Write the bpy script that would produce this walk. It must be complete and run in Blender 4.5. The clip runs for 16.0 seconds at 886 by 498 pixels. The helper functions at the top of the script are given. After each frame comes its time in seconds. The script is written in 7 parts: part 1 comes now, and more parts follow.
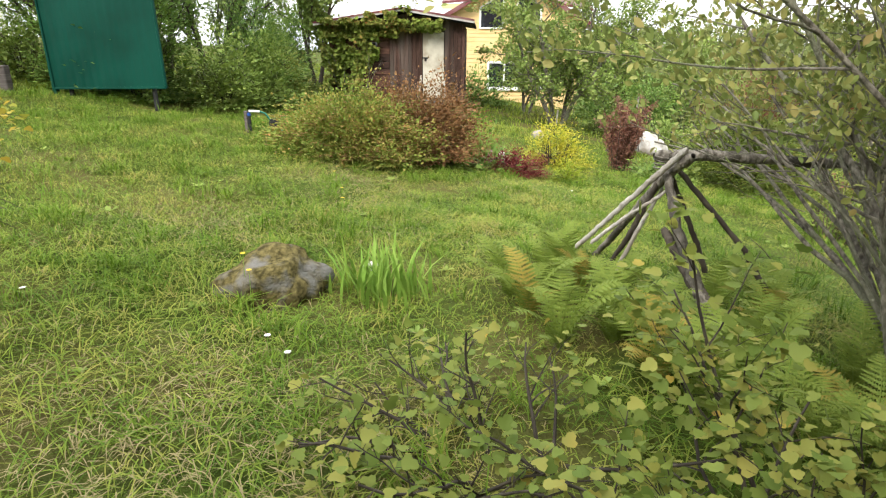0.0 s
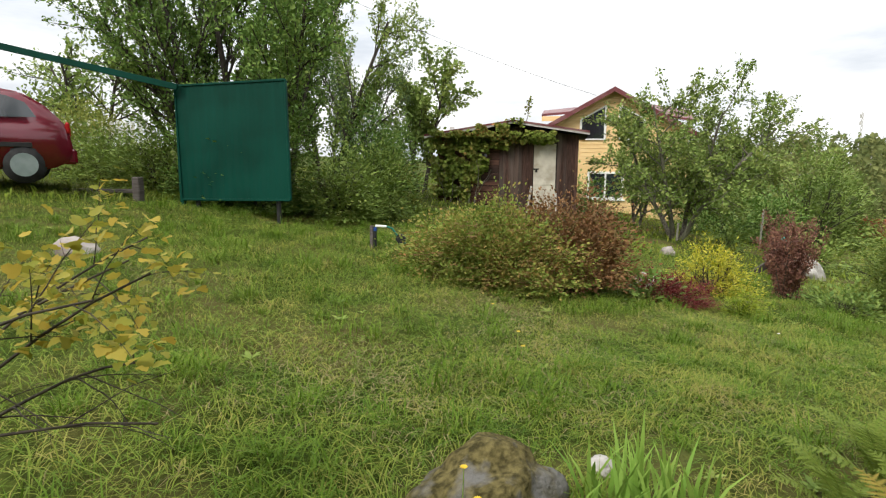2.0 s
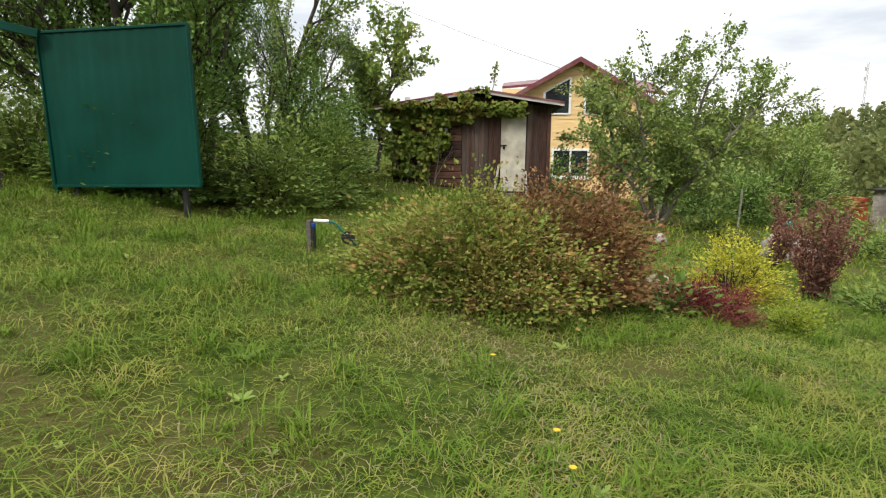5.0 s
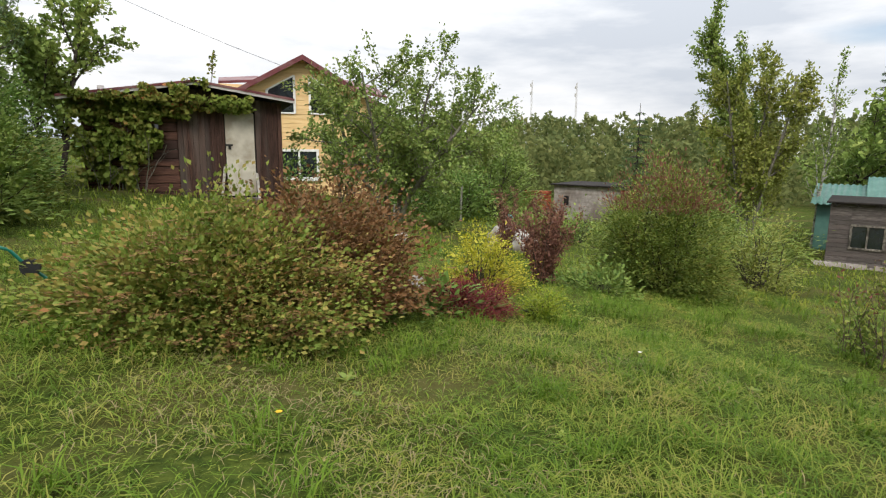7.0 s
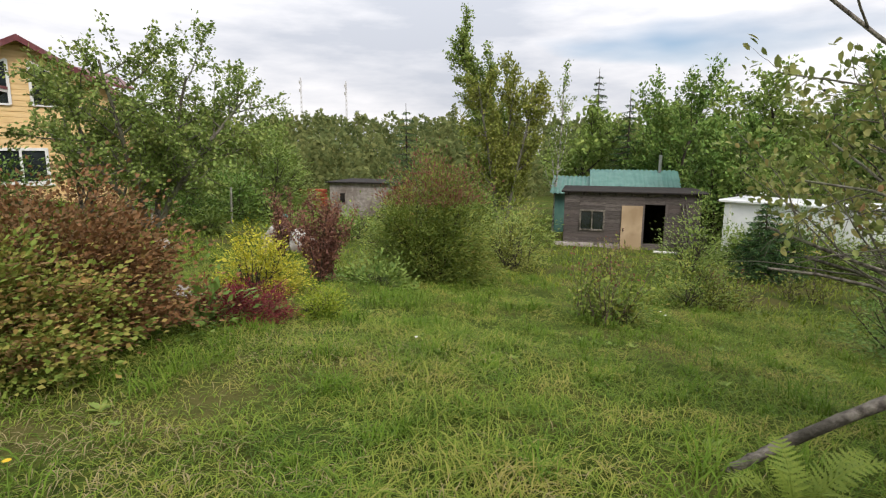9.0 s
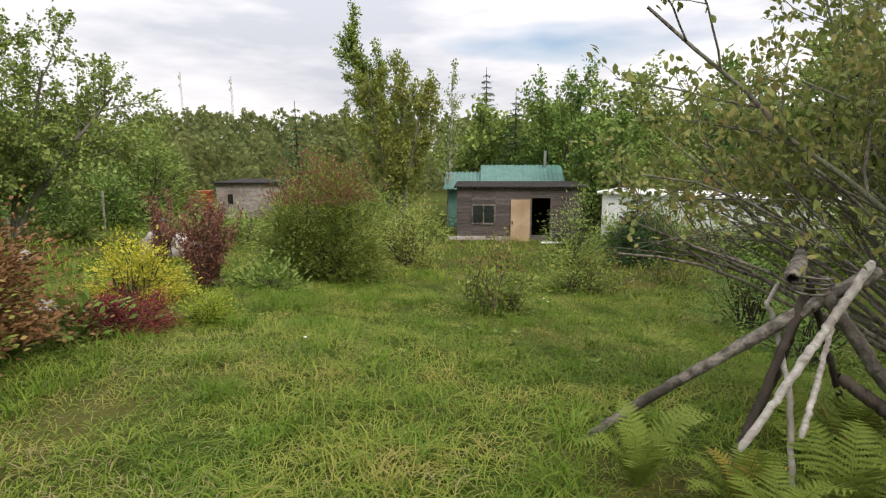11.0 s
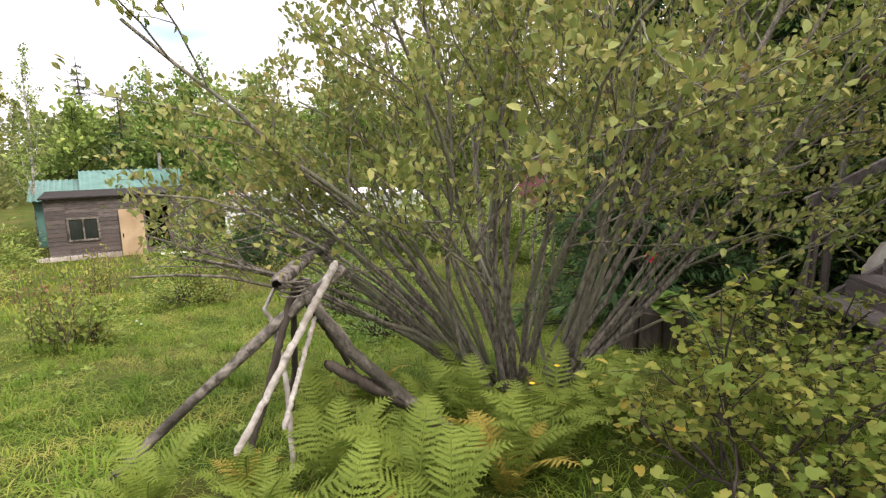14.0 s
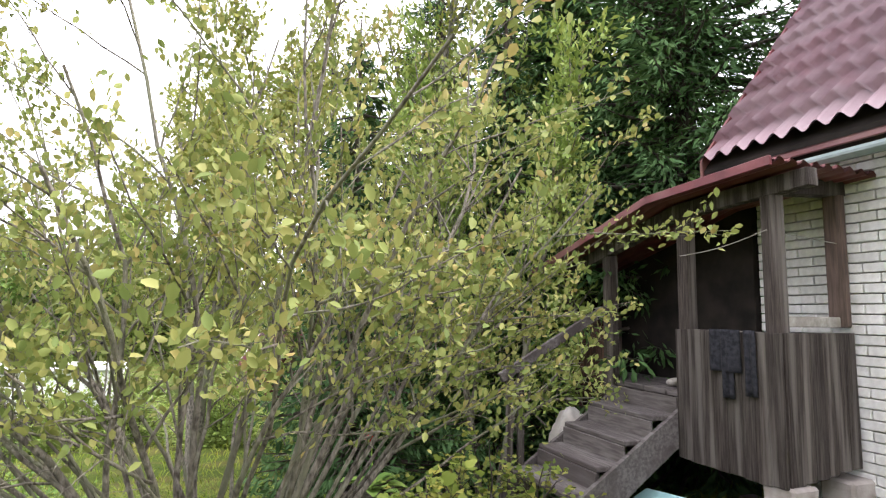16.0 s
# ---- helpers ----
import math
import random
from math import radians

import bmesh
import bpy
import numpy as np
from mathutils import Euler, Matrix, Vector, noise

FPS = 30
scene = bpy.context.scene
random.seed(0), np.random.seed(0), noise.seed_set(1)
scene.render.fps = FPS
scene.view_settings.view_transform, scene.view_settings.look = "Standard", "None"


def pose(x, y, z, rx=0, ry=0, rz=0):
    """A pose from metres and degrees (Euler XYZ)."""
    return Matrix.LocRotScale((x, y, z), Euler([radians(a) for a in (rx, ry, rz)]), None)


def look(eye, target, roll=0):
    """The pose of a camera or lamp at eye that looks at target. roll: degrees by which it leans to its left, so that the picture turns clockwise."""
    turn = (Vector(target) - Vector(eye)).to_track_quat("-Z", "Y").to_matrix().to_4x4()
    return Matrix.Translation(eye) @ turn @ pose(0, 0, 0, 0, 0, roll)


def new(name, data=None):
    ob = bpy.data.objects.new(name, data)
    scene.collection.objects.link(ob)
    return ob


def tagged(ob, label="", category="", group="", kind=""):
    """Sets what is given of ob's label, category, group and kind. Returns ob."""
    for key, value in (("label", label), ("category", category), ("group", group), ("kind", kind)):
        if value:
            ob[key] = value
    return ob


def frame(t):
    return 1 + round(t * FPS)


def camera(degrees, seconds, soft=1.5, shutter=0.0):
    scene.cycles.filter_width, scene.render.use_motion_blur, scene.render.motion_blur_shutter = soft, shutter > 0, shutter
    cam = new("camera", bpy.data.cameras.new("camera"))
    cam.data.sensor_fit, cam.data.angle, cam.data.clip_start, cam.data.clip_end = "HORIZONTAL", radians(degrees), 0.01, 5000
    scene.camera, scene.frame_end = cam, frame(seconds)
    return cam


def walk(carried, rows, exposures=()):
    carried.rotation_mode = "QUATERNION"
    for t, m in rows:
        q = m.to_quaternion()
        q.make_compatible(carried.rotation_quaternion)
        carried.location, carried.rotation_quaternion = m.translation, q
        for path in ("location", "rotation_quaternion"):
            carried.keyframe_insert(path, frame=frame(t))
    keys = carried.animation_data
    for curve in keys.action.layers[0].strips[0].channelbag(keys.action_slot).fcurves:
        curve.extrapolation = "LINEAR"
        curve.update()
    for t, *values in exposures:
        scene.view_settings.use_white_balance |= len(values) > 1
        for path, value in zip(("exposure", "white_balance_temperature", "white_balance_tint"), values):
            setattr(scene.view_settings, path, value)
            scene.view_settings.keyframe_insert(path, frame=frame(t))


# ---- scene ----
cam = camera(75.7, 16.0, soft=1.2)
PATH = [
    (0, (3.645, -3.156, 2.323), (3.515, -1.263, 1.691), 0.4),
    (0.5, (3.341, -2.927, 2.321), (3.103, -1.036, 1.714), 0.3),
    (1, (3.028, -2.61, 2.387), (2.691, -0.698, 1.907), 0.5),
    (1.5, (2.753, -2.353, 2.412), (2.362, -0.413, 2.119), 0.5),
    (2, (2.594, -2.142, 2.391), (2.196, -0.203, 2.106), 0.5),
    (2.5, (2.47, -1.878, 2.392), (2.073, 0.06, 2.096), 0.3),
    (3, (2.346, -1.602, 2.387), (1.973, 0.338, 2.08), 0.4),
    (3.5, (2.273, -1.279, 2.38), (1.994, 0.676, 2.061), 0.5),
    (3.7, (2.254, -1.135, 2.379), (2.0, 0.823, 2.057), 0.3),
    (5.8, (1.985, 0.277, 2.332), (1.776, 2.231, 1.96), 0.5),
    (6, (1.958, 0.369, 2.33), (1.806, 2.329, 1.96), 0.7),
    (6.5, (1.884, 0.488, 2.313), (2.146, 2.439, 1.956), 0.8),
    (7, (1.864, 0.499, 2.31), (2.55, 2.345, 1.965), 0.6),
    (7.5, (1.87, 0.48, 2.301), (2.819, 2.207, 1.961), 0.5),
    (8, (1.878, 0.454, 2.297), (2.996, 2.078, 1.956), 0.4),
    (8.5, (1.885, 0.458, 2.297), (3.123, 1.991, 1.953), 0.5),
    (9, (1.89, 0.452, 2.301), (3.22, 1.905, 1.956), 0.4),
    (11.3, (1.88, 0.266, 2.32), (3.49, 1.39, 1.944), -0.1),
    (11.5, (1.882, 0.255, 2.315), (3.525, 1.325, 1.92), 0.0),
    (12, (1.896, 0.218, 2.307), (3.618, 1.138, 1.87), 0.0),
    (12.5, (1.93, 0.149, 2.317), (3.72, 0.907, 1.847), -0.0),
    (13, (2.033, -0.044, 2.338), (3.871, 0.579, 1.855), -0.4),
    (13.5, (2.066, -0.247, 2.386), (3.968, 0.176, 1.935), -0.6),
    (14, (2.11, -0.378, 2.41), (4.073, -0.29, 2.04), -0.8),
    (14.5, (2.241, -0.508, 2.42), (4.21, -0.759, 2.174), -1.0),
    (15, (2.325, -0.588, 2.444), (4.263, -1.075, 2.373), 0.3),
    (15.5, (2.325, -0.588, 2.444), (4.216, -1.236, 2.514), 0.8),
    (16, (2.326, -0.589, 2.445), (4.147, -1.381, 2.669), 0.9),
]
walk(cam, [(t, look(eye, target, roll)) for t, eye, target, roll in PATH], [(0, 1.05, 6500, 9), (0.5, 0.8, 6500, 9), (1, 0.68, 6500, 9), (1.6, 0.36, 6500, 9), (3.5, 0.2, 6500, 9), (6.0, 0.32, 6500, 9), (7, 0.12, 6450, 10), (9.2, 0.06, 6500, 13), (11.5, 0.2, 6700, 15), (13, 0.55, 6900, 18), (14.5, 1.05, 6600, 20), (16, 1.5, 6300, 19)])

# ---- world and sun ----
world = bpy.data.worlds.new("overcast_sky")
scene.world = world
world.use_nodes = True
wn, wl = world.node_tree.nodes, world.node_tree.links
wn.clear()
w_out, w_bg = wn.new("ShaderNodeOutputWorld"), wn.new("ShaderNodeBackground")
w_sky = wn.new("ShaderNodeTexSky")
w_sky.sky_type, w_sky.sun_disc = "NISHITA", False
w_sky.sun_elevation, w_sky.sun_rotation = radians(42), radians(200)
w_co, w_map, w_noise, w_noise2 = wn.new("ShaderNodeTexCoord"), wn.new("ShaderNodeMapping"), wn.new("ShaderNodeTexNoise"), wn.new("ShaderNodeTexNoise")
w_map.inputs["Scale"].default_value = (1.0, 1.0, 4.2)
w_noise.inputs["Scale"].default_value, w_noise.inputs["Detail"].default_value, w_noise.inputs["Roughness"].default_value = 2.1, 7.0, 0.56
w_noise2.inputs["Scale"].default_value, w_noise2.inputs["Detail"].default_value = 1.3, 4.0
w_ramp, w_cover = wn.new("ShaderNodeValToRGB"), wn.new("ShaderNodeValToRGB")
w_ramp.color_ramp.elements[0].position, w_ramp.color_ramp.elements[0].color = 0.36, (0.6, 0.64, 0.7, 1)
w_ramp.color_ramp.elements[1].position, w_ramp.color_ramp.elements[1].color = 0.58, (1.0, 1.0, 1.0, 1)
w_cover.color_ramp.elements[0].position, w_cover.color_ramp.elements[0].color = 0.25, (0, 0, 0, 1)
w_cover.color_ramp.elements[1].position, w_cover.color_ramp.elements[1].color = 0.36, (1, 1, 1, 1)
w_sep, w_up = wn.new("ShaderNodeSeparateXYZ"), wn.new("ShaderNodeMapRange")
w_up.inputs["From Min"].default_value, w_up.inputs["From Max"].default_value = 0.0, 1.0
w_up.inputs["To Min"].default_value, w_up.inputs["To Max"].default_value = 7.4, 16.5
w_mul, w_mix = wn.new("ShaderNodeVectorMath"), wn.new("ShaderNodeMix")
w_mul.operation, w_mix.data_type = "SCALE", "RGBA"
wl.new(w_co.outputs["Generated"], w_map.inputs["Vector"])
wl.new(w_map.outputs["Vector"], w_noise.inputs["Vector"])
wl.new(w_map.outputs["Vector"], w_noise2.inputs["Vector"])
wl.new(w_noise.outputs["Fac"], w_ramp.inputs["Fac"])
wl.new(w_noise2.outputs["Fac"], w_cover.inputs["Fac"])
wl.new(w_co.outputs["Generated"], w_sep.inputs["Vector"])
wl.new(w_sep.outputs["Z"], w_up.inputs["Value"])
wl.new(w_ramp.outputs["Color"], w_mul.inputs[0])
wl.new(w_up.outputs["Result"], w_mul.inputs["Scale"])
wl.new(w_cover.outputs["Color"], w_mix.inputs["Factor"])
wl.new(w_sky.outputs["Color"], w_mix.inputs["A"])
wl.new(w_mul.outputs["Vector"], w_mix.inputs["B"])
wl.new(w_mix.outputs["Result"], w_bg.inputs["Color"])
w_bg.inputs["Strength"].default_value = 0.12
wl.new(w_bg.outputs["Background"], w_out.inputs["Surface"])

sun = new("sun", bpy.data.lights.new("sun", "SUN"))
sun.data.energy, sun.data.angle, sun.data.color = 1.9, radians(18), (1.0, 0.95, 0.86)
sun.matrix_world = look((-6, -14, 14), (0, 0, 0))


# ---- materials ----
def material(name, c1, c2, scale=6.0, rough=0.8, metal=0.0, bump=0.0, bscale=40.0, stretch=(1, 1, 1), vary=0.0, c3=None, big=0.7, spec=0.3, coat=0.0):
    """Two tones mixed by fine noise, a third by broad stains, relief, and a shift from piece to piece."""
    m = bpy.data.materials.new(name)
    m.use_nodes = True
    n, l = m.node_tree.nodes, m.node_tree.links
    bsdf = n["Principled BSDF"]
    co, mp, nz, rp = n.new("ShaderNodeTexCoord"), n.new("ShaderNodeMapping"), n.new("ShaderNodeTexNoise"), n.new("ShaderNodeValToRGB")
    mp.inputs["Scale"].default_value = stretch
    nz.inputs["Scale"].default_value, nz.inputs["Detail"].default_value = scale, 8.0
    rp.color_ramp.elements[0].position, rp.color_ramp.elements[0].color = 0.35, (*c1, 1)
    rp.color_ramp.elements[1].position, rp.color_ramp.elements[1].color = 0.65, (*c2, 1)
    l.new(co.outputs["Object"], mp.inputs["Vector"])
    l.new(mp.outputs["Vector"], nz.inputs["Vector"])
    l.new(nz.outputs["Fac"], rp.inputs["Fac"])
    colour = rp.outputs["Color"]
    if c3:
        nb, rb, mx = n.new("ShaderNodeTexNoise"), n.new("ShaderNodeValToRGB"), n.new("ShaderNodeMix")
        nb.inputs["Scale"].default_value, nb.inputs["Detail"].default_value = big, 5.0
        rb.color_ramp.elements[0].position, rb.color_ramp.elements[1].position = 0.47, 0.62
        mx.data_type = "RGBA"
        mx.inputs["B"].default_value = (*c3, 1)
        l.new(mp.outputs["Vector"], nb.inputs["Vector"])
        l.new(nb.outputs["Fac"], rb.inputs["Fac"])
        l.new(rb.outputs["Color"], mx.inputs["Factor"])
        l.new(colour, mx.inputs["A"])
        colour = mx.outputs["Result"]
    if vary:
        oi, mr, hs = n.new("ShaderNodeObjectInfo"), n.new("ShaderNodeMapRange"), n.new("ShaderNodeHueSaturation")
        mr.inputs["To Min"].default_value, mr.inputs["To Max"].default_value = 1 - vary, 1 + vary
        l.new(oi.outputs["Random"], mr.inputs["Value"])
        l.new(mr.outputs["Result"], hs.inputs["Value"])
        l.new(colour, hs.inputs["Color"])
        colour = hs.outputs["Color"]
    l.new(colour, bsdf.inputs["Base Color"])
    bsdf.inputs["Roughness"].default_value, bsdf.inputs["Metallic"].default_value = rough, metal
    bsdf.inputs["Specular IOR Level"].default_value = spec
    bsdf.inputs["Coat Weight"].default_value = coat
    if bump:
        nn, bp = n.new("ShaderNodeTexNoise"), n.new("ShaderNodeBump")
        nn.inputs["Scale"].default_value, nn.inputs["Detail"].default_value = bscale, 6.0
        bp.inputs["Strength"].default_value, bp.inputs["Distance"].default_value = bump, 0.02
        l.new(mp.outputs["Vector"], nn.inputs["Vector"])
        l.new(nn.outputs["Fac"], bp.inputs["Height"])
        l.new(bp.outputs["Normal"], bsdf.inputs["Normal"])
    return m


def leaf_material(name, stops, patch=0.8, patch_scale=1.2, through_light=0.4, rough=0.55):
    """Leaves: colour stops along a random value a leaf, nudged by broad noise; some light passes through."""
    m = bpy.data.materials.new(name)
    m.use_nodes = True
    n, l = m.node_tree.nodes, m.node_tree.links
    bsdf, out = n["Principled BSDF"], n["Material Output"]
    geo, co, nz, ad, rp = n.new("ShaderNodeNewGeometry"), n.new("ShaderNodeTexCoord"), n.new("ShaderNodeTexNoise"), n.new("ShaderNodeMath"), n.new("ShaderNodeValToRGB")
    nz.inputs["Scale"].default_value, nz.inputs["Detail"].default_value = patch_scale, 3.0
    sc, mr = n.new("ShaderNodeMapRange"), n.new("ShaderNodeMapRange")
    sc.inputs["From Min"].default_value, sc.inputs["From Max"].default_value = 0.3, 0.7
    sc.inputs["To Min"].default_value, sc.inputs["To Max"].default_value = 0.0, patch
    mr.inputs["To Min"].default_value, mr.inputs["To Max"].default_value = 0.0, 1 - patch
    l.new(co.outputs["Object"], nz.inputs["Vector"])
    l.new(nz.outputs["Fac"], sc.inputs["Value"])
    l.new(geo.outputs["Random Per Island"], mr.inputs["Value"])
    l.new(sc.outputs["Result"], ad.inputs[0])
    l.new(mr.outputs["Result"], ad.inputs[1])
    l.new(ad.outputs["Value"], rp.inputs["Fac"])
    ramp = rp.color_ramp
    while len(ramp.elements) < len(stops):
        ramp.elements.new(0.5)
    for e, (p, c) in zip(ramp.elements, stops):
        e.position, e.color = p, (*c, 1)
    l.new(rp.outputs["Color"], bsdf.inputs["Base Color"])
    bsdf.inputs["Roughness"].default_value, bsdf.inputs["Specular IOR Level"].default_value = rough, 0.14
    tr, mx = n.new("ShaderNodeBsdfTranslucent"), n.new("ShaderNodeMixShader")
    mx.inputs["Fac"].default_value = through_light
    l.new(rp.outputs["Color"], tr.inputs["Color"])
    l.new(bsdf.outputs["BSDF"], mx.inputs[1])
    l.new(tr.outputs["BSDF"], mx.inputs[2])
    l.new(mx.outputs["Shader"], out.inputs["Surface"])
    return m


M_SOIL = material("meadow_soil", (0.035, 0.055, 0.01), (0.085, 0.11, 0.02), 14.0, 0.95, bump=0.9, bscale=60, c3=(0.1, 0.092, 0.03), big=0.8, spec=0.05)
M_GRASS = leaf_material("grass_blades", [(0.0, (0.0450, 0.1018, 0.0097)), (0.3, (0.1125, 0.1929, 0.0214)), (0.55, (0.2036, 0.2733, 0.0353)), (0.8, (0.3215, 0.3054, 0.0750)), (1.0, (0.34, 0.28, 0.1))], 0.5, 1.9, 0.28, 0.6)
M_GRASSFAR = leaf_material("far_grass", [(0.0, (0.1304, 0.1974, 0.01814)), (0.6, (0.2134, 0.2701, 0.03175)), (1.0, (0.3083, 0.2909, 0.05292))], 0.6, 0.2, 0.3, 0.6)
M_BARK = material("grey_bark", (0.07, 0.06, 0.048), (0.25, 0.225, 0.185), 38, 0.9, bump=1.0, bscale=60, stretch=(1, 1, 0.45), c3=(0.17, 0.172, 0.115), big=3.5)
M_BARKDARK = material("dark_bark", (0.035, 0.028, 0.022), (0.085, 0.07, 0.055), 12, 0.9, bump=0.8, bscale=30, stretch=(1, 1, 0.3))
M_BIRCHBARK = material("birch_bark", (0.35, 0.33, 0.29), (0.55, 0.53, 0.48), 6, 0.8, bump=0.3, stretch=(1, 1, 3), c3=(0.08, 0.07, 0.06), big=2.5)
M_DEADWOOD = material("weathered_bare_wood", (0.075, 0.064, 0.053), (0.29, 0.26, 0.22), 34, 0.88, bump=1.0, bscale=60, stretch=(1, 0.6, 0.5), c3=(0.06, 0.054, 0.042), big=5.0)
M_PALEWOOD = material("pale_bare_wood", (0.3, 0.275, 0.24), (0.5, 0.47, 0.42), 36, 0.8, bump=0.8, bscale=60, stretch=(1, 0.6, 0.5), c3=(0.26, 0.23, 0.195), big=5.0)
M_SHEDPLANK = material("brown_stained_plank", (0.0351, 0.01748, 0.01292), (0.0936, 0.04712, 0.0342), 9, 0.8, bump=0.6, bscale=22, stretch=(6, 6, 0.5), vary=0.28, c3=(0.1014, 0.076, 0.0646), big=0.5)
M_SHEDLOG = material("brown_stained_board", (0.065, 0.03, 0.02), (0.15, 0.072, 0.05), 9, 0.8, bump=0.6, bscale=22, stretch=(0.5, 6, 6), vary=0.25, c3=(0.05, 0.026, 0.02), big=0.6)
M_DOORPAINT = material("dirty_white_door_paint", (0.44, 0.4, 0.33), (0.6, 0.56, 0.47), 3.0, 0.7, bump=0.15, c3=(0.36, 0.31, 0.24), big=2.2)
M_REDROOF = material("dark_red_metal", (0.11, 0.022, 0.026), (0.17, 0.038, 0.042), 5, 0.45, 0.0, 0.1, c3=(0.2, 0.09, 0.085), big=1.5, spec=0.5)
M_FASCIA = material("weathered_white_board", (0.4, 0.38, 0.36), (0.58, 0.56, 0.53), 8, 0.8, bump=0.2, stretch=(0.5, 4, 4))
M_GREENMETAL = material("green_coated_sheet", (0.0008, 0.034, 0.022), (0.0012, 0.043, 0.029), 2.0, 0.55, 0.0, 0.02, c3=(0.002, 0.05, 0.034), big=0.9, spec=0.12)
M_YELLOW = material("yellow_siding", (0.74, 0.5, 0.23), (0.82, 0.59, 0.3), 4.0, 0.65, vary=0.06, bump=0.1, stretch=(0.4, 3, 3))
M_WHITE = material("white_frame_paint", (0.74, 0.73, 0.7), (0.82, 0.81, 0.79), 5.0, 0.5)
M_GLASS = material("dark_window_glass", (0.012, 0.015, 0.018), (0.03, 0.036, 0.042), 1.5, 0.06, spec=0.9)
M_GREYPLANK = material("grey_weathered_plank", (0.0741, 0.0616, 0.05544), (0.156, 0.1347, 0.1232), 9, 0.88, bump=0.6, bscale=25, stretch=(0.5, 0.5, 5), vary=0.25, c3=(0.1014, 0.08085, 0.07315), big=0.6)
M_PORCHPLANK = material("weathered_porch_plank", (0.03, 0.023, 0.019), (0.075, 0.06, 0.051), 12, 0.88, bump=0.8, bscale=26, stretch=(7, 7, 0.35), vary=0.2, c3=(0.15, 0.132, 0.115), big=1.6)
M_STEP = material("worn_stair_board", (0.0825, 0.07084, 0.0656), (0.165, 0.1463, 0.1376), 8, 0.85, bump=0.4, stretch=(0.6, 5, 5), vary=0.15, c3=(0.075, 0.0616, 0.0576), big=0.8)
M_TURQ = material("turquoise_roof_sheet", (0.06, 0.16, 0.135), (0.1, 0.215, 0.18), 3, 0.5, 0.0, 0.1, spec=0.5)
M_TANDOOR = material("tan_fibreboard", (0.4, 0.29, 0.175), (0.5, 0.375, 0.24), 3.0, 0.8, c3=(0.34, 0.24, 0.14), big=1.5)
# Near-black timber; in the porch recess and main soffit it stands for shade.
M_DARK = material("dark_timber_and_shade", (0.012, 0.01, 0.009), (0.03, 0.024, 0.02), 4, 0.95)
M_ROCK = material("mossy_granite", (0.045, 0.038, 0.014), (0.17, 0.14, 0.055), 26, 0.95, bump=1.0, bscale=44, c3=(0.16, 0.152, 0.138), big=5.5, spec=0.1)
M_PALEROCK = material("pale_stone", (0.33, 0.31, 0.28), (0.52, 0.49, 0.45), 10, 0.9, bump=0.7, bscale=22, c3=(0.24, 0.21, 0.17), big=2.5)
M_CONCRETE = material("grey_block_wall", (0.26, 0.225, 0.2), (0.4, 0.36, 0.33), 7, 0.9, bump=0.4, c3=(0.2, 0.16, 0.14), big=0.8, vary=0.1)
M_BRICK = material("white_lime_brick", (0.682, 0.671, 0.638), (0.836, 0.825, 0.792), 14, 0.85, bump=0.4, bscale=60, vary=0.1, c3=(0.572, 0.55, 0.517), big=4.0)
M_MORTAR = material("grey_mortar", (0.32, 0.31, 0.3), (0.45, 0.43, 0.42), 20, 0.95, bump=0.5)
M_CAR = material("dark_red_car_paint", (0.13, 0.004, 0.014), (0.16, 0.006, 0.018), 1.5, 0.25, 0.25, spec=0.5, coat=0.8)
M_BLACK = material("black_rubber", (0.012, 0.012, 0.012), (0.025, 0.025, 0.025), 10, 0.8)
M_SILVER = material("silver_alloy", (0.4, 0.4, 0.4), (0.55, 0.55, 0.55), 6, 0.35, 0.8)
M_BLUE = material("blue_plastic", (0.01, 0.05, 0.22), (0.015, 0.07, 0.3), 6, 0.4)
M_HOSE = material("green_hose", (0.005, 0.11, 0.075), (0.01, 0.15, 0.1), 6, 0.4)
M_TEAL = material("teal_plastic", (0.01, 0.32, 0.29), (0.02, 0.4, 0.36), 6, 0.4)
M_FILM = material("white_greenhouse_film", (0.72, 0.73, 0.74), (0.82, 0.83, 0.84), 2.0, 0.35, c3=(0.6, 0.62, 0.63), big=0.7, spec=0.5)
M_AQUA = material("pale_aqua_board", (0.35, 0.6, 0.6), (0.45, 0.7, 0.7), 5, 0.6, bump=0.1)
M_ORANGE = material("rust_red_wood", (0.3, 0.06, 0.03), (0.42, 0.1, 0.05), 6, 0.8, vary=0.2)
M_HUT = material("dark_maroon_sheet", (0.09, 0.018, 0.026), (0.14, 0.03, 0.04), 5, 0.5)
M_CLOTH = material("black_fabric", (0.012, 0.012, 0.016), (0.035, 0.035, 0.042), 30, 0.95, bump=0.5, bscale=120)
M_TILE = material("maroon_metal_tile", (0.1352, 0.06318, 0.07776), (0.1976, 0.09477, 0.1134), 4, 0.38, 0.0, 0.05, c3=(0.208, 0.1264, 0.1404), big=1.2, spec=0.6)
M_TEALGREY = material("grey_green_gutter", (0.16, 0.2, 0.19), (0.22, 0.26, 0.25), 6, 0.5)
M_RUSTWOOD = material("red_brown_timber", (0.075, 0.052, 0.042), (0.15, 0.105, 0.085), 8, 0.85, stretch=(5, 5, 0.5))
M_IVY = leaf_material("vine_leaves", [(0.0, (0.104, 0.1614, 0.0225)), (0.5, (0.1782, 0.2287, 0.0394)), (0.8, (0.253, 0.2346, 0.0563)), (1.0, (0.3564, 0.09286, 0.0394))], 0.45, 1.4, 0.18)
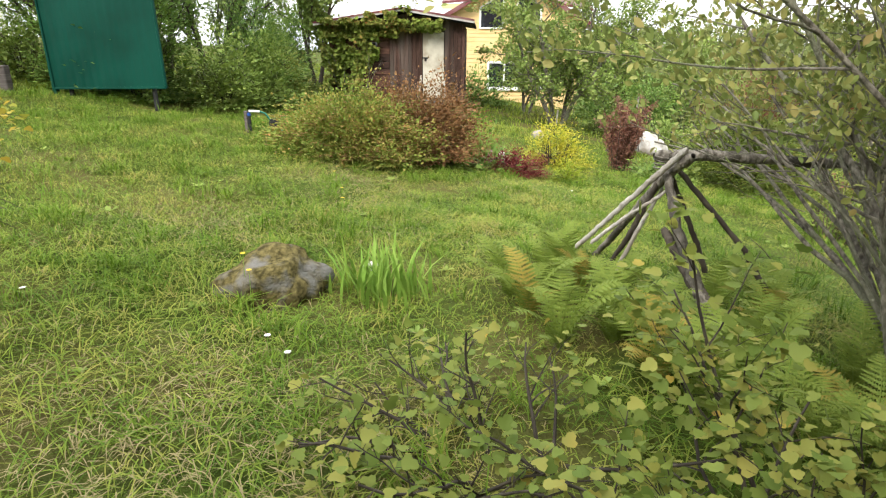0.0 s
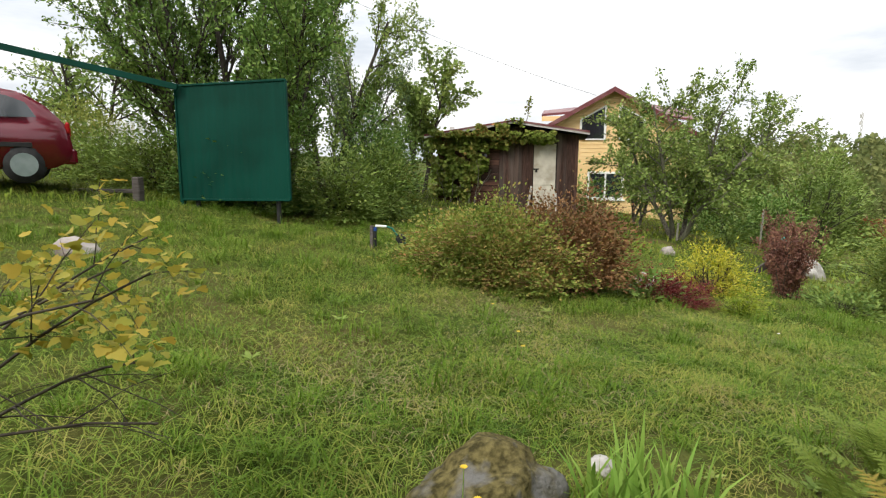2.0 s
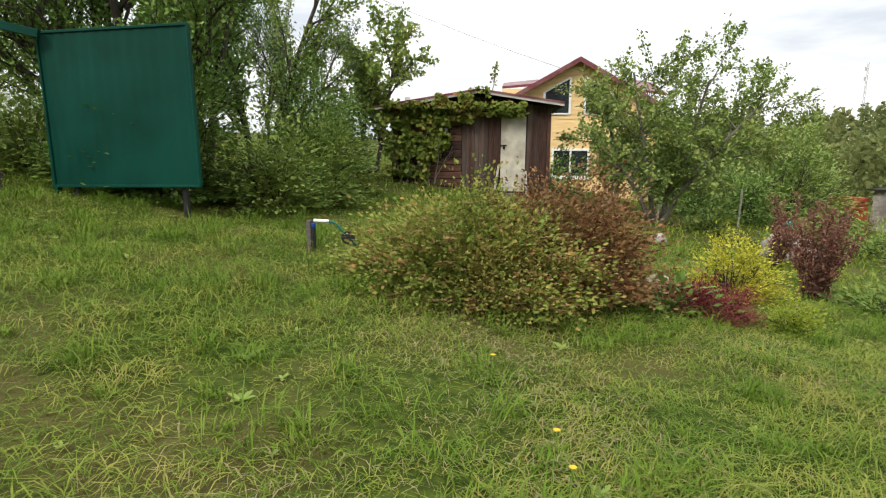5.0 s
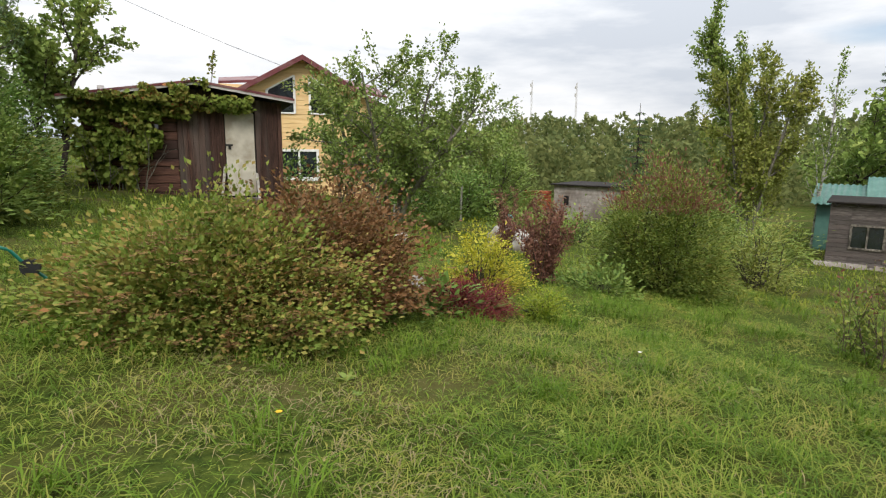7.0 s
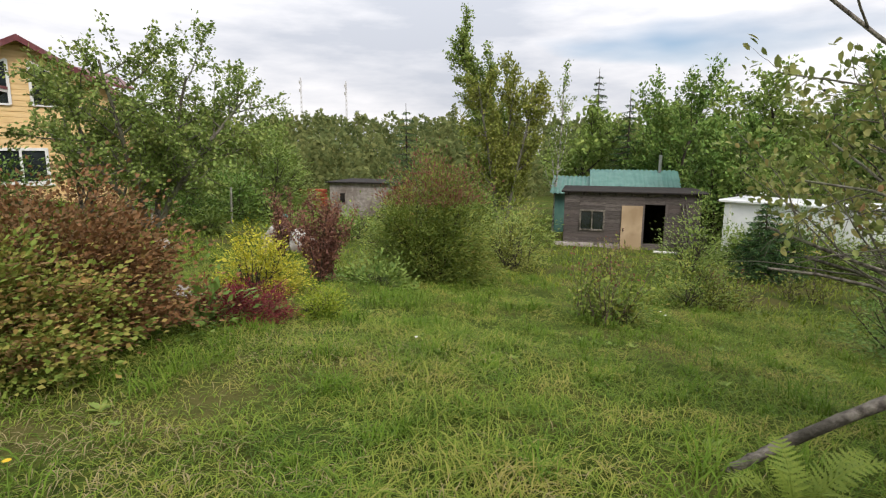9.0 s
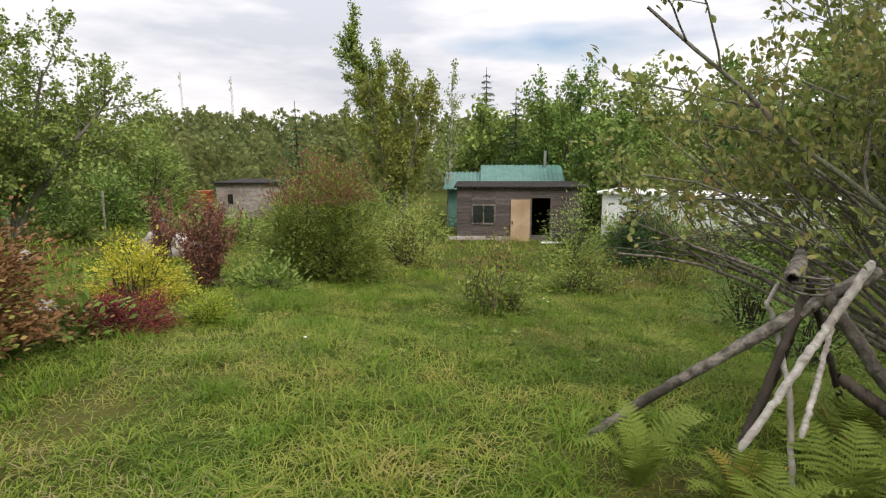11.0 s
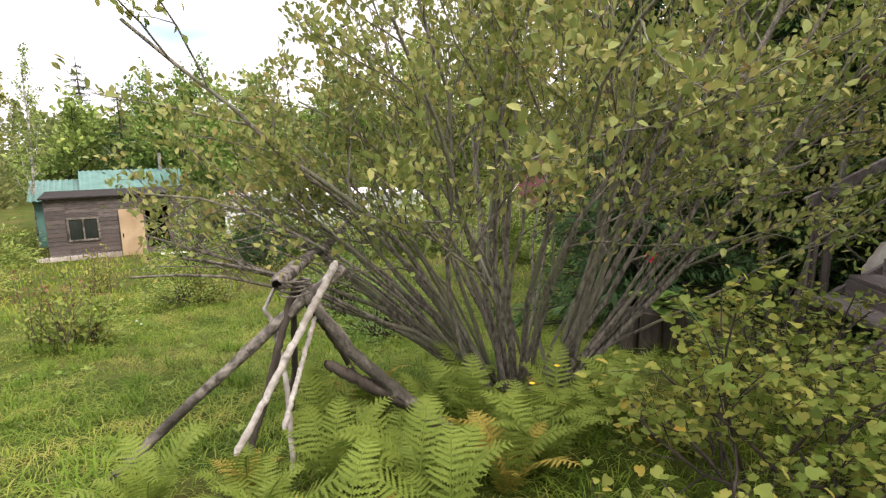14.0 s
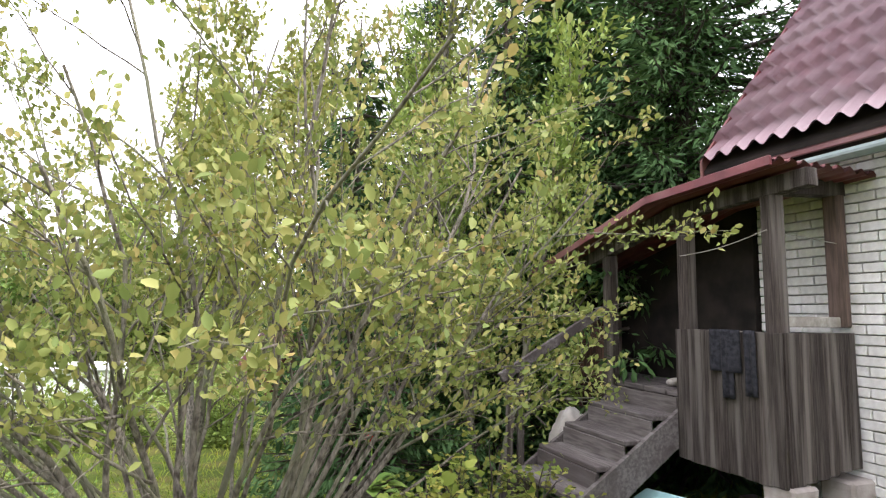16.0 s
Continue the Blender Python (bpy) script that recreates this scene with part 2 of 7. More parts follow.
M_SPIREA = leaf_material("spirea_leaves", [(0.0, (0.1128, 0.1838, 0.0325)), (0.4, (0.2092, 0.2683, 0.0499)), (0.7, (0.3059, 0.2761, 0.0689)), (0.9, (0.3703, 0.2144, 0.0812)), (1.0, (0.4187, 0.1838, 0.0750))], 0.35, 1.6, 0.21, 0.6)
M_SEED = leaf_material("tan_seed_heads", [(0.0, (0.1617, 0.1005, 0.0393)), (0.6, (0.2669, 0.1777, 0.0731)), (1.0, (0.2265, 0.0927, 0.0393))], 0.3, 2.0, 0.09, 0.8)
M_SPIREARED = leaf_material("spirea_red_leaves", [(0.0, (0.0999, 0.0791, 0.0320)), (0.45, (0.2155, 0.1150, 0.0517)), (0.8, (0.2735, 0.1385, 0.0599)), (1.0, (0.2435, 0.2459, 0.0645))], 0.35, 1.5, 0.15, 0.6)
M_REDBARB = leaf_material("red_barberry_leaves", [(0.0, (0.0975, 0.01404, 0.01899)), (0.6, (0.195, 0.0351, 0.0369)), (1.0, (0.273, 0.0819, 0.06318))], 0.3, 3.0, 0.18)
M_PURPLE = leaf_material("purple_barberry_leaves", [(0.0, (0.1129, 0.0545, 0.0419)), (0.6, (0.2422, 0.1103, 0.0804)), (1.0, (0.3864, 0.2317, 0.1317))], 0.3, 2.0, 0.18)
M_GOLD = leaf_material("golden_leaves", [(0.0, (0.2240, 0.2688, 0.0224)), (0.5, (0.4704, 0.4480, 0.0392)), (1.0, (0.6720, 0.5824, 0.1008))], 0.3, 3.0, 0.21)
M_LIME = leaf_material("lime_leaves", [(0.0, (0.1446, 0.2280, 0.0190)), (0.6, (0.2687, 0.3192, 0.0285)), (1.0, (0.3616, 0.3762, 0.0570))], 0.3, 3.0, 0.21)
M_ROUND = leaf_material("bush_leaves", [(0.0, (0.0946, 0.1615, 0.0346)), (0.5, (0.2006, 0.2662, 0.0518)), (0.85, (0.3076, 0.3232, 0.0691)), (1.0, (0.4026, 0.2090, 0.0864))], 0.3, 1.3, 0.18)
M_REDTIP = leaf_material("red_shoot_tips", [(0.0, (0.1736, 0.0788, 0.0546)), (0.6, (0.2720, 0.1194, 0.0830)), (1.0, (0.2006, 0.1690, 0.0900))], 0.2, 2.0, 0.18)
M_APPLE = leaf_material("apple_leaves", [(0.0, (0.1133, 0.1822, 0.0414)), (0.6, (0.2264, 0.3006, 0.0745)), (1.0, (0.3631, 0.3825, 0.1162))], 0.35, 0.9, 0.18)
M_LEAFDARK = leaf_material("deep_green_leaves", [(0.0, (0.0838, 0.1654, 0.0380)), (0.6, (0.1682, 0.2646, 0.0570)), (1.0, (0.2788, 0.3527, 0.0855))], 0.35, 0.8, 0.15)
M_LEAFMID = leaf_material("mid_green_leaves", [(0.0, (0.1183, 0.1901, 0.0432)), (0.6, (0.2244, 0.3041, 0.0691)), (1.0, (0.3551, 0.3991, 0.1037))], 0.4, 0.6, 0.18)
M_LEAFLIME = leaf_material("bright_tree_leaves", [(0.0, (0.1524, 0.1986, 0.0389)), (0.6, (0.2678, 0.2929, 0.0648)), (1.0, (0.3800, 0.3483, 0.0994))], 0.4, 0.6, 0.21)
M_SERVICE = leaf_material("serviceberry_leaves", [(0.0, (0.1347, 0.1903, 0.0510)), (0.5, (0.2359, 0.2683, 0.0785)), (0.8, (0.3271, 0.3199, 0.1040)), (0.95, (0.3879, 0.2854, 0.1130)), (1.0, (0.3843, 0.1556, 0.0882))], 0.25, 0.9, 0.28, 0.5)
M_CURRANT = leaf_material("currant_leaves", [(0.0, (0.1055, 0.1660, 0.0308)), (0.5, (0.1928, 0.2398, 0.0487)), (0.85, (0.3080, 0.2945, 0.0677)), (0.96, (0.5228, 0.3641, 0.0684)), (1.0, (0.4326, 0.2052, 0.0839))], 0.3, 1.6, 0.35, 0.5)
M_FERN = leaf_material("fern_fronds", [(0.0, (0.1184, 0.1959, 0.0323)), (0.6, (0.2159, 0.2807, 0.0509)), (1.0, (0.3286, 0.3245, 0.0729))], 0.6, 1.2, 0.35)
M_FERNDRY = leaf_material("yellowing_fern", [(0.0, (0.2898, 0.2835, 0.054)), (0.6, (0.3864, 0.2992, 0.0675)), (1.0, (0.4255, 0.2205, 0.081))], 0.6, 1.2, 0.35)
M_IRIS = leaf_material("iris_blades", [(0.0, (0.151, 0.285, 0.0405)), (1.0, (0.286, 0.405, 0.081))], 0.3, 2.0, 0.21)
M_SPRUCE = leaf_material("spruce_needles", [(0.0, (0.0317, 0.072, 0.0259)), (0.6, (0.066, 0.132, 0.0432)), (1.0, (0.119, 0.204, 0.0648))], 0.4, 0.7, 0.1, 0.7)
M_PINE = leaf_material("pine_needles", [(0.0, (0.066, 0.12, 0.0473)), (1.0, (0.149, 0.21, 0.081))], 0.4, 0.7, 0.15, 0.7)
# Lightened, close-set stops: distance haze is mixed into these leaf colours.
M_FOREST = leaf_material("hazy_forest_leaves", [(0.0, (0.1150, 0.1552, 0.0633)), (0.35, (0.1610, 0.1955, 0.0713)), (0.65, (0.2300, 0.2530, 0.0897)), (1.0, (0.3105, 0.3047, 0.1150))], 0.45, 0.055, 0.4, 0.9)
M_TANSY = material("yellow_petals", (0.6, 0.4, 0.02), (0.75, 0.52, 0.04), 8, 0.6)
M_WHITEPETAL = material("white_petals", (0.72, 0.7, 0.66), (0.8, 0.79, 0.75), 8, 0.6)
M_REDFLOWER = material("red_petals", (0.55, 0.01, 0.015), (0.68, 0.02, 0.025), 8, 0.5)
M_BERRY = material("blue_black_berry", (0.012, 0.01, 0.02), (0.03, 0.025, 0.045), 8, 0.4)
M_CURRANTGOLD = leaf_material("yellowing_leaves", [(0.0, (0.216, 0.252, 0.0315)), (0.5, (0.37, 0.322, 0.0504)), (0.85, (0.554, 0.392, 0.063)), (1.0, (0.554, 0.238, 0.0756))], 0.3, 1.8, 0.4, 0.5)
M_STRAW = material("dry_straw", (0.2, 0.165, 0.07), (0.3, 0.25, 0.12), 12, 0.8)
M_TUFT = leaf_material("tuft_blades", [(0.0, (0.08085, 0.1612, 0.0135)), (0.6, (0.1328, 0.2183, 0.021)), (1.0, (0.1963, 0.2703, 0.03375))], 0.4, 0.7, 0.21, 0.6)


# ---- mesh helpers ----
def from_arrays(name, verts, faces, mat):
    """A mesh from vertex rows and equal-sided face rows."""
    me = bpy.data.meshes.new(name)
    v, f = np.asarray(verts, dtype=np.float32), np.asarray(faces, dtype=np.int32)
    k = f.shape[1]
    me.vertices.add(len(v))
    me.vertices.foreach_set("co", v.ravel())
    me.loops.add(f.size)
    me.loops.foreach_set("vertex_index", f.ravel())
    me.polygons.add(len(f))
    me.polygons.foreach_set("loop_start", np.arange(0, f.size, k, dtype=np.int32))
    me.polygons.foreach_set("loop_total", np.full(len(f), k, dtype=np.int32))
    me.update(calc_edges=True)
    me.materials.append(mat)
    return me


def place(name, me, parent=None, label="", m=None):
    ob = new(name, me)
    if parent:
        ob.parent = parent
    if m is not None:
        ob.matrix_basis = m
    if label:
        ob["label"] = label
    return ob


def part(name, bm, mat, parent=None, label="", smooth=False, m=None):
    """Link a bmesh as one mesh object under a thing or a part."""
    me = bpy.data.meshes.new(name)
    bm.to_mesh(me)
    bm.free()
    me.materials.append(mat)
    if smooth:
        me.polygons.foreach_set("use_smooth", [True] * len(me.polygons))
    return place(name, me, parent, label, m)


def box(bm, x0, y0, z0, x1, y1, z1, bevel=0.0):
    r = bmesh.ops.create_cube(bm, size=1, matrix=Matrix.LocRotScale(((x0 + x1) / 2, (y0 + y1) / 2, (z0 + z1) / 2), None, (x1 - x0, y1 - y0, z1 - z0)))
    if bevel:
        es = list({e for v in r["verts"] for e in v.link_edges})
        bmesh.ops.bevel(bm, geom=es, offset=bevel, segments=1, affect="EDGES")
    return bm


def boxed(x0, y0, z0, x1, y1, z1, bevel=0.006):
    return box(bmesh.new(), min(x0, x1), min(y0, y1), min(z0, z1), max(x0, x1), max(y0, y1), max(z0, z1), bevel)


def bar(bm, a, b, w, h, bevel=0.004):
    """A squared timber from a to b."""
    a, b = Vector(a), Vector(b)
    d = b - a
    m = Matrix.Translation((a + b) / 2) @ d.to_track_quat("Z", "Y").to_matrix().to_4x4() @ Matrix.Diagonal((w, h, d.length, 1))
    r = bmesh.ops.create_cube(bm, size=1, matrix=m)
    if bevel:
        bmesh.ops.bevel(bm, geom=list({e for v in r["verts"] for e in v.link_edges}), offset=bevel, segments=1, affect="EDGES")
    return bm


def prism(bm, outline, depth_vec):
    """A slab with the given outline, thickened along a vector."""
    vs = [bm.verts.new(p) for p in outline]
    f = bm.faces.new(vs)
    r = bmesh.ops.extrude_face_region(bm, geom=[f])
    bmesh.ops.translate(bm, verts=[v for v in r["geom"] if isinstance(v, bmesh.types.BMVert)], vec=depth_vec)
    bmesh.ops.recalc_face_normals(bm, faces=bm.faces)
    return bm


def tubes(polylines, sides=5):
    """Tapered round branches: rows of (points, radii) into vertex and quad arrays."""
    V, Fq, off = [], [], 0
    ang = np.linspace(0, 2 * np.pi, sides, endpoint=False)
    for pts, rad in polylines:
        pts, rad = np.asarray(pts, float), np.asarray(rad, float)
        d = np.gradient(pts, axis=0)
        d /= np.linalg.norm(d, axis=1, keepdims=True) + 1e-9
        ref = np.array([0.31, 0.87, 0.38]) if abs(d[0, 2]) > 0.8 else np.array([0.0, 0.0, 1.0])
        a = np.cross(d, ref)
        a /= np.linalg.norm(a, axis=1, keepdims=True) + 1e-9
        b = np.cross(d, a)
        ring = pts[:, None] + rad[:, None, None] * (np.cos(ang)[None, :, None] * a[:, None] + np.sin(ang)[None, :, None] * b[:, None])
        V.append(ring.reshape(-1, 3))
        n = len(pts)
        i = np.arange(n - 1)[:, None] * sides + np.arange(sides)[None]
        j = np.arange(n - 1)[:, None] * sides + (np.arange(sides)[None] + 1) % sides
        Fq.append(np.stack([i, j, j + sides, i + sides], -1).reshape(-1, 4) + off)
        off += n * sides
    return np.concatenate(V), np.concatenate(Fq)


def leaf_arrays(pos, way, size, rng, wide=0.55, flat=0.5, shape=6):
    """Folded leaves at pos along way: vertex rows and faces."""
    n = len(pos)
    way = way / (np.linalg.norm(way, axis=1, keepdims=True) + 1e-9)
    up = rng.normal(0, 1, (n, 3)) * (1 - flat) + np.array([0, 0, 1.0]) * flat * 2
    side = np.cross(way, up)
    side /= np.linalg.norm(side, axis=1, keepdims=True) + 1e-9
    nor = np.cross(side, way)
    s = np.asarray(size).reshape(-1, 1) * np.ones((n, 1))
    w = s * wide * 0.5
    fold = 0.3 * w
    if shape == 4:
        v = np.stack([pos, pos + way * s * 0.5 + side * w + nor * fold, pos + way * s, pos + way * s * 0.5 - side * w + nor * fold], 1)
        base = np.arange(n)[:, None] * 4
        f = np.concatenate([base + np.array([[0, 1, 2]]), base + np.array([[0, 2, 3]])])
        return v.reshape(-1, 3), f
    v = np.stack([pos, pos + way * s * 0.3 + side * w * 0.85 + nor * fold, pos + way * s * 0.68 + side * w + nor * fold, pos + way * s - nor * fold * 0.6,
                  pos + way * s * 0.68 - side * w + nor * fold, pos + way * s * 0.3 - side * w * 0.85 + nor * fold], 1)
    base = np.arange(n)[:, None] * 6
    f = np.concatenate([base + np.array([[0, 1, 2, 3]]), base + np.array([[0, 3, 4, 5]])])
    return v.reshape(-1, 3), f


def grow(rng, stems, levels, kids, ratio=0.55, angle=45, wiggle=0.12, lift=0.15, segs=6, first=0.35):
    """Branches: stems are (base, direction, length, radius). Returns rows of (points, radii, level)."""
    rows, todo = [], [(np.array(b, float), np.array(d, float), L, r, 0) for b, d, L, r in stems]
    while todo:
        b, d, L, r, lev = todo.pop()
        d = d / np.linalg.norm(d)
        pts, p, q = [b], b.copy(), d.copy()
        n = segs if lev == 0 else max(3, segs - 2)
        for k in range(n):
            q = q + rng.normal(0, wiggle, 3) + np.array([0, 0, lift * (0.6 if lev else 1) / n])
            q /= np.linalg.norm(q)
            p = p + q * L / n
            pts.append(p)
        pts = np.array(pts)
        rad = r * np.linspace(1, 0.35 if lev < levels else 0.25, n + 1)
        rows.append((pts, rad, lev))
        if lev < levels:
            for k in range(kids[lev]):
                f = first + (0.97 - first) * (k + rng.random()) / kids[lev]
                i = min(int(f * n), n - 1)
                o = pts[i] + (pts[i + 1] - pts[i]) * (f * n - i)
                ax = rng.normal(0, 1, 3)
                t = pts[i + 1] - pts[i]
                t /= np.linalg.norm(t)
                ax -= t * (ax @ t)
                ax /= np.linalg.norm(ax)
                a = radians(angle * rng.uniform(0.6, 1.3))
                todo.append((o, t * math.cos(a) + ax * math.sin(a), L * ratio * rng.uniform(0.6, 1.15) * (1.15 - 0.5 * f), r * (1 - 0.65 * f) * 0.6, lev + 1))
    return rows


def leaf_points(rng, rows, level, per_m, start=0.25, spread=0.03):
    P, D = [], []
    for pts, rad, lev in rows:
        if lev < level:
            continue
        L = np.linalg.norm(np.diff(pts, axis=0), axis=1).sum()
        n = max(1, int(L * per_m))
        f = (start + (1.0 - start) * rng.random(n)) * (len(pts) - 1) * 0.999
        i = f.astype(int)
        t = pts[i + 1] - pts[i]
        p = pts[i] + t * (f - i)[:, None]
        t = t / (np.linalg.norm(t, axis=1, keepdims=True) + 1e-9)
        D.append(t * 0.6 + rng.normal(0, 0.6, (n, 3)))
        P.append(p + rng.normal(0, spread, (n, 3)))
    return np.concatenate(P), np.concatenate(D)


def thing(name, m, label, category, group=""):
    ob = new(name)
    ob.empty_display_size = 0.2
    ob.matrix_basis = m
    return tagged(ob, label, category, group)


# ---- ground ----
def ground_z(x, y):
    gx, gy = 20 * np.tanh((x - 2) / 20), 14 * np.tanh((y - 4) / 14)
    z = 0.8925 - 0.1399 * gx - 0.0003 * gy - 0.00059 * gx * gy
    z = z + 0.2 * np.exp(-((x - 1.8) ** 2 / 8 + (y - 14.5) ** 2 / 6))
    z = z + 0.45 * np.exp(-((x - 5.45) ** 2 / 5 + (y + 5.15) ** 2 / 4.5))
    z = z + 0.28 * np.exp(-((x - 5.5) ** 2 / 6 + (y + 0.1) ** 2 / 14))
    return z + 0.03 * np.sin(1.7 * x + 0.6 * y) * np.cos(1.3 * y - 0.4 * x)


def on_ground(x, y, rz=0, dz=0.0):
    return pose(x, y, float(ground_z(x, y)) + dz, 0, 0, rz)


def build_ground():
    rng = np.random.default_rng(1)
    xs = np.concatenate([np.linspace(-400, -30, 14), np.linspace(-26, 34, 150), np.linspace(40, 420, 16)])
    ys = np.concatenate([np.linspace(-400, -24, 14), np.linspace(-20, 36, 140), np.linspace(42, 520, 18)])
    X, Y = np.meshgrid(xs, ys)
    Z = ground_z(X, Y) + 0.015 * rng.normal(size=X.shape)
    n, m = X.shape
    i = (np.arange(n - 1)[:, None] * m + np.arange(m - 1)[None]).ravel()
    me = from_arrays("ground", np.stack([X, Y, Z], -1).reshape(-1, 3), np.stack([i, i + 1, i + 1 + m, i + m], -1), M_SOIL)
    me.polygons.foreach_set("use_smooth", [True] * len(me.polygons))
    tagged(new("ground", me), "sloping overgrown lawn with dry mown patches", "ground", kind="structure")


def blades(rng, x, y, h, w, lean):
    """Bent grass blades, four points each."""
    n = len(x)
    z = ground_z(x, y) - 0.01
    a = rng.uniform(0, 2 * np.pi, n)
    d = np.stack([np.cos(a), np.sin(a), np.zeros(n)], -1)
    s = np.stack([-np.sin(a), np.cos(a), np.zeros(n)], -1) * (w * 0.5)[:, None]
    b = np.stack([x, y, z], -1)
    mid = b + d * (h * lean * 0.38)[:, None] + np.array([0, 0, 1]) * (h * 0.5)[:, None]
    tip = b + d * (h * lean)[:, None] + np.array([0, 0, 1]) * (h * (1 - 0.35 * lean))[:, None]
    v = np.stack([b, mid - s, mid + s, tip], 1).reshape(-1, 3)
    k = np.arange(n)[:, None] * 4
    f = np.concatenate([k + np.array([[0, 2, 1]]), k + np.array([[1, 2, 3]])])
    return v, f


def build_grass():
    rng = np.random.default_rng(2)
    n = 330000
    u = rng.random(n) ** 0.62
    ang = rng.uniform(0, 2 * np.pi, n)
    x, y = 2.6 + u * 11.0 * np.cos(ang), 1.9 + u * 11.0 * np.sin(ang)
    patch = np.sin(1.1 * x + 0.7 * np.sin(1.3 * y)) * np.cos(0.9 * y + 0.6 * np.sin(0.8 * x))
    tuft = np.sin(4.3 * x + 1.9 * np.sin(2.2 * y)) * np.cos(3.7 * y + 1.3 * np.sin(2.9 * x))
    h = (0.08 + 0.03 * patch + 0.07 * np.clip(tuft - 0.1, 0, 1)) * rng.uniform(0.5, 1.5, n)
    v, f = blades(rng, x, y, h, rng.uniform(0.0042, 0.008, n), rng.uniform(0.6, 2.2, n))
    tagged(new("grass", from_arrays("grass", v, f, M_GRASS)), "shaggy green lawn grass with yellowed patches", "grass", kind="stuff")
    n = 36000
    g = rng.integers(0, 620, n)
    cx, cy = rng.uniform(-4, 11, 620), rng.uniform(-3, 9, 620)
    big = rng.uniform(0.5, 1.3, 620)
    x, y = cx[g] + rng.normal(0, 0.07, n) * big[g], cy[g] + rng.normal(0, 0.07, n) * big[g]
    v, f = blades(rng, x, y, rng.uniform(0.1, 0.24, n) * big[g], rng.uniform(0.005, 0.01, n), rng.uniform(0.3, 1.3, n))
    tagged(new("grass_tufts", from_arrays("grass_tufts", v, f, M_TUFT)), "taller deep green tufts in the lawn", "grass", kind="stuff")
    n = 48000
    x, y = rng.uniform(-9, 30, n), rng.uniform(-9, 30, n)
    k = np.hypot(x - 3, y - 1.6) > 8.5
    x, y = x[k], y[k]
    v, f = blades(rng, x, y, rng.uniform(0.1, 0.28, len(x)), rng.uniform(0.015, 0.03, len(x)), rng.uniform(0.3, 1.2, len(x)))
    tagged(new("grass", from_arrays("far_grass", v, f, M_GRASSFAR)), "long meadow grass further down the slope", "grass", kind="stuff")


def plank_row(parent, x0, x1, y, z0, tops, width, thick, mat, rng, name="plank"):
    """Upright boards side by side, each its own piece. tops(x) gives the upper end."""
    x = x0
    while x < x1 - 0.01:
        w = min(width * rng.uniform(0.85, 1.15), x1 - x)
        part(name, boxed(x + 0.002, y - thick * rng.uniform(0.8, 1.1), z0 - rng.uniform(0, 0.03), x + w - 0.002, y, tops(x + w / 2), 0.003), mat, parent)
        x += w


def window_unit(parent, x0, z0, x1, z1, y, fw, mat, mullions=1, name="window", glass=None):
    """A framed window in a wall that faces -y."""
    w = place(name, None, parent)
    for a, b, c, d in ((x0, z0, x1, z0 + fw), (x0, z1 - fw, x1, z1), (x0, z0 + fw, x0 + fw, z1 - fw), (x1 - fw, z0 + fw, x1, z1 - fw)):
        part("frame", boxed(a, y - 0.05, b, c, y + 0.03, d, 0.004), mat, w)
    for k in range(mullions):
        xm = x0 + (x1 - x0) * (k + 1) / (mullions + 1)
        part("mullion", boxed(xm - fw * 0.4, y - 0.045, z0 + fw, xm + fw * 0.4, y + 0.025, z1 - fw, 0.003), mat, w)
    part("pane", boxed(x0 + fw, y - 0.005, z0 + fw, x1 - fw, y + 0.003, z1 - fw, 0), glass or M_GLASS, w)
    return w


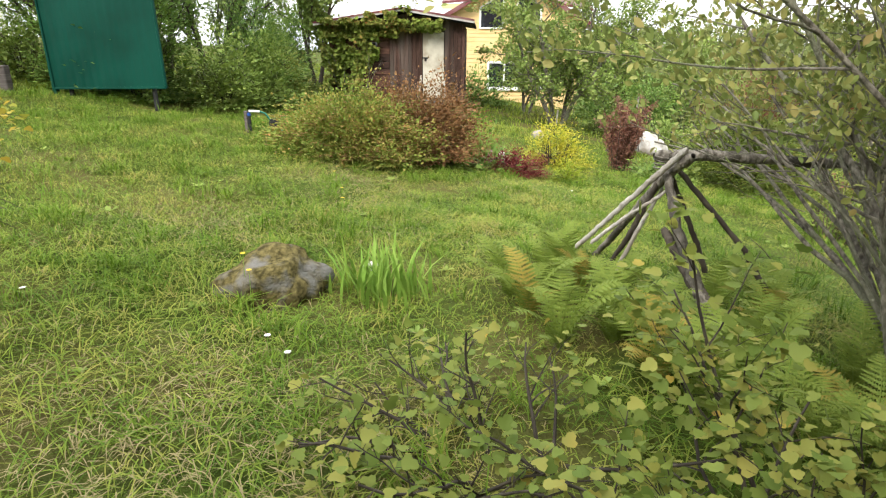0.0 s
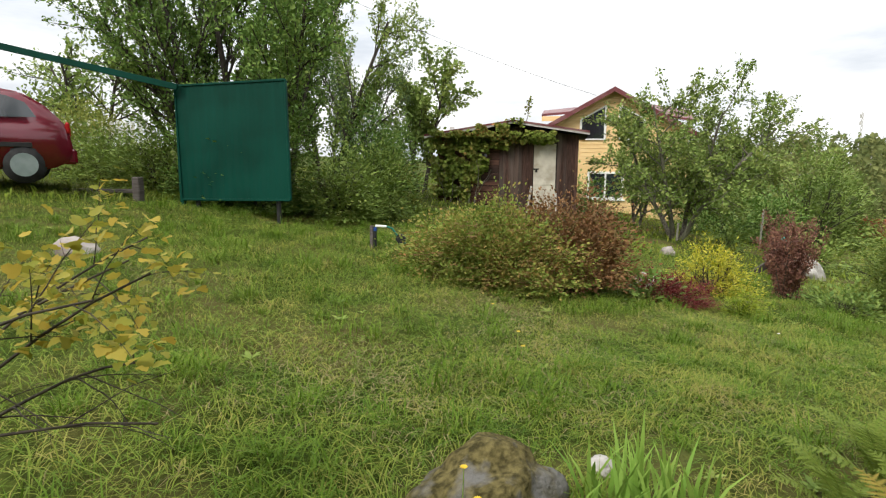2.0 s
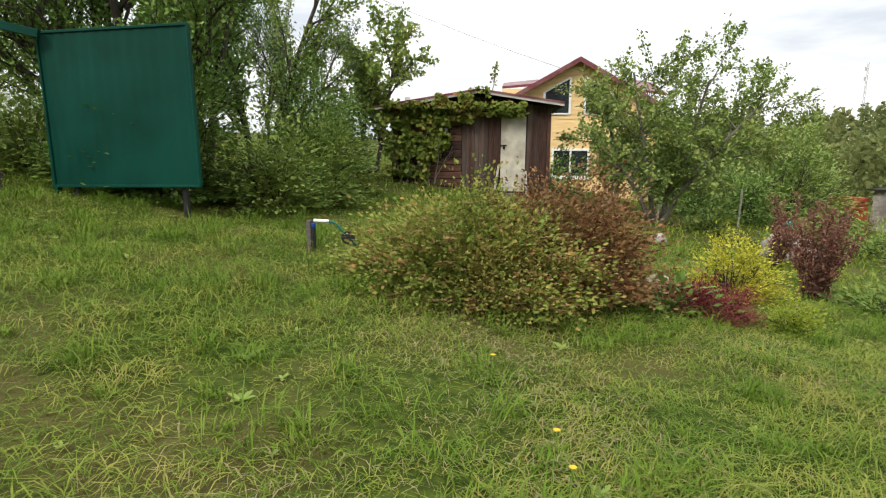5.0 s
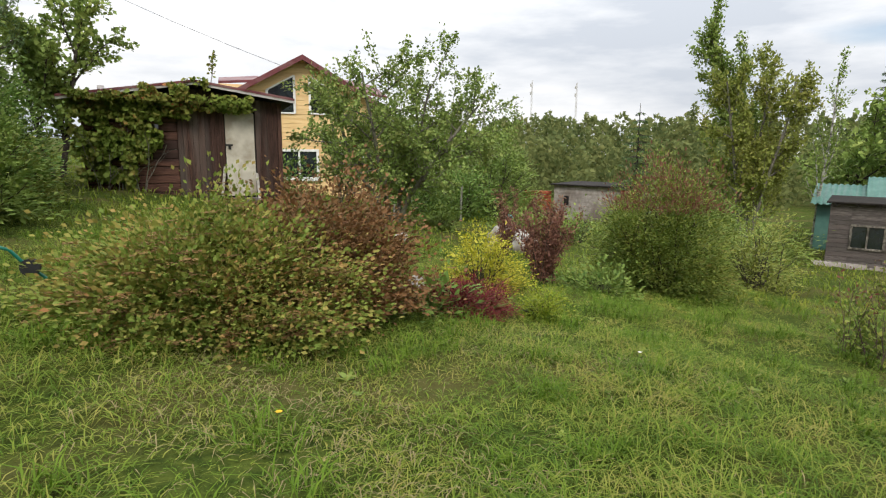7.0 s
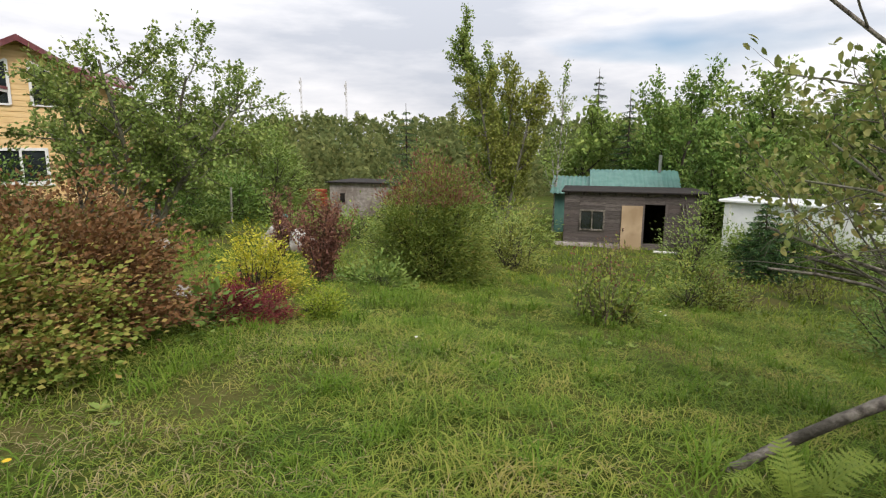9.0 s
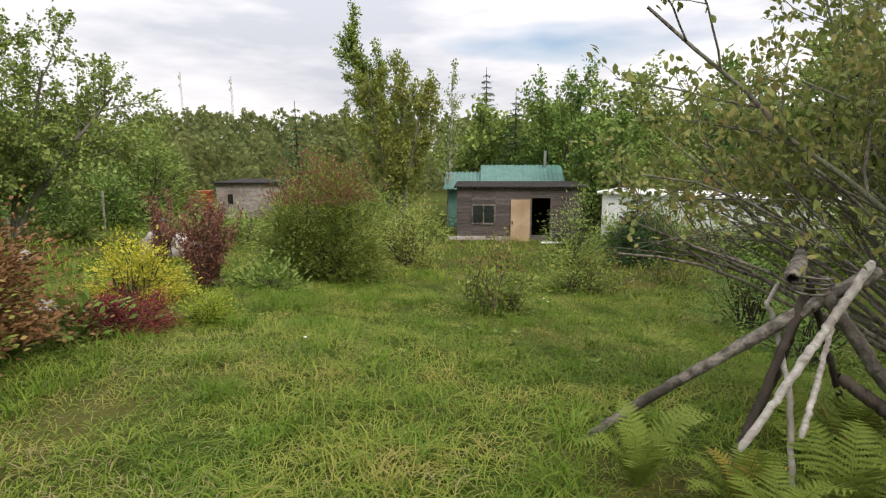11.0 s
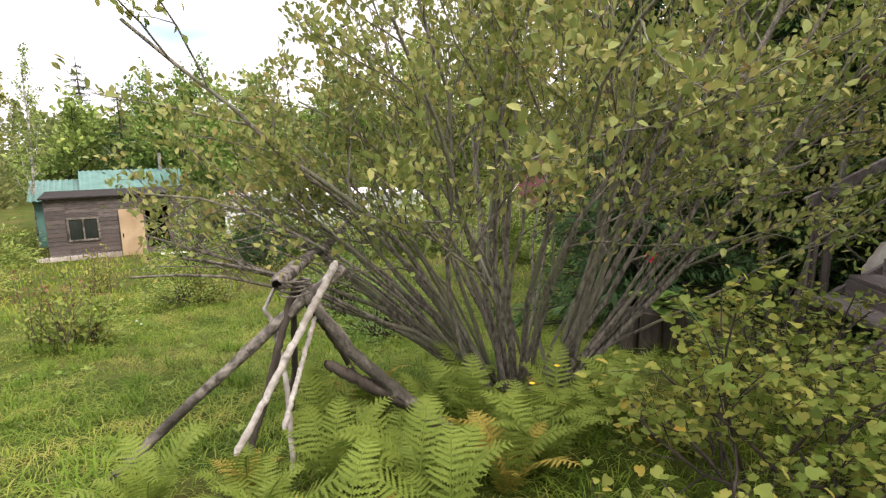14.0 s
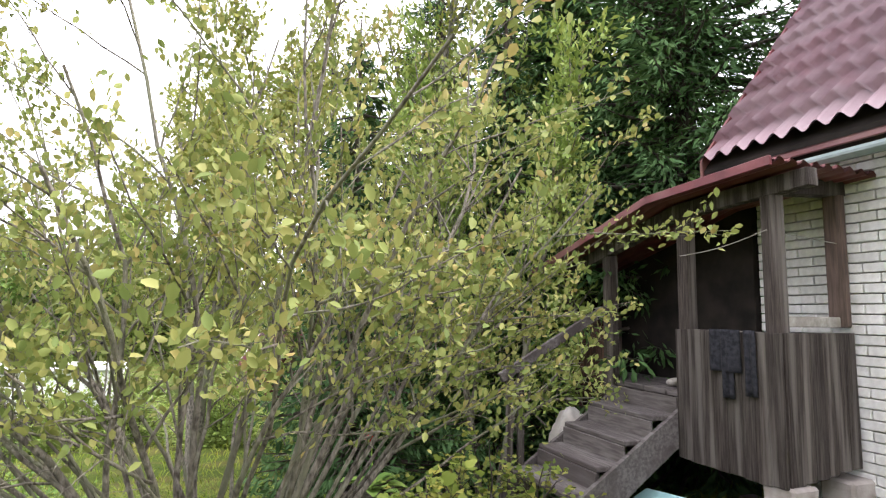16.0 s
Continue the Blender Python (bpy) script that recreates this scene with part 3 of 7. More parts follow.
def build_shed():
    rng = np.random.default_rng(5)
    x0, x1, yf, yb, zb = -1.0, 2.98, 14.5, 17.6, 1.12
    pk, pz, slope = 1.25, 3.66, 0.155
    T = thing("shed", pose(0, 0, 0), "dark brown stained wooden shed half covered in ivy", "shed")

    def top(x):
        return pz - slope * abs(x - pk) - 0.1
    bm = bmesh.new()
    prism(bm, [(x0, yf, zb), (x1, yf, zb), (x1, yf, top(x1)), (pk, yf, top(pk)), (x0, yf, top(x0))], (0, 0.1, 0))
    part("front_wall", bm, M_DARK, T)
    part("side_wall", boxed(x0, yf + 0.1, zb, x0 + 0.1, yb, top(x0)), M_SHEDLOG, T)
    part("side_wall", boxed(x1 - 0.1, yf + 0.1, zb, x1, yb, top(x1)), M_SHEDPLANK, T)
    part("back_wall", boxed(x0, yb, zb, x1, yb + 0.1, top(x0)), M_SHEDLOG, T)
    plank_row(T, 0.9, 1.78, yf, zb, top, 0.115, 0.03, M_SHEDPLANK, rng)
    plank_row(T, 2.45, x1, yf, zb, top, 0.115, 0.03, M_SHEDPLANK, rng)
    part("plank", boxed(1.78, yf - 0.03, 3.1, 2.45, yf, top(2.2)), M_SHEDPLANK, T)
    part("corner_board", boxed(0.82, yf - 0.05, zb, 0.93, yf - 0.004, top(0.9)), M_SHEDPLANK, T)
    part("corner_board", boxed(x1 - 0.04, yf - 0.06, zb, x1 + 0.05, yf + 0.04, top(x1)), M_SHEDPLANK, T)
    z = zb
    while z < 3.2:
        h = 0.185 * rng.uniform(0.9, 1.1)
        if z + h < 2.38 or z > 2.82:
            part("board", boxed(x0, yf - 0.04 * rng.uniform(0.7, 1.2), z, 0.815, yf, min(z + h - 0.012, 3.24), 0.01), M_SHEDLOG, T)
        else:
            part("board", boxed(x0, yf - 0.035, z, 0.12, yf, z + h - 0.012, 0.01), M_SHEDLOG, T)
            part("board", boxed(0.5, yf - 0.035, z, 0.815, yf, z + h - 0.012, 0.01), M_SHEDLOG, T)
        z += h
    window_unit(T, 0.12, 2.4, 0.5, 2.82, yf - 0.02, 0.045, M_SHEDLOG, 0)
    d = place("door", None, T, "pale painted door with peeling dirt")
    part("door_leaf", boxed(1.8, yf - 0.035, 1.2, 2.42, yf - 0.004, 3.06, 0.008), M_DOORPAINT, d)
    for z in (1.85, 2.45):
        part("door_panel", boxed(1.86, yf - 0.042, z - 0.55, 2.36, yf - 0.036, z - 0.02, 0.004), M_DOORPAINT, d)
    part("hasp", boxed(1.78, yf - 0.055, 2.33, 1.95, yf - 0.036, 2.37, 0.004), M_BLACK, d)
    part("padlock", boxed(1.85, yf - 0.075, 2.26, 1.91, yf - 0.045, 2.33, 0.008), M_BLACK, d)
    part("threshold", boxed(1.72, yf - 0.3, 1.05, 2.5, yf - 0.02, 1.17, 0.015), M_STEP, T)
    for s in (-1, 1):
        xe = -1.32 if s < 0 else 3.3
        ze = pz - slope * abs(xe - pk)
        bm = bmesh.new()
        prism(bm, [(pk, yf - 0.42, pz), (xe, yf - 0.42, ze), (xe, yf - 0.42, ze + 0.035), (pk, yf - 0.42, pz + 0.035)], (0, yb + 0.4 - yf + 0.42, 0))
        part("roof_sheet", bm, M_REDROOF, T)
        bm = bmesh.new()
        prism(bm, [(pk, yf - 0.44, pz - 0.002), (xe, yf - 0.44, ze - 0.002), (xe, yf - 0.44, ze - 0.055), (pk, yf - 0.44, pz - 0.055)], (0, 0.022, 0))
        part("fascia", bm, M_FASCIA, T)
        bm = bmesh.new()
        prism(bm, [(pk, yf - 0.4, pz - 0.005), (xe, yf - 0.4, ze - 0.005), (xe, yf - 0.4, ze - 0.03), (pk, yf - 0.4, pz - 0.03)], (0, yb + 0.7 - yf, 0))
        part("soffit", bm, M_DARK, T)
        bm = bmesh.new()
        prism(bm, [(pk, yf - 0.455, pz + 0.05), (xe, yf - 0.455, ze + 0.05), (xe, yf - 0.455, ze + 0.0), (pk, yf - 0.455, pz)], (0, 0.012, 0))
        part("roof_edge", bm, M_REDROOF, T)
    bm = bmesh.new()
    bmesh.ops.create_cone(bm, cap_ends=True, segments=14, radius1=0.07, radius2=0.07, depth=0.16, matrix=Matrix.Translation((-0.6, 14.6, 3.47)))
    part("vent_cap", bm, M_WHITE, T)
    for k, (xa, xb) in enumerate(((1.66, 1.76), (2.47, 2.44), (1.5, 1.3))):
        s = thing("plank", pose(0, 0, 0), "loose board leaning on the shed front", "plank", "boards by the shed")
        bm = bar(bmesh.new(), (xa, yf - 0.3, zb), (xb, yf - 0.06, zb + (0.75, 0.6, 0.5)[k]), 0.06, 0.018)
        part("board", bm, (M_PALEWOOD, M_PALEWOOD, M_DEADWOOD)[k], s)


def build_ivy():
    rng = np.random.default_rng(6)
    P = []
    for n, x0, x1, z0, z1 in ((3600, -1.15, 0.3, 2.0, 3.42), (1300, -0.7, -0.05, 1.6, 2.2), (900, 0.2, 1.1, 2.95, 3.62), (420, 1.1, 2.4, 3.1, 3.42), (300, 0.3, 0.5, 2.3, 3.0), (90, 1.0, 1.5, 3.5, 3.75), (200, -0.25, -0.05, 1.35, 1.7), (1500, -1.1, -0.1, 1.6, 2.5)):
        x, z = rng.uniform(x0, x1, n), rng.uniform(z0, z1, n)
        keep = np.sin(9 * x + 2 * np.sin(7 * z)) + np.cos(8 * z) > -1.1
        P.append(np.stack([x, 14.44 - rng.gamma(2.0, 0.05, n), z], -1)[keep])
    P = np.concatenate(P)
    high = P[:, 2] > 3.3
    P[high, 1] = np.minimum(P[high, 1], 14.03 - rng.random(high.sum()) * 0.05)
    D = np.stack([rng.normal(0, 0.6, len(P)), -0.5 - rng.random(len(P)) * 0.3, -0.7 + rng.normal(0, 0.3, len(P))], -1)
    v, f = leaf_arrays(P, D, rng.uniform(0.06, 0.13, len(P)), rng, 0.95, 0.2)
    T = thing("ivy", pose(0, 0, 0), "dense climbing vine reddening along the shed roof", "vine")
    place("foliage", from_arrays("ivy_leaves", v, f, M_IVY), T)
    rows = grow(rng, [((rng.uniform(-0.7, 0.2), 14.2, 1.15), (rng.normal(0, 0.15), 0.12, 1), rng.uniform(1.0, 1.9), 0.014) for k in range(16)], 1, [4], 0.5, 35, 0.14)
    v, f = tubes([r[:2] for r in rows], 4)
    place("branchwork", from_arrays("ivy_stems", v, f, M_BARK), T, "bare grey stems")
    rows = grow(rng, [((1.55, 14.6, 3.6), (0.05, 0, 1), 0.75, 0.012)], 1, [7], 0.22, 50, 0.08)
    v, f = tubes([r[:2] for r in rows], 4)
    place("branchwork", from_arrays("ivy_shoot", v, f, M_BARK), T)
    p, d = leaf_points(rng, rows, 0, 40, 0.3, 0.02)
    v, f = leaf_arrays(p, d, rng.uniform(0.05, 0.09, len(p)), rng, 0.8, 0.3)
    place("foliage", from_arrays("ivy_shoot_leaves", v, f, M_IVY), T)


def build_house():
    """Yellow gabled house behind the shed."""
    T = thing("house", pose(0, 0, 0), "yellow clapboard house with dark red gabled roof", "house")
    yf, yb, zb, x0, x1, pk, pz, sl = 24.5, 32.5, 0.0, 1.5, 7.9, 4.7, 5.75, 0.56
    ze = pz - sl * (x1 - pk)
    bm = bmesh.new()
    prism(bm, [(x0, yf, zb), (x1, yf, zb), (x1, yf, ze), (pk, yf, pz), (x0, yf, ze)], (0, 0.2, 0))
    part("front_wall", bm, M_YELLOW, T)
    for a, b in ((x0, x0 + 0.2), (x1 - 0.2, x1)):
        part("side_wall", boxed(a, yf + 0.2, zb, b, yb, ze), M_YELLOW, T)
    part("back_wall", boxed(x0, yb, zb, x1, yb + 0.2, ze), M_YELLOW, T)
    z = zb + 0.2
    while z < pz - 0.2:
        half = (x1 - pk) if z < ze else (pz - z) / sl
        part("clapboard", boxed(pk - half + 0.01, yf - 0.022, z, pk + half - 0.01, yf - 0.002, z + 0.168, 0.006), M_YELLOW, T)
        z += 0.18
    for s in (-1, 1):
        xe = pk + s * (x1 - pk + 0.45)
        zz = pz - sl * (x1 - pk + 0.45)
        bm = bmesh.new()
        prism(bm, [(pk, yf - 0.5, pz + 0.02), (xe, yf - 0.5, zz + 0.02), (xe, yf - 0.5, zz + 0.1), (pk, yf - 0.5, pz + 0.1)], (0, yb - yf + 1.0, 0))
        part("roof", bm, M_REDROOF, T)
        bm = bmesh.new()
        prism(bm, [(pk, yf - 0.53, pz + 0.12), (xe, yf - 0.53, zz + 0.12), (xe, yf - 0.53, zz - 0.08), (pk, yf - 0.53, pz - 0.08)], (0, 0.028, 0))
        part("bargeboard", bm, M_REDROOF, T)
    # lower wing
    part("wing_wall", boxed(0.9, yf + 2.0, zb, x0 - 0.005, yb - 0.5, 4.4), M_YELLOW, T)
    bm = bmesh.new()
    prism(bm, [(1.6, yf + 0.4, 4.72), (3.2, yf + 0.4, 4.85), (3.2, yf + 3.2, 5.3), (1.6, yf + 3.2, 5.15)], (0, 0, 0.1))
    part("wing_roof", bm, M_REDROOF, T)
    part("fascia", boxed(1.6, yf + 0.36, 4.5, 3.0, yf + 0.39, 4.72), M_YELLOW, T)
    bm = bmesh.new()
    prism(bm, [(6.0, yf + 1.5, 4.9), (8.6, yf + 1.5, 4.5), (8.6, yf + 4, 5.2), (6.0, yf + 4, 5.6)], (0, 0, 0.1))
    part("wing_roof", bm, M_REDROOF, T)
    # gable windows
    for s in (-1, 1):
        w = place("window", None, T)
        xa, xb = pk + s * 0.3, pk + s * 1.35
        oz = lambda x: 5.28 - 0.56 * abs(x - pk)
        for i, (pts) in enumerate(([(xa, 3.66), (xb, 3.66), (xb, oz(xb)), (xa, oz(xa))],)):
            bm = bmesh.new()
            prism(bm, [(x, yf - 0.04, z) for x, z in pts], (0, 0.012, 0))
            part("pane", bm, M_GLASS, w)
            for (ax, az), (bx, bz) in zip(pts, pts[1:] + pts[:1]):
                part("frame", bar(bmesh.new(), (ax, yf - 0.05, az), (bx, yf - 0.05, bz), 0.09, 0.06), M_WHITE, w)
    window_unit(T, 3.72, 1.02, 5.3, 2.25, yf - 0.04, 0.1, M_WHITE, 1)
    part("sill", boxed(3.6, yf - 0.12, 0.96, 5.4, yf - 0.024, 1.02), M_WHITE, T)
    window_unit(T, 6.0, 1.02, 7.2, 2.25, yf - 0.04, 0.1, M_WHITE, 1)


def build_panel():
    a, b = Vector((-3.78, 6.6, 1.8)), Vector((-1.72, 6.45, 1.85))
    L = (b - a).to_2d().length
    rz = math.degrees(math.atan2(b.y - a.y, b.x - a.x))
    T = thing("gate_panel", pose(a.x, a.y, a.z, 0, -1.0, rz), "dark green profiled steel gate panel on the lawn's edge", "gate")
    n = 76
    xs = np.linspace(0, L, n)
    prof = 0.005 * np.clip(np.sin(xs / 0.16 * 2 * np.pi) * 2.2, -1, 1)
    V = np.concatenate([np.stack([xs, prof + o, np.full(n, z)], -1) for o in (0, 0.004) for z in (0.0, 1.9)])
    i = np.arange(n - 1)
    F4 = np.concatenate([np.stack([i, i + 1, i + 1 + n, i + n], -1), np.stack([i + 2 * n, i + 3 * n, i + 1 + 3 * n, i + 1 + 2 * n], -1)])
    place("sheet", from_arrays("profiled_sheet", V, F4, M_GREENMETAL), T)
    for z in (-0.02, 1.88):
        part("rail", boxed(-0.02, -0.022, z, L + 0.02, 0.03, z + 0.035), M_GREENMETAL, T)
    for x in (-0.025, L):
        part("edge_trim", boxed(x, -0.024, 0, x + 0.03, 0.032, 1.9), M_GREENMETAL, T)
    for x in (0.25, L - 0.25):
        part("post", boxed(x - 0.03, 0.04, -0.6, x + 0.03, 0.1, 1.85), M_BLACK, T)
    S = thing("gate_beam", pose(0, 0, 0), "long green square steel beam above the drive", "beam")
    part("beam", bar(bmesh.new(), (-3.7, 6.5, 3.66), (-6.6, 5.2, 4.32), 0.1, 0.1), M_GREENMETAL, S)
    part("post", boxed(-6.68, 5.1, 1.6, -6.54, 5.24, 4.3), M_GREENMETAL, S)
    part("post", boxed(-3.86, 6.62, 1.5, -3.78, 6.7, 3.7), M_GREENMETAL, S)


def build_car():
    """Small hatchback seen from its side and tail; local x runs from tail to nose."""
    T = thing("car", pose(-5.62, 6.25, float(ground_z(-7.5, 6.3)) - 0.06, 0, 0, 224), "dark red hatchback car parked behind the bushes", "car")
    prof = [(0.0, 0.35), (-0.03, 0.55), (0.02, 0.86), (0.1, 0.98), (0.32, 1.22), (0.62, 1.4), (1.0, 1.46), (1.6, 1.47), (2.1, 1.4), (2.75, 0.98), (3.4, 0.9), (3.75, 0.75), (3.85, 0.5), (3.8, 0.3), (3.3, 0.22), (0.3, 0.22)]
    bm = bmesh.new()
    prism(bm, [(x, -0.8, z) for x, z in prof], (0, 1.6, 0))
    for v in bm.verts:
        if v.co.z > 0.95:
            v.co.y *= 1 - 0.3 * (v.co.z - 0.95)
    bmesh.ops.bevel(bm, geom=[e for e in bm.edges if e.calc_length() > 0.05], offset=0.035, segments=2, affect="EDGES", clamp_overlap=True)
    part("body", bm, M_CAR, T, smooth=True)
    for s in (-1, 1):
        for name, pts in (("side_window", [(0.42, 1.02), (0.55, 1.24), (0.78, 1.33), (0.98, 1.35), (0.98, 1.0)]), ("side_window", [(1.05, 1.0), (1.05, 1.36), (1.6, 1.37), (1.62, 0.99)]), ("side_window", [(1.7, 0.99), (1.68, 1.37), (2.05, 1.32), (2.5, 0.99)])):
            bm = bmesh.new()
            prism(bm, [(x, s * (0.805 - 0.8 * 0.3 * max(0, z - 0.95)), z) for x, z in pts], (0, s * 0.01, 0))
            part(name, bm, M_GLASS, T, "dark side glass")
        part("door_handle", boxed(1.15, s * 0.8, 0.84, 1.33, s * 0.83, 0.88, 0.008), M_CAR, T)
        part("side_moulding", boxed(0.5, s * 0.795, 0.56, 3.2, s * 0.82, 0.63, 0.006), M_BLACK, T)
        part("tail_light", boxed(-0.005, s * 0.64, 0.78, 0.06, s * 0.78, 0.96, 0.02), material("red_lens", (0.3, 0.01, 0.01), (0.35, 0.015, 0.015), 4, 0.2), T)
        for x in (0.62, 3.05):
            w = place("wheel", None, T, m=pose(x, s * 0.72, 0.29, 90))
            bm = bmesh.new()
            bmesh.ops.create_cone(bm, cap_ends=True, segments=28, radius1=0.29, radius2=0.29, depth=0.19)
            bmesh.ops.bevel(bm, geom=bm.edges[:], offset=0.025, segments=2, affect="EDGES")
            part("tyre", bm, M_BLACK, w, smooth=True)
            bm = bmesh.new()
            bmesh.ops.create_cone(bm, cap_ends=True, segments=20, radius1=0.18, radius2=0.2, depth=0.2)
            part("rim", bm, M_TEALGREY, w)
    bm = bmesh.new()
    prism(bm, [(0.13, -0.6, 1.0), (0.13, 0.6, 1.0), (0.33, 0.52, 1.21), (0.33, -0.52, 1.21)], (-0.012, 0, 0.01))
    part("rear_window", bm, M_GLASS, T, "dark rear glass")
    part("bumper", boxed(-0.08, -0.76, 0.3, 0.12, 0.76, 0.55, 0.04), M_CAR, T)


def build_grey_shed():
    rng = np.random.default_rng(8)
    rz = math.degrees(math.atan2(-3.7, 2.45))
    zb = -1.55
    T = thing("shed", pose(19.35, 12.91, zb, 0, 0, rz), "weathered grey plank shed with open doorway and flat roof", "shed")
    L, D, H = 4.68, 2.9, 2.34
    for x0, x1, z0, z1 in ((0, 0.55, 0, H), (0.55, 1.45, 0, 0.95), (0.55, 1.45, 1.72, H), (1.45, 2.78, 0, H), (2.78, 3.52, 1.95, H), (3.52, L, 0, H)):
        z = z0
        while z < z1 - 0.01:
            h = min(0.14, z1 - z)
            part("plank", boxed(x0, -0.02 - 0.008 * rng.random(), z + 0.002, x1, 0.02, z + h - 0.006, 0.004), M_GREYPLANK, T)
            z += h
    part("side_wall", boxed(-0.01, 0.025, 0, 0.05, D, H), M_GREYPLANK, T)
    z = 0
    while z < H:
        part("plank", boxed(L - 0.03, 0.03, z, L + 0.01, D, z + 0.134, 0.004), M_SHEDLOG, T)
        z += 0.14
    part("back_wall", boxed(0.05, D - 0.05, 0, L - 0.04, D, H), M_DARK, T)
    part("floor", boxed(0.06, 0.03, 0, L - 0.04, D - 0.06, 0.1), M_DARK, T)
    part("roof", boxed(-0.12, -0.2, H + 0.003, L + 0.25, D + 0.2, H + 0.06, 0.01), M_DARK, T)
    for x in np.arange(0.1, L, 0.55):
        part("rafter_end", boxed(x, -0.18, H - 0.08, x + 0.06, -0.03, H), M_DARK, T)
    w = window_unit(T, 0.55, 0.95, 1.45, 1.72, -0.02, 0.06, M_DEADWOOD, 1)
    part("curtain", boxed(0.62, 0.04, 1.0, 0.8, 0.05, 1.65), M_WHITE, w)
    part("curtain", boxed(1.2, 0.04, 1.0, 1.38, 0.05, 1.65), M_WHITE, w)
    d = place("door", None, T, "tan board door swung open", m=pose(2.02, -0.06, 0.02, 0, 0, 4))
    part("door_leaf", boxed(0, -0.03, 0, 0.76, 0.0, 1.88, 0.006), M_TANDOOR, d)
    part("door_handle", boxed(0.06, -0.06, 0.95, 0.09, -0.03, 1.08), M_BLACK, d)
    for x in (2.74, 3.5):
        part("door_frame", boxed(x, -0.04, 0, x + 0.07, 0.04, 1.97), M_GREYPLANK, T)
    part("lower_hatch", boxed(2.82, 0.15, 0.1, 3.48, 0.18, 0.52), M_GREYPLANK, T)
    part("bucket", boxed(3.15, 0.3, 0.1, 3.35, 0.5, 0.35, 0.03), M_HOSE, T)
    for x, a in ((4.1, 0.12), (4.3, 0.35)):
        part("leaning_pole", bar(bmesh.new(), (x + 0.25, -0.7, 0.05), (x - a * 0.4, -0.05, 2.0), 0.05, 0.03), M_STEP, T)
    S = thing("scrap_sheets", pose(19.35, 12.91, zb, 0, 0, rz), "grey corrugated sheets leaning by the shed", "sheet pile")
    for k, (x0, x1, z) in enumerate(((-0.35, 1.1, 0.5), (0.4, 1.25, 0.42), (1.3, 2.0, 0.5))):
        n = 24
        xs = np.linspace(x0, x1, n)
        pz = 0.015 * np.sin(xs / 0.13 * 2 * np.pi)
        yn, zn = (-1.25, -0.95, -0.5)[k], (0.2, 0.1, 0.05)[k]
        V = np.concatenate([np.stack([xs, np.full(n, yy), zz + pz + o], -1) for o in (0, 0.008) for yy, zz in ((yn, zn), (-0.06, z))])
        i = np.arange(n - 1)
        F4 = np.concatenate([np.stack([i, i + 1, i + 1 + n, i + n], -1), np.stack([i + 2 * n, i + 3 * n, i + 1 + 3 * n, i + 1 + 2 * n], -1)])
        place("sheet", from_arrays("corrugated_sheet", V, F4, M_CONCRETE), S)
    for k in range(7):
        x = -0.3 + 0.28 * k
        part("log", bar(bmesh.new(), (x, -1.2, 0.06), (x + 0.1, -0.3, 0.1), 0.1, 0.1, 0.02), M_BARKDARK, S)
    W = thing("plank", pose(19.35, 12.91, zb, 0, 0, rz), "pale plank lying in the grass", "plank")
    part("board", bar(bmesh.new(), (1.6, -1.6, 0.12), (4.6, -1.5, 0.1), 0.16, 0.05), M_PALEWOOD, W)
    K = thing("sawhorse", pose(19.35, 12.91, zb, 0, 0, rz), "small pale trestle by the shed door", "trestle")
    part("top", boxed(3.1, -0.95, 0.38, 3.9, -0.75, 0.43), M_WHITE, K)
    for x in (3.2, 3.8):
        for s in (-1, 1):
            part("leg", bar(bmesh.new(), (x, -0.85, 0.4), (x, -0.85 + s * 0.2, 0.0), 0.035, 0.035), M_GREYPLANK, K)
    B = thing("building", pose(23.2, 16.2, zb, 0, 0, rz), "low building with turquoise ribbed metal roof", "building")
    part("wall", boxed(0, 0, 0, 5.2, 4, 1.9), M_TURQ, B)
    for x0, x1, z in ((-0.2, 1.5, 2.62), (1.5, 5.4, 2.95)):
        n = 60
        xs = np.linspace(x0, x1, n)
        pz = 0.02 * np.sign(np.sin(xs / 0.2 * 2 * np.pi))
        V = np.concatenate([np.stack([xs, np.full(n, yy), zz + pz], -1) for yy, zz in ((-0.5, 1.95), (1.8, z))] + [np.stack([xs, np.full(n, yy), zz + pz], -1) for yy, zz in ((1.8, z), (4.5, 1.9))])
        i = np.arange(n - 1)
        F4 = np.concatenate([np.stack([i + o, i + 1 + o, i + 1 + n + o, i + n + o], -1) for o in (0, 2 * n)])
        me = from_arrays("ribbed_roof", V, F4, M_TURQ)
        place("roof", me, B)
    bm = bmesh.new()
    bmesh.ops.create_cone(bm, cap_ends=True, segments=12, radius1=0.07, radius2=0.07, depth=0.9, matrix=Matrix.Translation((4.6, 1.6, 3.2)))
    part("flue", bm, M_SILVER, B)


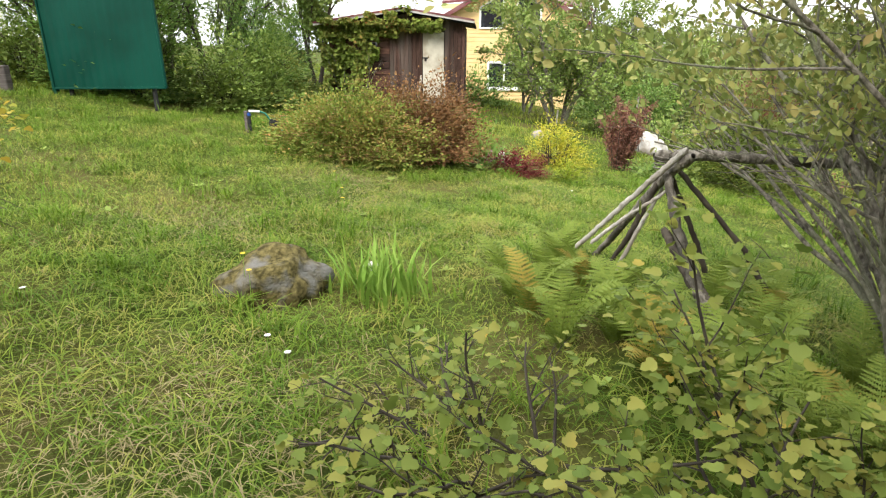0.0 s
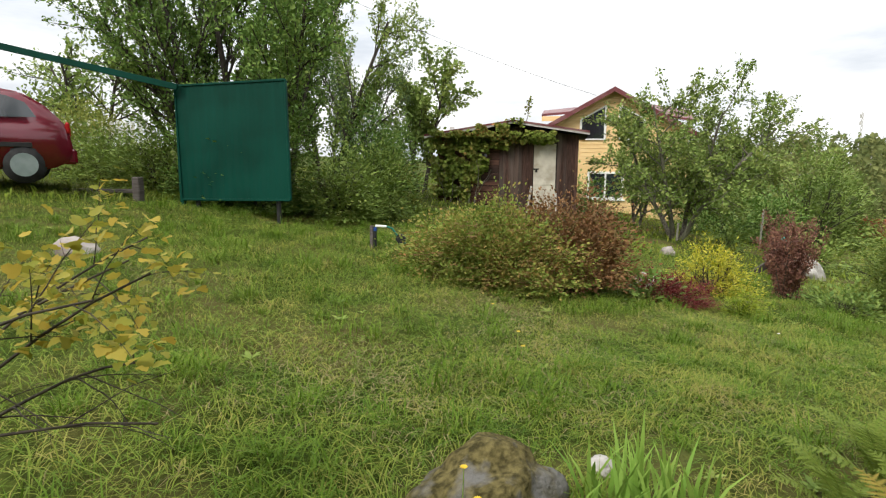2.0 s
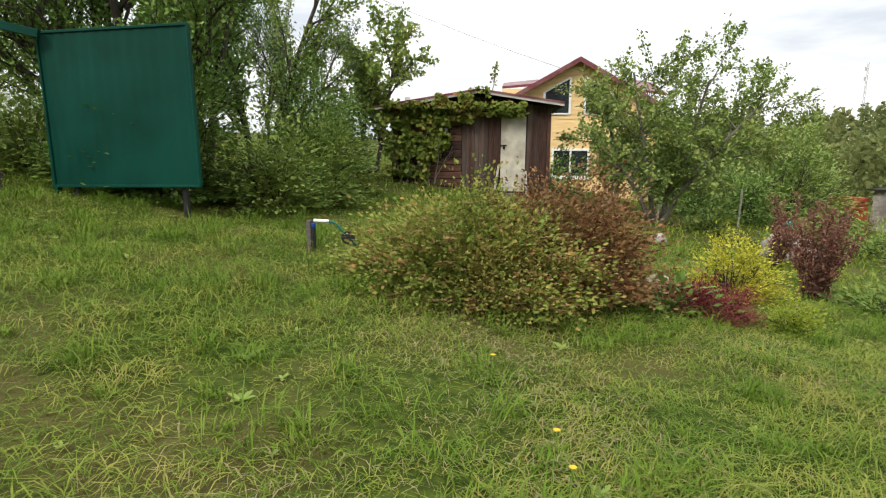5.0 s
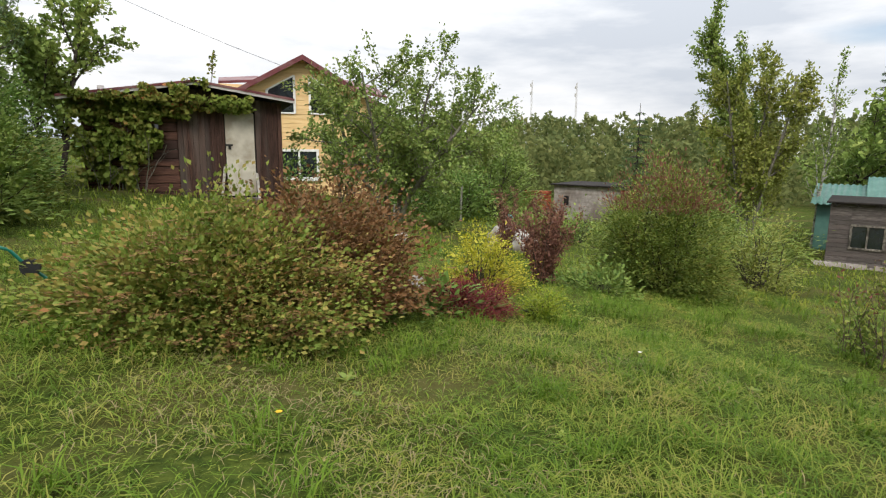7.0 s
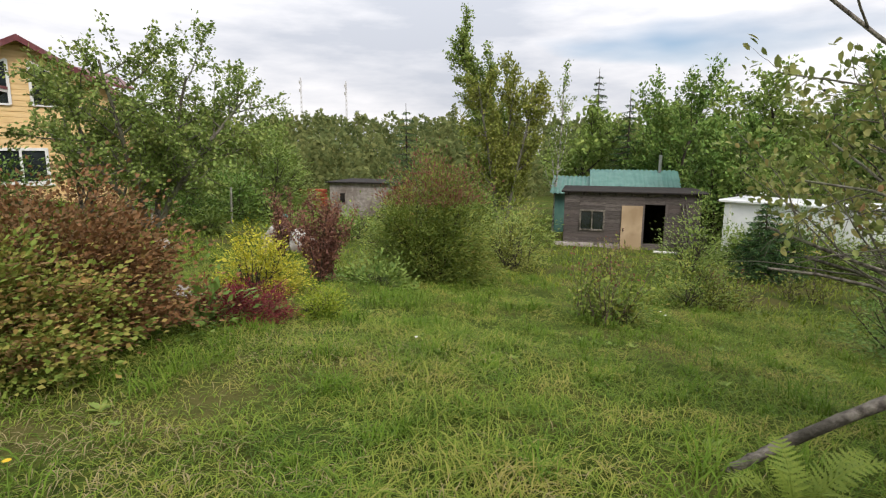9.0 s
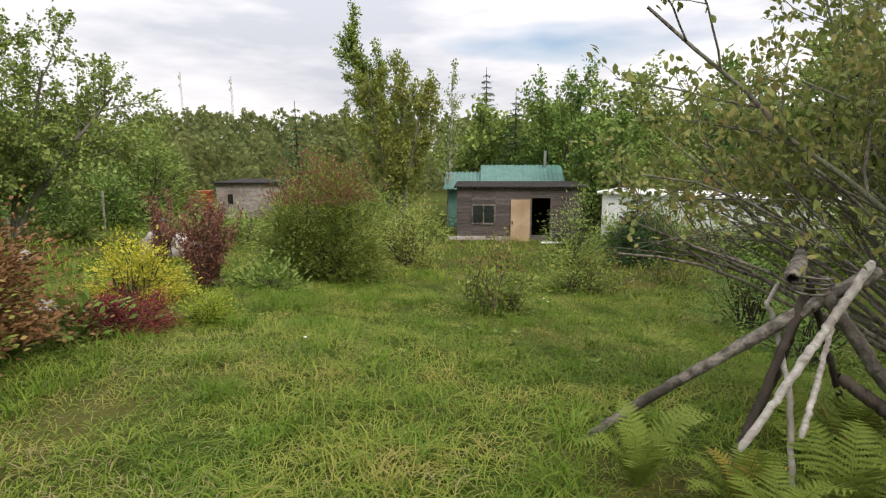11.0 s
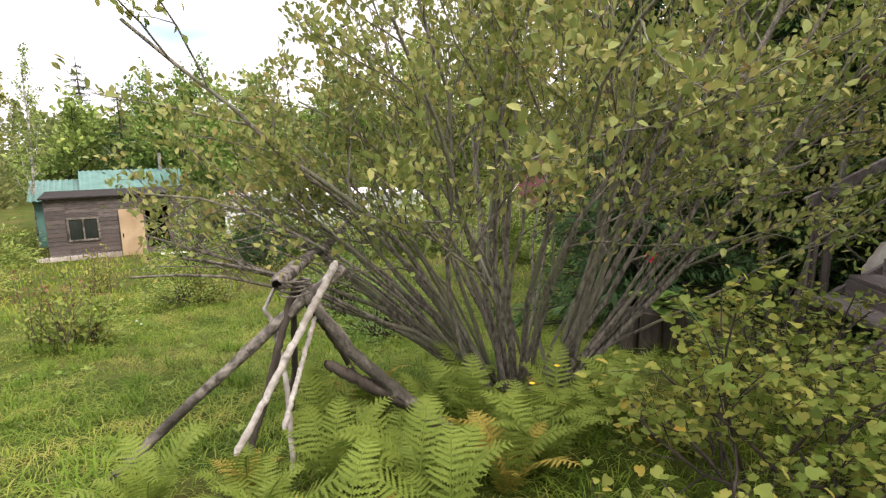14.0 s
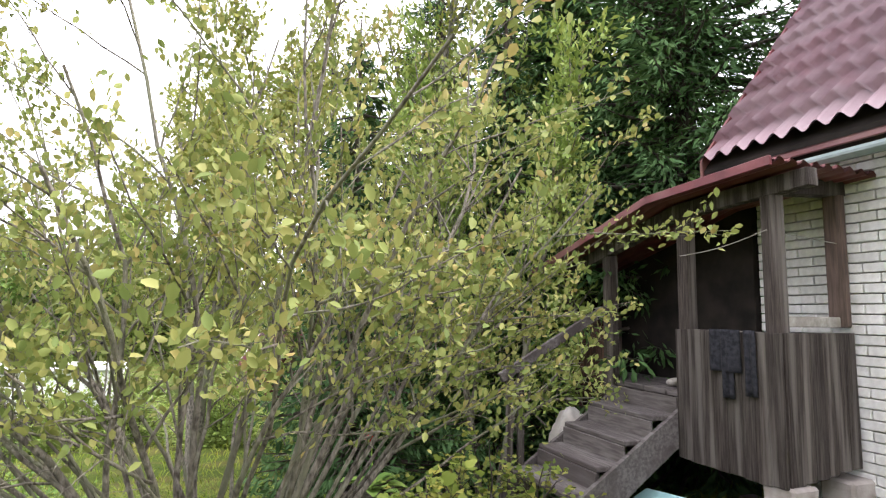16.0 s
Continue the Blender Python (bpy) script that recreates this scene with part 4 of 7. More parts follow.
def build_block_shed():
    rz = math.degrees(math.atan2(-3.87, 2.65))
    T = thing("shed", pose(16.7, 24.9, -1.35, 0, 0, rz), "grey block shed with thin flat roof", "shed")
    for k in range(10):
        for j in range(8):
            x = j * 0.6 + (0.3 if k % 2 else 0)
            part("block", boxed(x, 0, k * 0.2, min(x + 0.59, 4.7), 0.2, k * 0.2 + 0.19, 0.006), M_CONCRETE, T)
    part("wall_core", boxed(0.01, 0.02, 0, 4.68, 3.0, 1.98), M_CONCRETE, T)
    part("roof", boxed(-0.15, -0.2, 2.0, 4.9, 3.2, 2.06), M_DARK, T)
    part("hatch", boxed(0.55, -0.02, 1.05, 0.8, 0, 1.5), M_DARK, T)
    part("door", boxed(3.3, -0.03, 0.4, 4.2, 0, 1.9), M_ORANGE, T)
    C = thing("crate_stack", pose(15.5, 26.4, -0.6, 0, 0, rz), "rust-red board stack beside the block shed", "boards")
    for k in range(5):
        part("board", boxed(0, 0.03 * (k % 2), k * 0.19, 1.7, 0.35, k * 0.19 + 0.16, 0.01), M_ORANGE, C)


def build_backland():
    P = thing("greenhouse", pose(27.2, 12.2, -1.9, 0, 0, math.degrees(math.atan2(-6.6, 7.0))), "long white film greenhouse behind the trees", "greenhouse")
    n, L, R = 14, 5.2, 1.7
    a = np.linspace(0, np.pi, n)
    V, F4 = [], []
    segs = 16
    for k in range(segs):
        for ang in a:
            V.append((L * k / (segs - 1), R - R * math.cos(ang), 0.4 + 1.9 * math.sin(ang) ** 0.8 + 0.02 * math.sin(k * 2.1 + ang * 5)))
    for k in range(segs - 1):
        for j in range(n - 1):
            q = k * n + j
            F4.append((q, q + n, q + n + 1, q + 1))
    me = from_arrays("film", V, F4, M_FILM)
    me.polygons.foreach_set("use_smooth", [True] * len(me.polygons))
    place("film", me, P)
    part("base_board", boxed(0, -0.02, 0, L, 0.04, 0.45), M_WHITE, P)
    part("base_board", boxed(0, 2 * R - 0.04, 0, L, 2 * R + 0.02, 0.45), M_WHITE, P)
    W = thing("tank_shed", pose(23.6, 1.3, -1.75, 0, 0, 92), "long white film-covered outbuilding glimpsed through branches", "outbuilding")
    part("wall", boxed(0, 0, 0, 6.8, 2.0, 2.4, 0.02), M_FILM, W)
    part("roof", boxed(-0.15, -0.15, 2.405, 6.95, 2.15, 2.5, 0.02), M_FILM, W)
    for k in range(8):
        part("batten", boxed(0.94 * k, 2.002, 0.02, 0.94 * k + 0.06, 2.03, 2.4, 0.004), M_WHITE, W)
    H = thing("hut", pose(26.6, -3.4, -1.8, 0, 0, 98), "steep maroon A-frame hut with white trim", "hut")
    for s in (-1, 1):
        bm = bmesh.new()
        prism(bm, [(0, 0, 3.6), (s * 1.9, 0, 0.9), (s * 1.9, 4, 0.9), (0, 4, 3.6)], (0, 0, 0.08))
        part("roof", bm, M_HUT, H)
        part("trim", bar(bmesh.new(), (0, -0.06, 3.62), (s * 1.92, -0.06, 0.9), 0.12, 0.05), M_WHITE, H)
    bm = bmesh.new()
    prism(bm, [(-1.6, 0.25, 0), (1.6, 0.25, 0), (1.6, 0.25, 1.2), (0, 0.25, 3.4), (-1.6, 0.25, 1.2)], (0, 0.1, 0))
    part("front_wall", bm, M_HUT, H)
    window_unit(H, -0.5, 1.5, 0.5, 2.3, 0.2, 0.1, M_WHITE, 1)
    for k, (x, y, zt, zb) in enumerate(((222.7, 402.4, 55, 20), (246.5, 377.2, 52, 20), (193, 425, 40, 20))):
        Mst = thing("radio_mast", pose(x, y, zb - 25), "thin lattice radio mast above the forest", "mast", "masts on the skyline")
        bm = bmesh.new()
        h = zt - zb + 25
        for s in ((-1, -1), (1, -1), (0, 1)):
            bar(bm, (s[0] * 0.7, s[1] * 0.7, 0), (s[0] * 0.35, s[1] * 0.35, h), 0.2, 0.2, 0)
        for j in range(18):
            z = h * j / 18
            bar(bm, (-0.6, -0.6, z), (0.6, -0.6, z + h / 18), 0.14, 0.14, 0)
            bar(bm, (0.6, -0.6, z), (0, 0.6, z + h / 18), 0.14, 0.14, 0)
        part("lattice", bm, M_FASCIA, Mst)
        for z in (0.82, 0.92):
            part("antenna", boxed(-1.1, -0.6, h * z, -0.6, 0.6, h * z + 2.2), M_FASCIA, Mst)


def build_porch_house():
    rng = np.random.default_rng(9)
    base = pose(5.23, -4.556, -0.117, 0, 0, -2.7)
    T = thing("house", base, "white lime brick house with maroon metal tile roof", "house")
    zr, zd = 2.46, 1.9          # top of the balustrade, deck
    # brick wall at y = -1.05 facing +y, for x from -6 to 0.75
    part("wall", boxed(-6, -5.0, 0.75, 0.81, -0.86, 4.05, 0), M_MORTAR, T)
    me = bpy.data.meshes.new("brick")
    bm = boxed(0, 0, 0, 0.25, 0.1, 0.07, 0.005)
    bm.to_mesh(me)
    bm.free()
    me.materials.append(M_BRICK)
    half = bpy.data.meshes.new("half_brick")
    bm = boxed(0, 0, 0, 0.12, 0.1, 0.07, 0.005)
    bm.to_mesh(half)
    bm.free()
    half.materials.append(M_BRICK)
    for k in range(39):
        z = 0.95 + k * 0.079
        x = -2.1
        if k % 2:
            place("brick", half, T, m=pose(x, -0.855, z))
            x += 0.132
        while x < 0.7:
            place("brick", me if x + 0.25 < 0.82 else half, T, m=pose(x, -0.855 + rng.normal(0, 0.0015), z, 0, 0, rng.normal(0, 0.15)))
            x += 0.262
    part("plinth", boxed(-6, -0.9, 0.4, 1.07, -0.72, 0.93, 0.01), M_CONCRETE, T)
    # main roof: metal tiles, eave along x
    n, rows_n = 280, 13
    xs = np.linspace(-5.5, 1.05, n)
    V = []
    y0, z0, y1, z1 = -0.4, 4.0, -3.2, 7.6
    for r in range(rows_n):
        for e in (0.0, 1.0):
            t = (r + e) / rows_n
            lift = 0.085 if e == 0 else 0.0
            V.append(np.stack([xs, np.full(n, y0 + (y1 - y0) * t) + lift * 0.8, np.full(n, z0 + (z1 - z0) * t) + lift * 0.6 + 0.034 * np.sin(xs / 0.183 * 2 * np.pi)], -1))
    V = np.concatenate(V)
    i = np.arange(n - 1)
    F4 = np.concatenate([np.stack([i + o * n, i + 1 + o * n, i + 1 + (o + 1) * n, i + (o + 1) * n], -1) for o in range(2 * rows_n - 1)])
    me2 = from_arrays("metal_tiles", V, F4, M_TILE)
    place("roof", me2, T)
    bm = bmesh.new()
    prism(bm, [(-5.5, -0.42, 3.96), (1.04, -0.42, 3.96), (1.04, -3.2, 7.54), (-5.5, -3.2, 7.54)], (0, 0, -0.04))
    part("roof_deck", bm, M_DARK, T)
    part("fascia", boxed(-5.5, -0.46, 3.87, 1.05, -0.43, 3.97), M_REDROOF, T)
    bm = bmesh.new()
    prism(bm, [(1.04, -0.4, 4.06), (1.04, -3.2, 7.66), (1.04, -3.2, 7.46), (1.04, -0.4, 3.86)], (0.03, 0, 0))
    part("bargeboard", bm, M_REDROOF, T)
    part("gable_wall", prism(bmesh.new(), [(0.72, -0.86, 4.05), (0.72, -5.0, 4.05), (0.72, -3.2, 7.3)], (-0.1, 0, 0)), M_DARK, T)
    # The eave's shadow is put into the soffit's near-black colour.
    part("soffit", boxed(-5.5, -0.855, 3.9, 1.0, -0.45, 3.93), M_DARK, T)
    part("gutter", boxed(-5.5, -0.4, 3.72, 0.6, -0.3, 3.8, 0.03), M_TEALGREY, T)
    # porch
    Pc = thing("porch", base, "old weathered plank porch with steps and corrugated roof", "porch")
    for x, y, zt in ((0.0, 0.0, 3.5), (0.87, 0.0, 3.45), (1.95, 0.0, 3.2), (2.7, 0.0, 3.0)):
        part("post", boxed(x - 0.06, y - 0.06, 1.35, x + 0.06, y + 0.06, zt, 0.012), M_PORCHPLANK, Pc)
    part("wall_post", boxed(-0.06, -0.73, 2.5, 0.06, -0.63, 3.55, 0.01), M_RUSTWOOD, Pc)
    part("wall_rail", boxed(-0.04, -0.63, 2.5, 0.06, -0.07, 2.58, 0.006), M_PALEWOOD, Pc)
    x = -0.09
    while x < 0.925:
        w = min(0.125 * rng.uniform(0.8, 1.2), 0.935 - x)
        part("plank", boxed(x + 0.001, 0.064, 1.37 - 0.012 * rng.random(), x + w - 0.001, 0.09 + 0.004 * rng.random(), zr - 0.006 * rng.random(), 0.003), M_PORCHPLANK, Pc)
        x += w
    y = -0.7
    while y < 0.05:
        w = min(0.12 * rng.uniform(0.9, 1.15), 0.05 - y)
        if w < 0.01:
            break
        part("plank", boxed(-0.09, y + 0.001, 1.37 - 0.012 * rng.random() + 0.09 * (0.05 - y) / 0.7, -0.062, y + w - 0.001, zr, 0.003), M_PORCHPLANK, Pc)
        y += w
    part("top_rail", boxed(0.06, -0.02, zr - 0.05, 0.82, 0.018, zr, 0.006), M_PORCHPLANK, Pc)
    for k in range(9):
        part("floor_board", boxed(0.0 + 0.3 * k, -0.73, zd - 0.05, 0.29 + 0.3 * k, -0.02, zd, 0.006), M_STEP, Pc)
    part("joist", boxed(0, -0.1, zd - 0.22, 2.75, -0.03, zd - 0.055), M_PORCHPLANK, Pc)
    # Near-black and dark brown panels carry the porch's deep shade in their colour.
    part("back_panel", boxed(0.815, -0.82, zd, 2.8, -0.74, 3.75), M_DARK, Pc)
    part("end_panel", boxed(2.7, -0.73, 1.2, 2.76, -0.06, 2.6), M_SHEDPLANK, Pc)
    for k in range(5):
        part("plank", boxed(2.02 + 0.124 * k, -0.03, 1.2, 2.14 + 0.124 * k, 0.03, 2.45 - 0.02 * (k % 2)), M_SHEDPLANK, Pc)
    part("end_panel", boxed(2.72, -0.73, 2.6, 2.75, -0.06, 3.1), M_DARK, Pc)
    part("beam", bar(bmesh.new(), (-0.35, 0.02, 3.56), (0.95, 0.02, 3.5), 0.1, 0.13), M_PORCHPLANK, Pc)
    part("beam", bar(bmesh.new(), (0.95, 0.02, 3.5), (2.85, 0.02, 3.02), 0.1, 0.13), M_PORCHPLANK, Pc)
    part("beam", bar(bmesh.new(), (0.0, 0.05, 3.55), (0.0, -0.74, 3.6), 0.12, 0.12), M_PORCHPLANK, Pc)
    nn = 40
    for xa, za, xb, zb2 in ((-0.3, 3.66, 0.95, 3.6), (0.95, 3.6, 3.0, 3.06)):
        ys = np.linspace(-0.9, 0.35, nn)
        wv = 0.02 * np.sin(ys / 0.12 * 2 * np.pi)
        V = np.concatenate([np.stack([np.full(nn, xx), ys, zz + wv + o], -1) for o in (0, 0.012) for xx, zz in ((xa, za), (xb, zb2))])
        i = np.arange(nn - 1)
        F4 = np.concatenate([np.stack([i, i + 1, i + 1 + nn, i + nn], -1), np.stack([i + 2 * nn, i + 3 * nn, i + 1 + 3 * nn, i + 1 + 2 * nn], -1)])
        place("roof_sheet", from_arrays("corrugated_roof", V, F4, M_REDROOF), Pc)
        part("roof_edge", bar(bmesh.new(), (xa, 0.36, za - 0.01), (xb, 0.36, zb2 - 0.01), 0.03, 0.07), M_REDROOF, Pc)
    # stairs descend along +y between x = 0.93 and 1.9
    for k in range(4):
        zt, y0s = zd - 0.19 * (k + 1), 0.02 + 0.29 * k
        part("tread", boxed(0.97, y0s, zt - 0.045, 1.88, y0s + 0.32, zt, 0.008), M_STEP, Pc)
        part("riser", boxed(0.97, y0s + 0.02, zt, 1.88, y0s + 0.045, zt + 0.145, 0.004), M_STEP, Pc)
    for x in (0.93, 1.9):
        bm = bmesh.new()
        prism(bm, [(x, 0.0, zd - 0.1), (x, 1.3, zd - 0.92), (x, 1.3, zd - 1.14), (x, 1.1, zd - 1.14), (x, 0.0, zd - 0.4)], (0.045, 0, 0))
        part("stringer", bm, M_STEP, Pc)
    part("handrail", bar(bmesh.new(), (1.95, 0.1, zd + 0.72), (1.95, 1.3, zd + 0.05), 0.05, 0.09), M_STEP, Pc)
    for y in (1.2, 1.08):
        part("newel", bar(bmesh.new(), (1.95, y, zd - 1.1), (1.95, y, zd + 0.1), 0.05, 0.06), M_PORCHPLANK, Pc)
    # Near-black sheet paints the shade below the deck beside the stairs.
    part("underside_shade_panel", boxed(2.0, 0.0, 0.9, 2.6, 0.03, 1.9), M_DARK, Pc)
    for x, y in ((0.0, -0.05), (0.0, -0.65)):
        part("footing", boxed(x - 0.13, y - 0.13, 0.75, x + 0.13, y + 0.13, 1.38, 0.02), M_CONCRETE, Pc)
    # things about the porch
    S = thing("board", base, "pale aqua board under the porch", "board")
    bm = bmesh.new()
    prism(bm, [(1.15, 0.26, 1.06), (1.22, 0.46, 0.92), (0.1, 0.62, 1.05), (0.05, 0.42, 1.23)], (0.012, -0.012, -0.022))
    part("panel", bm, M_AQUA, S)
    S = thing("tile", base, "dull red-brown tile leaning between board and block", "tile")
    part("tile_body", bar(bmesh.new(), (0.0, 0.44, 1.27), (-0.02, 0.58, 1.0), 0.03, 0.13, 0.004), M_RUSTWOOD, S)
    S = thing("block", base, "white painted broken block on the grass", "block")
    part("block", bar(bmesh.new(), (-0.07, 0.54, 1.15), (-0.42, 0.5, 1.15), 0.09, 0.27, 0.012), M_BRICK, S)
    S = thing("cloth", base, "dark garment hung over the porch rail", "cloth")
    for x0, x1, z in ((0.24, 0.52, 2.14), (0.1, 0.2, 1.98), (0.3, 0.42, 1.94)):
        bm = bmesh.new()
        bmesh.ops.create_grid(bm, x_segments=10, y_segments=14, size=0.5)
        for v in bm.verts:
            fx, fz = v.co.x + 0.5, v.co.y + 0.5
            v.co = Vector((x0 + (x1 - x0) * (1 - fx), 0.112 + 0.016 * math.sin(fx * 11 + z * 9) * (1.2 - fz), z + (zr + 0.01 - z) * fz))
        r = bmesh.ops.extrude_face_region(bm, geom=bm.faces[:])
        bmesh.ops.translate(bm, verts=[v for v in r["geom"] if isinstance(v, bmesh.types.BMVert)], vec=(0, 0.012, 0))
        part("fold", bm, M_CLOTH, S, smooth=True)
    S = thing("clothesline", base, "thin sagging cord between the porch posts", "cord")
    pts = np.array([(0.87 - 0.87 * t, 0.07, 3.1 + 0.12 * t - 0.03 * math.sin(math.pi * t)) for t in np.linspace(0, 1, 12)] + [(-0.05, -0.62, 3.15)])
    v, f = tubes([(pts, np.full(len(pts), 0.004))], 5)
    place("cord", from_arrays("cord", v, f, M_PALEWOOD), S)
    for k, (x, y) in enumerate(((1.2, -0.45), (1.35, -0.5), (1.28, -0.25))):
        S = thing("shoe", base @ pose(x, y, zd, 0, 0, 40 * k), "pale worn shoe on the porch floor", "shoe")
        bm = bmesh.new()
        bmesh.ops.create_uvsphere(bm, u_segments=12, v_segments=8, radius=0.5, matrix=Matrix.LocRotScale((0, 0, 0.045), None, (0.26, 0.1, 0.09)))
        part("upper", bm, M_PALEWOOD, S, smooth=True)
    S = thing("stone", base @ pose(2.3, 0.25, 1.1), "pale stones under the porch", "stone")
    part("boulder", rock_mesh(0.3, 0.22, 0.45, 71), M_PALEROCK, S, smooth=True)


def rock_mesh(rx, ry, rz, seed, cut=0.35):
    bm = bmesh.new()
    bmesh.ops.create_icosphere(bm, subdivisions=4, radius=1)
    for v in bm.verts:
        p = v.co.copy()
        d = 1 + 0.22 * noise.noise(p * 1.1 + Vector((seed, 0, 0))) + 0.17 * noise.noise(p * 2.6 + Vector((0, seed, 0))) + 0.03 * noise.noise(p * 9 + Vector((0, 0, seed)))
        v.co = Vector((p.x * rx * d, p.y * ry * d, p.z * rz * d))
    return bm


def build_stones():
    for x, y, rx, ry, rz, mat, label, seed in ((2.34, 0.2, 0.35, 0.3, 0.29, M_ROCK, "mossy grey granite boulder sunk in the grass", 3), (3.86, 6.72, 0.27, 0.17, 0.2, M_PALEROCK, "small pale stone by the flower bed", 11),
                                               (7.75, 11.9, 0.7, 0.5, 0.48, M_PALEROCK, "large pale boulder in the garden bed", 23), (5.0, 11.3, 0.2, 0.15, 0.16, M_CONCRETE, "small concrete lump in the bed", 31), (2.85, 0.75, 0.09, 0.06, 0.05, M_PALEROCK, "white pebble in the grass", 41), (-2.25, 2.75, 0.24, 0.2, 0.14, M_CONCRETE, "pale boulder half sunk in the lawn", 53)):
        S = thing("boulder", on_ground(x, y, seed * 20, 0.02), label, "stone")
        part("stone", rock_mesh(rx, ry, rz, seed), mat, S, smooth=True)


def branch_mesh(pts, r0, r1, sides=9, knots=0.12, seed=0):
    """A knotty round limb along a bent line."""
    rng = np.random.default_rng(seed)
    pts = np.array(pts, float)
    t = np.linspace(0, len(pts) - 1, 40)
    i = np.minimum(t.astype(int), len(pts) - 2)
    p = pts[i] + (pts[i + 1] - pts[i]) * (t - i)[:, None] + rng.normal(0, 0.0022, (40, 3))
    rad = 0.66 * np.linspace(r0, r1, 40) * (1 + knots * rng.normal(0, 1, 40))
    rad[0] *= 0.6
    rad[-1] *= 0.5
    return tubes([(p, rad)], sides)


def build_tripod():
    T = thing("branch_tripod", pose(0, 0, 0), "tripod of weathered tree limbs tied with cord", "tripod")
    k = np.array([4.79, 0.43, 1.66])
    for name, pts, r0, r1, mat, s in (
            ("limb", [(4.57, 1.45, 0.72), (4.66, 1.15, 1.02), k, (4.86, 0.24, 1.8)], 0.036, 0.05, M_DEADWOOD, 1),
            ("limb", [(4.3, 0.62, 1.1), (4.6, 0.42, 1.52), (4.83, 0.27, 1.84)], 0.024, 0.03, M_PALEWOOD, 2),
            ("limb", [k + (-0.02, 0.0, 0.05), (4.82, 0.2, 1.36), (4.9, -0.08, 1.05), (4.97, -0.35, 0.8)], 0.036, 0.07, M_DEADWOOD, 3),
            ("limb", [(4.78, 0.34, 1.33), (4.84, 0.16, 1.2), (4.92, -0.12, 1.02)], 0.034, 0.066, M_BARKDARK, 4),
            ("limb", [(4.5, 0.44, 0.9), (4.66, 0.5, 1.25), (4.82, 0.6, 1.52), (4.81, 0.64, 1.6), (4.88, 0.61, 1.69)], 0.022, 0.014, M_PALEWOOD, 5),
            ("limb", [(4.36, 0.42, 1.2), (4.55, 0.4, 1.38), (4.8, 0.38, 1.57)], 0.02, 0.016, M_PALEWOOD, 6),
            ("limb", [(5.35, 0.75, 0.65), (5.1, 0.6, 1.15), k + (0.0, 0.05, 0.06)], 0.032, 0.024, M_BARKDARK, 7),
            ("limb", [(5.62, 0.25, 0.68), (5.3, 0.38, 1.2), k + (0.02, 0.06, 0.08)], 0.03, 0.024, M_BARKDARK, 8),
            ("limb", [(4.5, 0.7, 0.85), (4.65, 0.6, 1.22), k + (0.0, 0.06, 0.02)], 0.028, 0.03, M_BARKDARK, 10),
            ("pole", [k + (-0.06, 0.11, 0.09), k + (0.25, 0.12, 0.1), (6.2, 0.64, 1.69), (7.9, 0.8, 1.66)], 0.06, 0.04, M_DEADWOOD, 9)):
        v, f = branch_mesh(pts, r0, r1, seed=s, knots=0.07)
        me = from_arrays(name, v, f, mat)
        me.polygons.foreach_set("use_smooth", [True] * len(me.polygons))
        place(name, me, T)
    a = np.linspace(0, 8 * np.pi, 70)
    pts = np.stack([k[0] + 0.075 * np.cos(a), k[1] + 0.04 + 0.075 * np.sin(a), k[2] + 0.04 + 0.002 * a + 0.03 * np.sin(a * 0.5)], -1)
    v, f = tubes([(pts, np.full(70, 0.005))], 5)
    place("cord", from_arrays("cord", v, f, M_DEADWOOD), T, "twisted cord lashing")


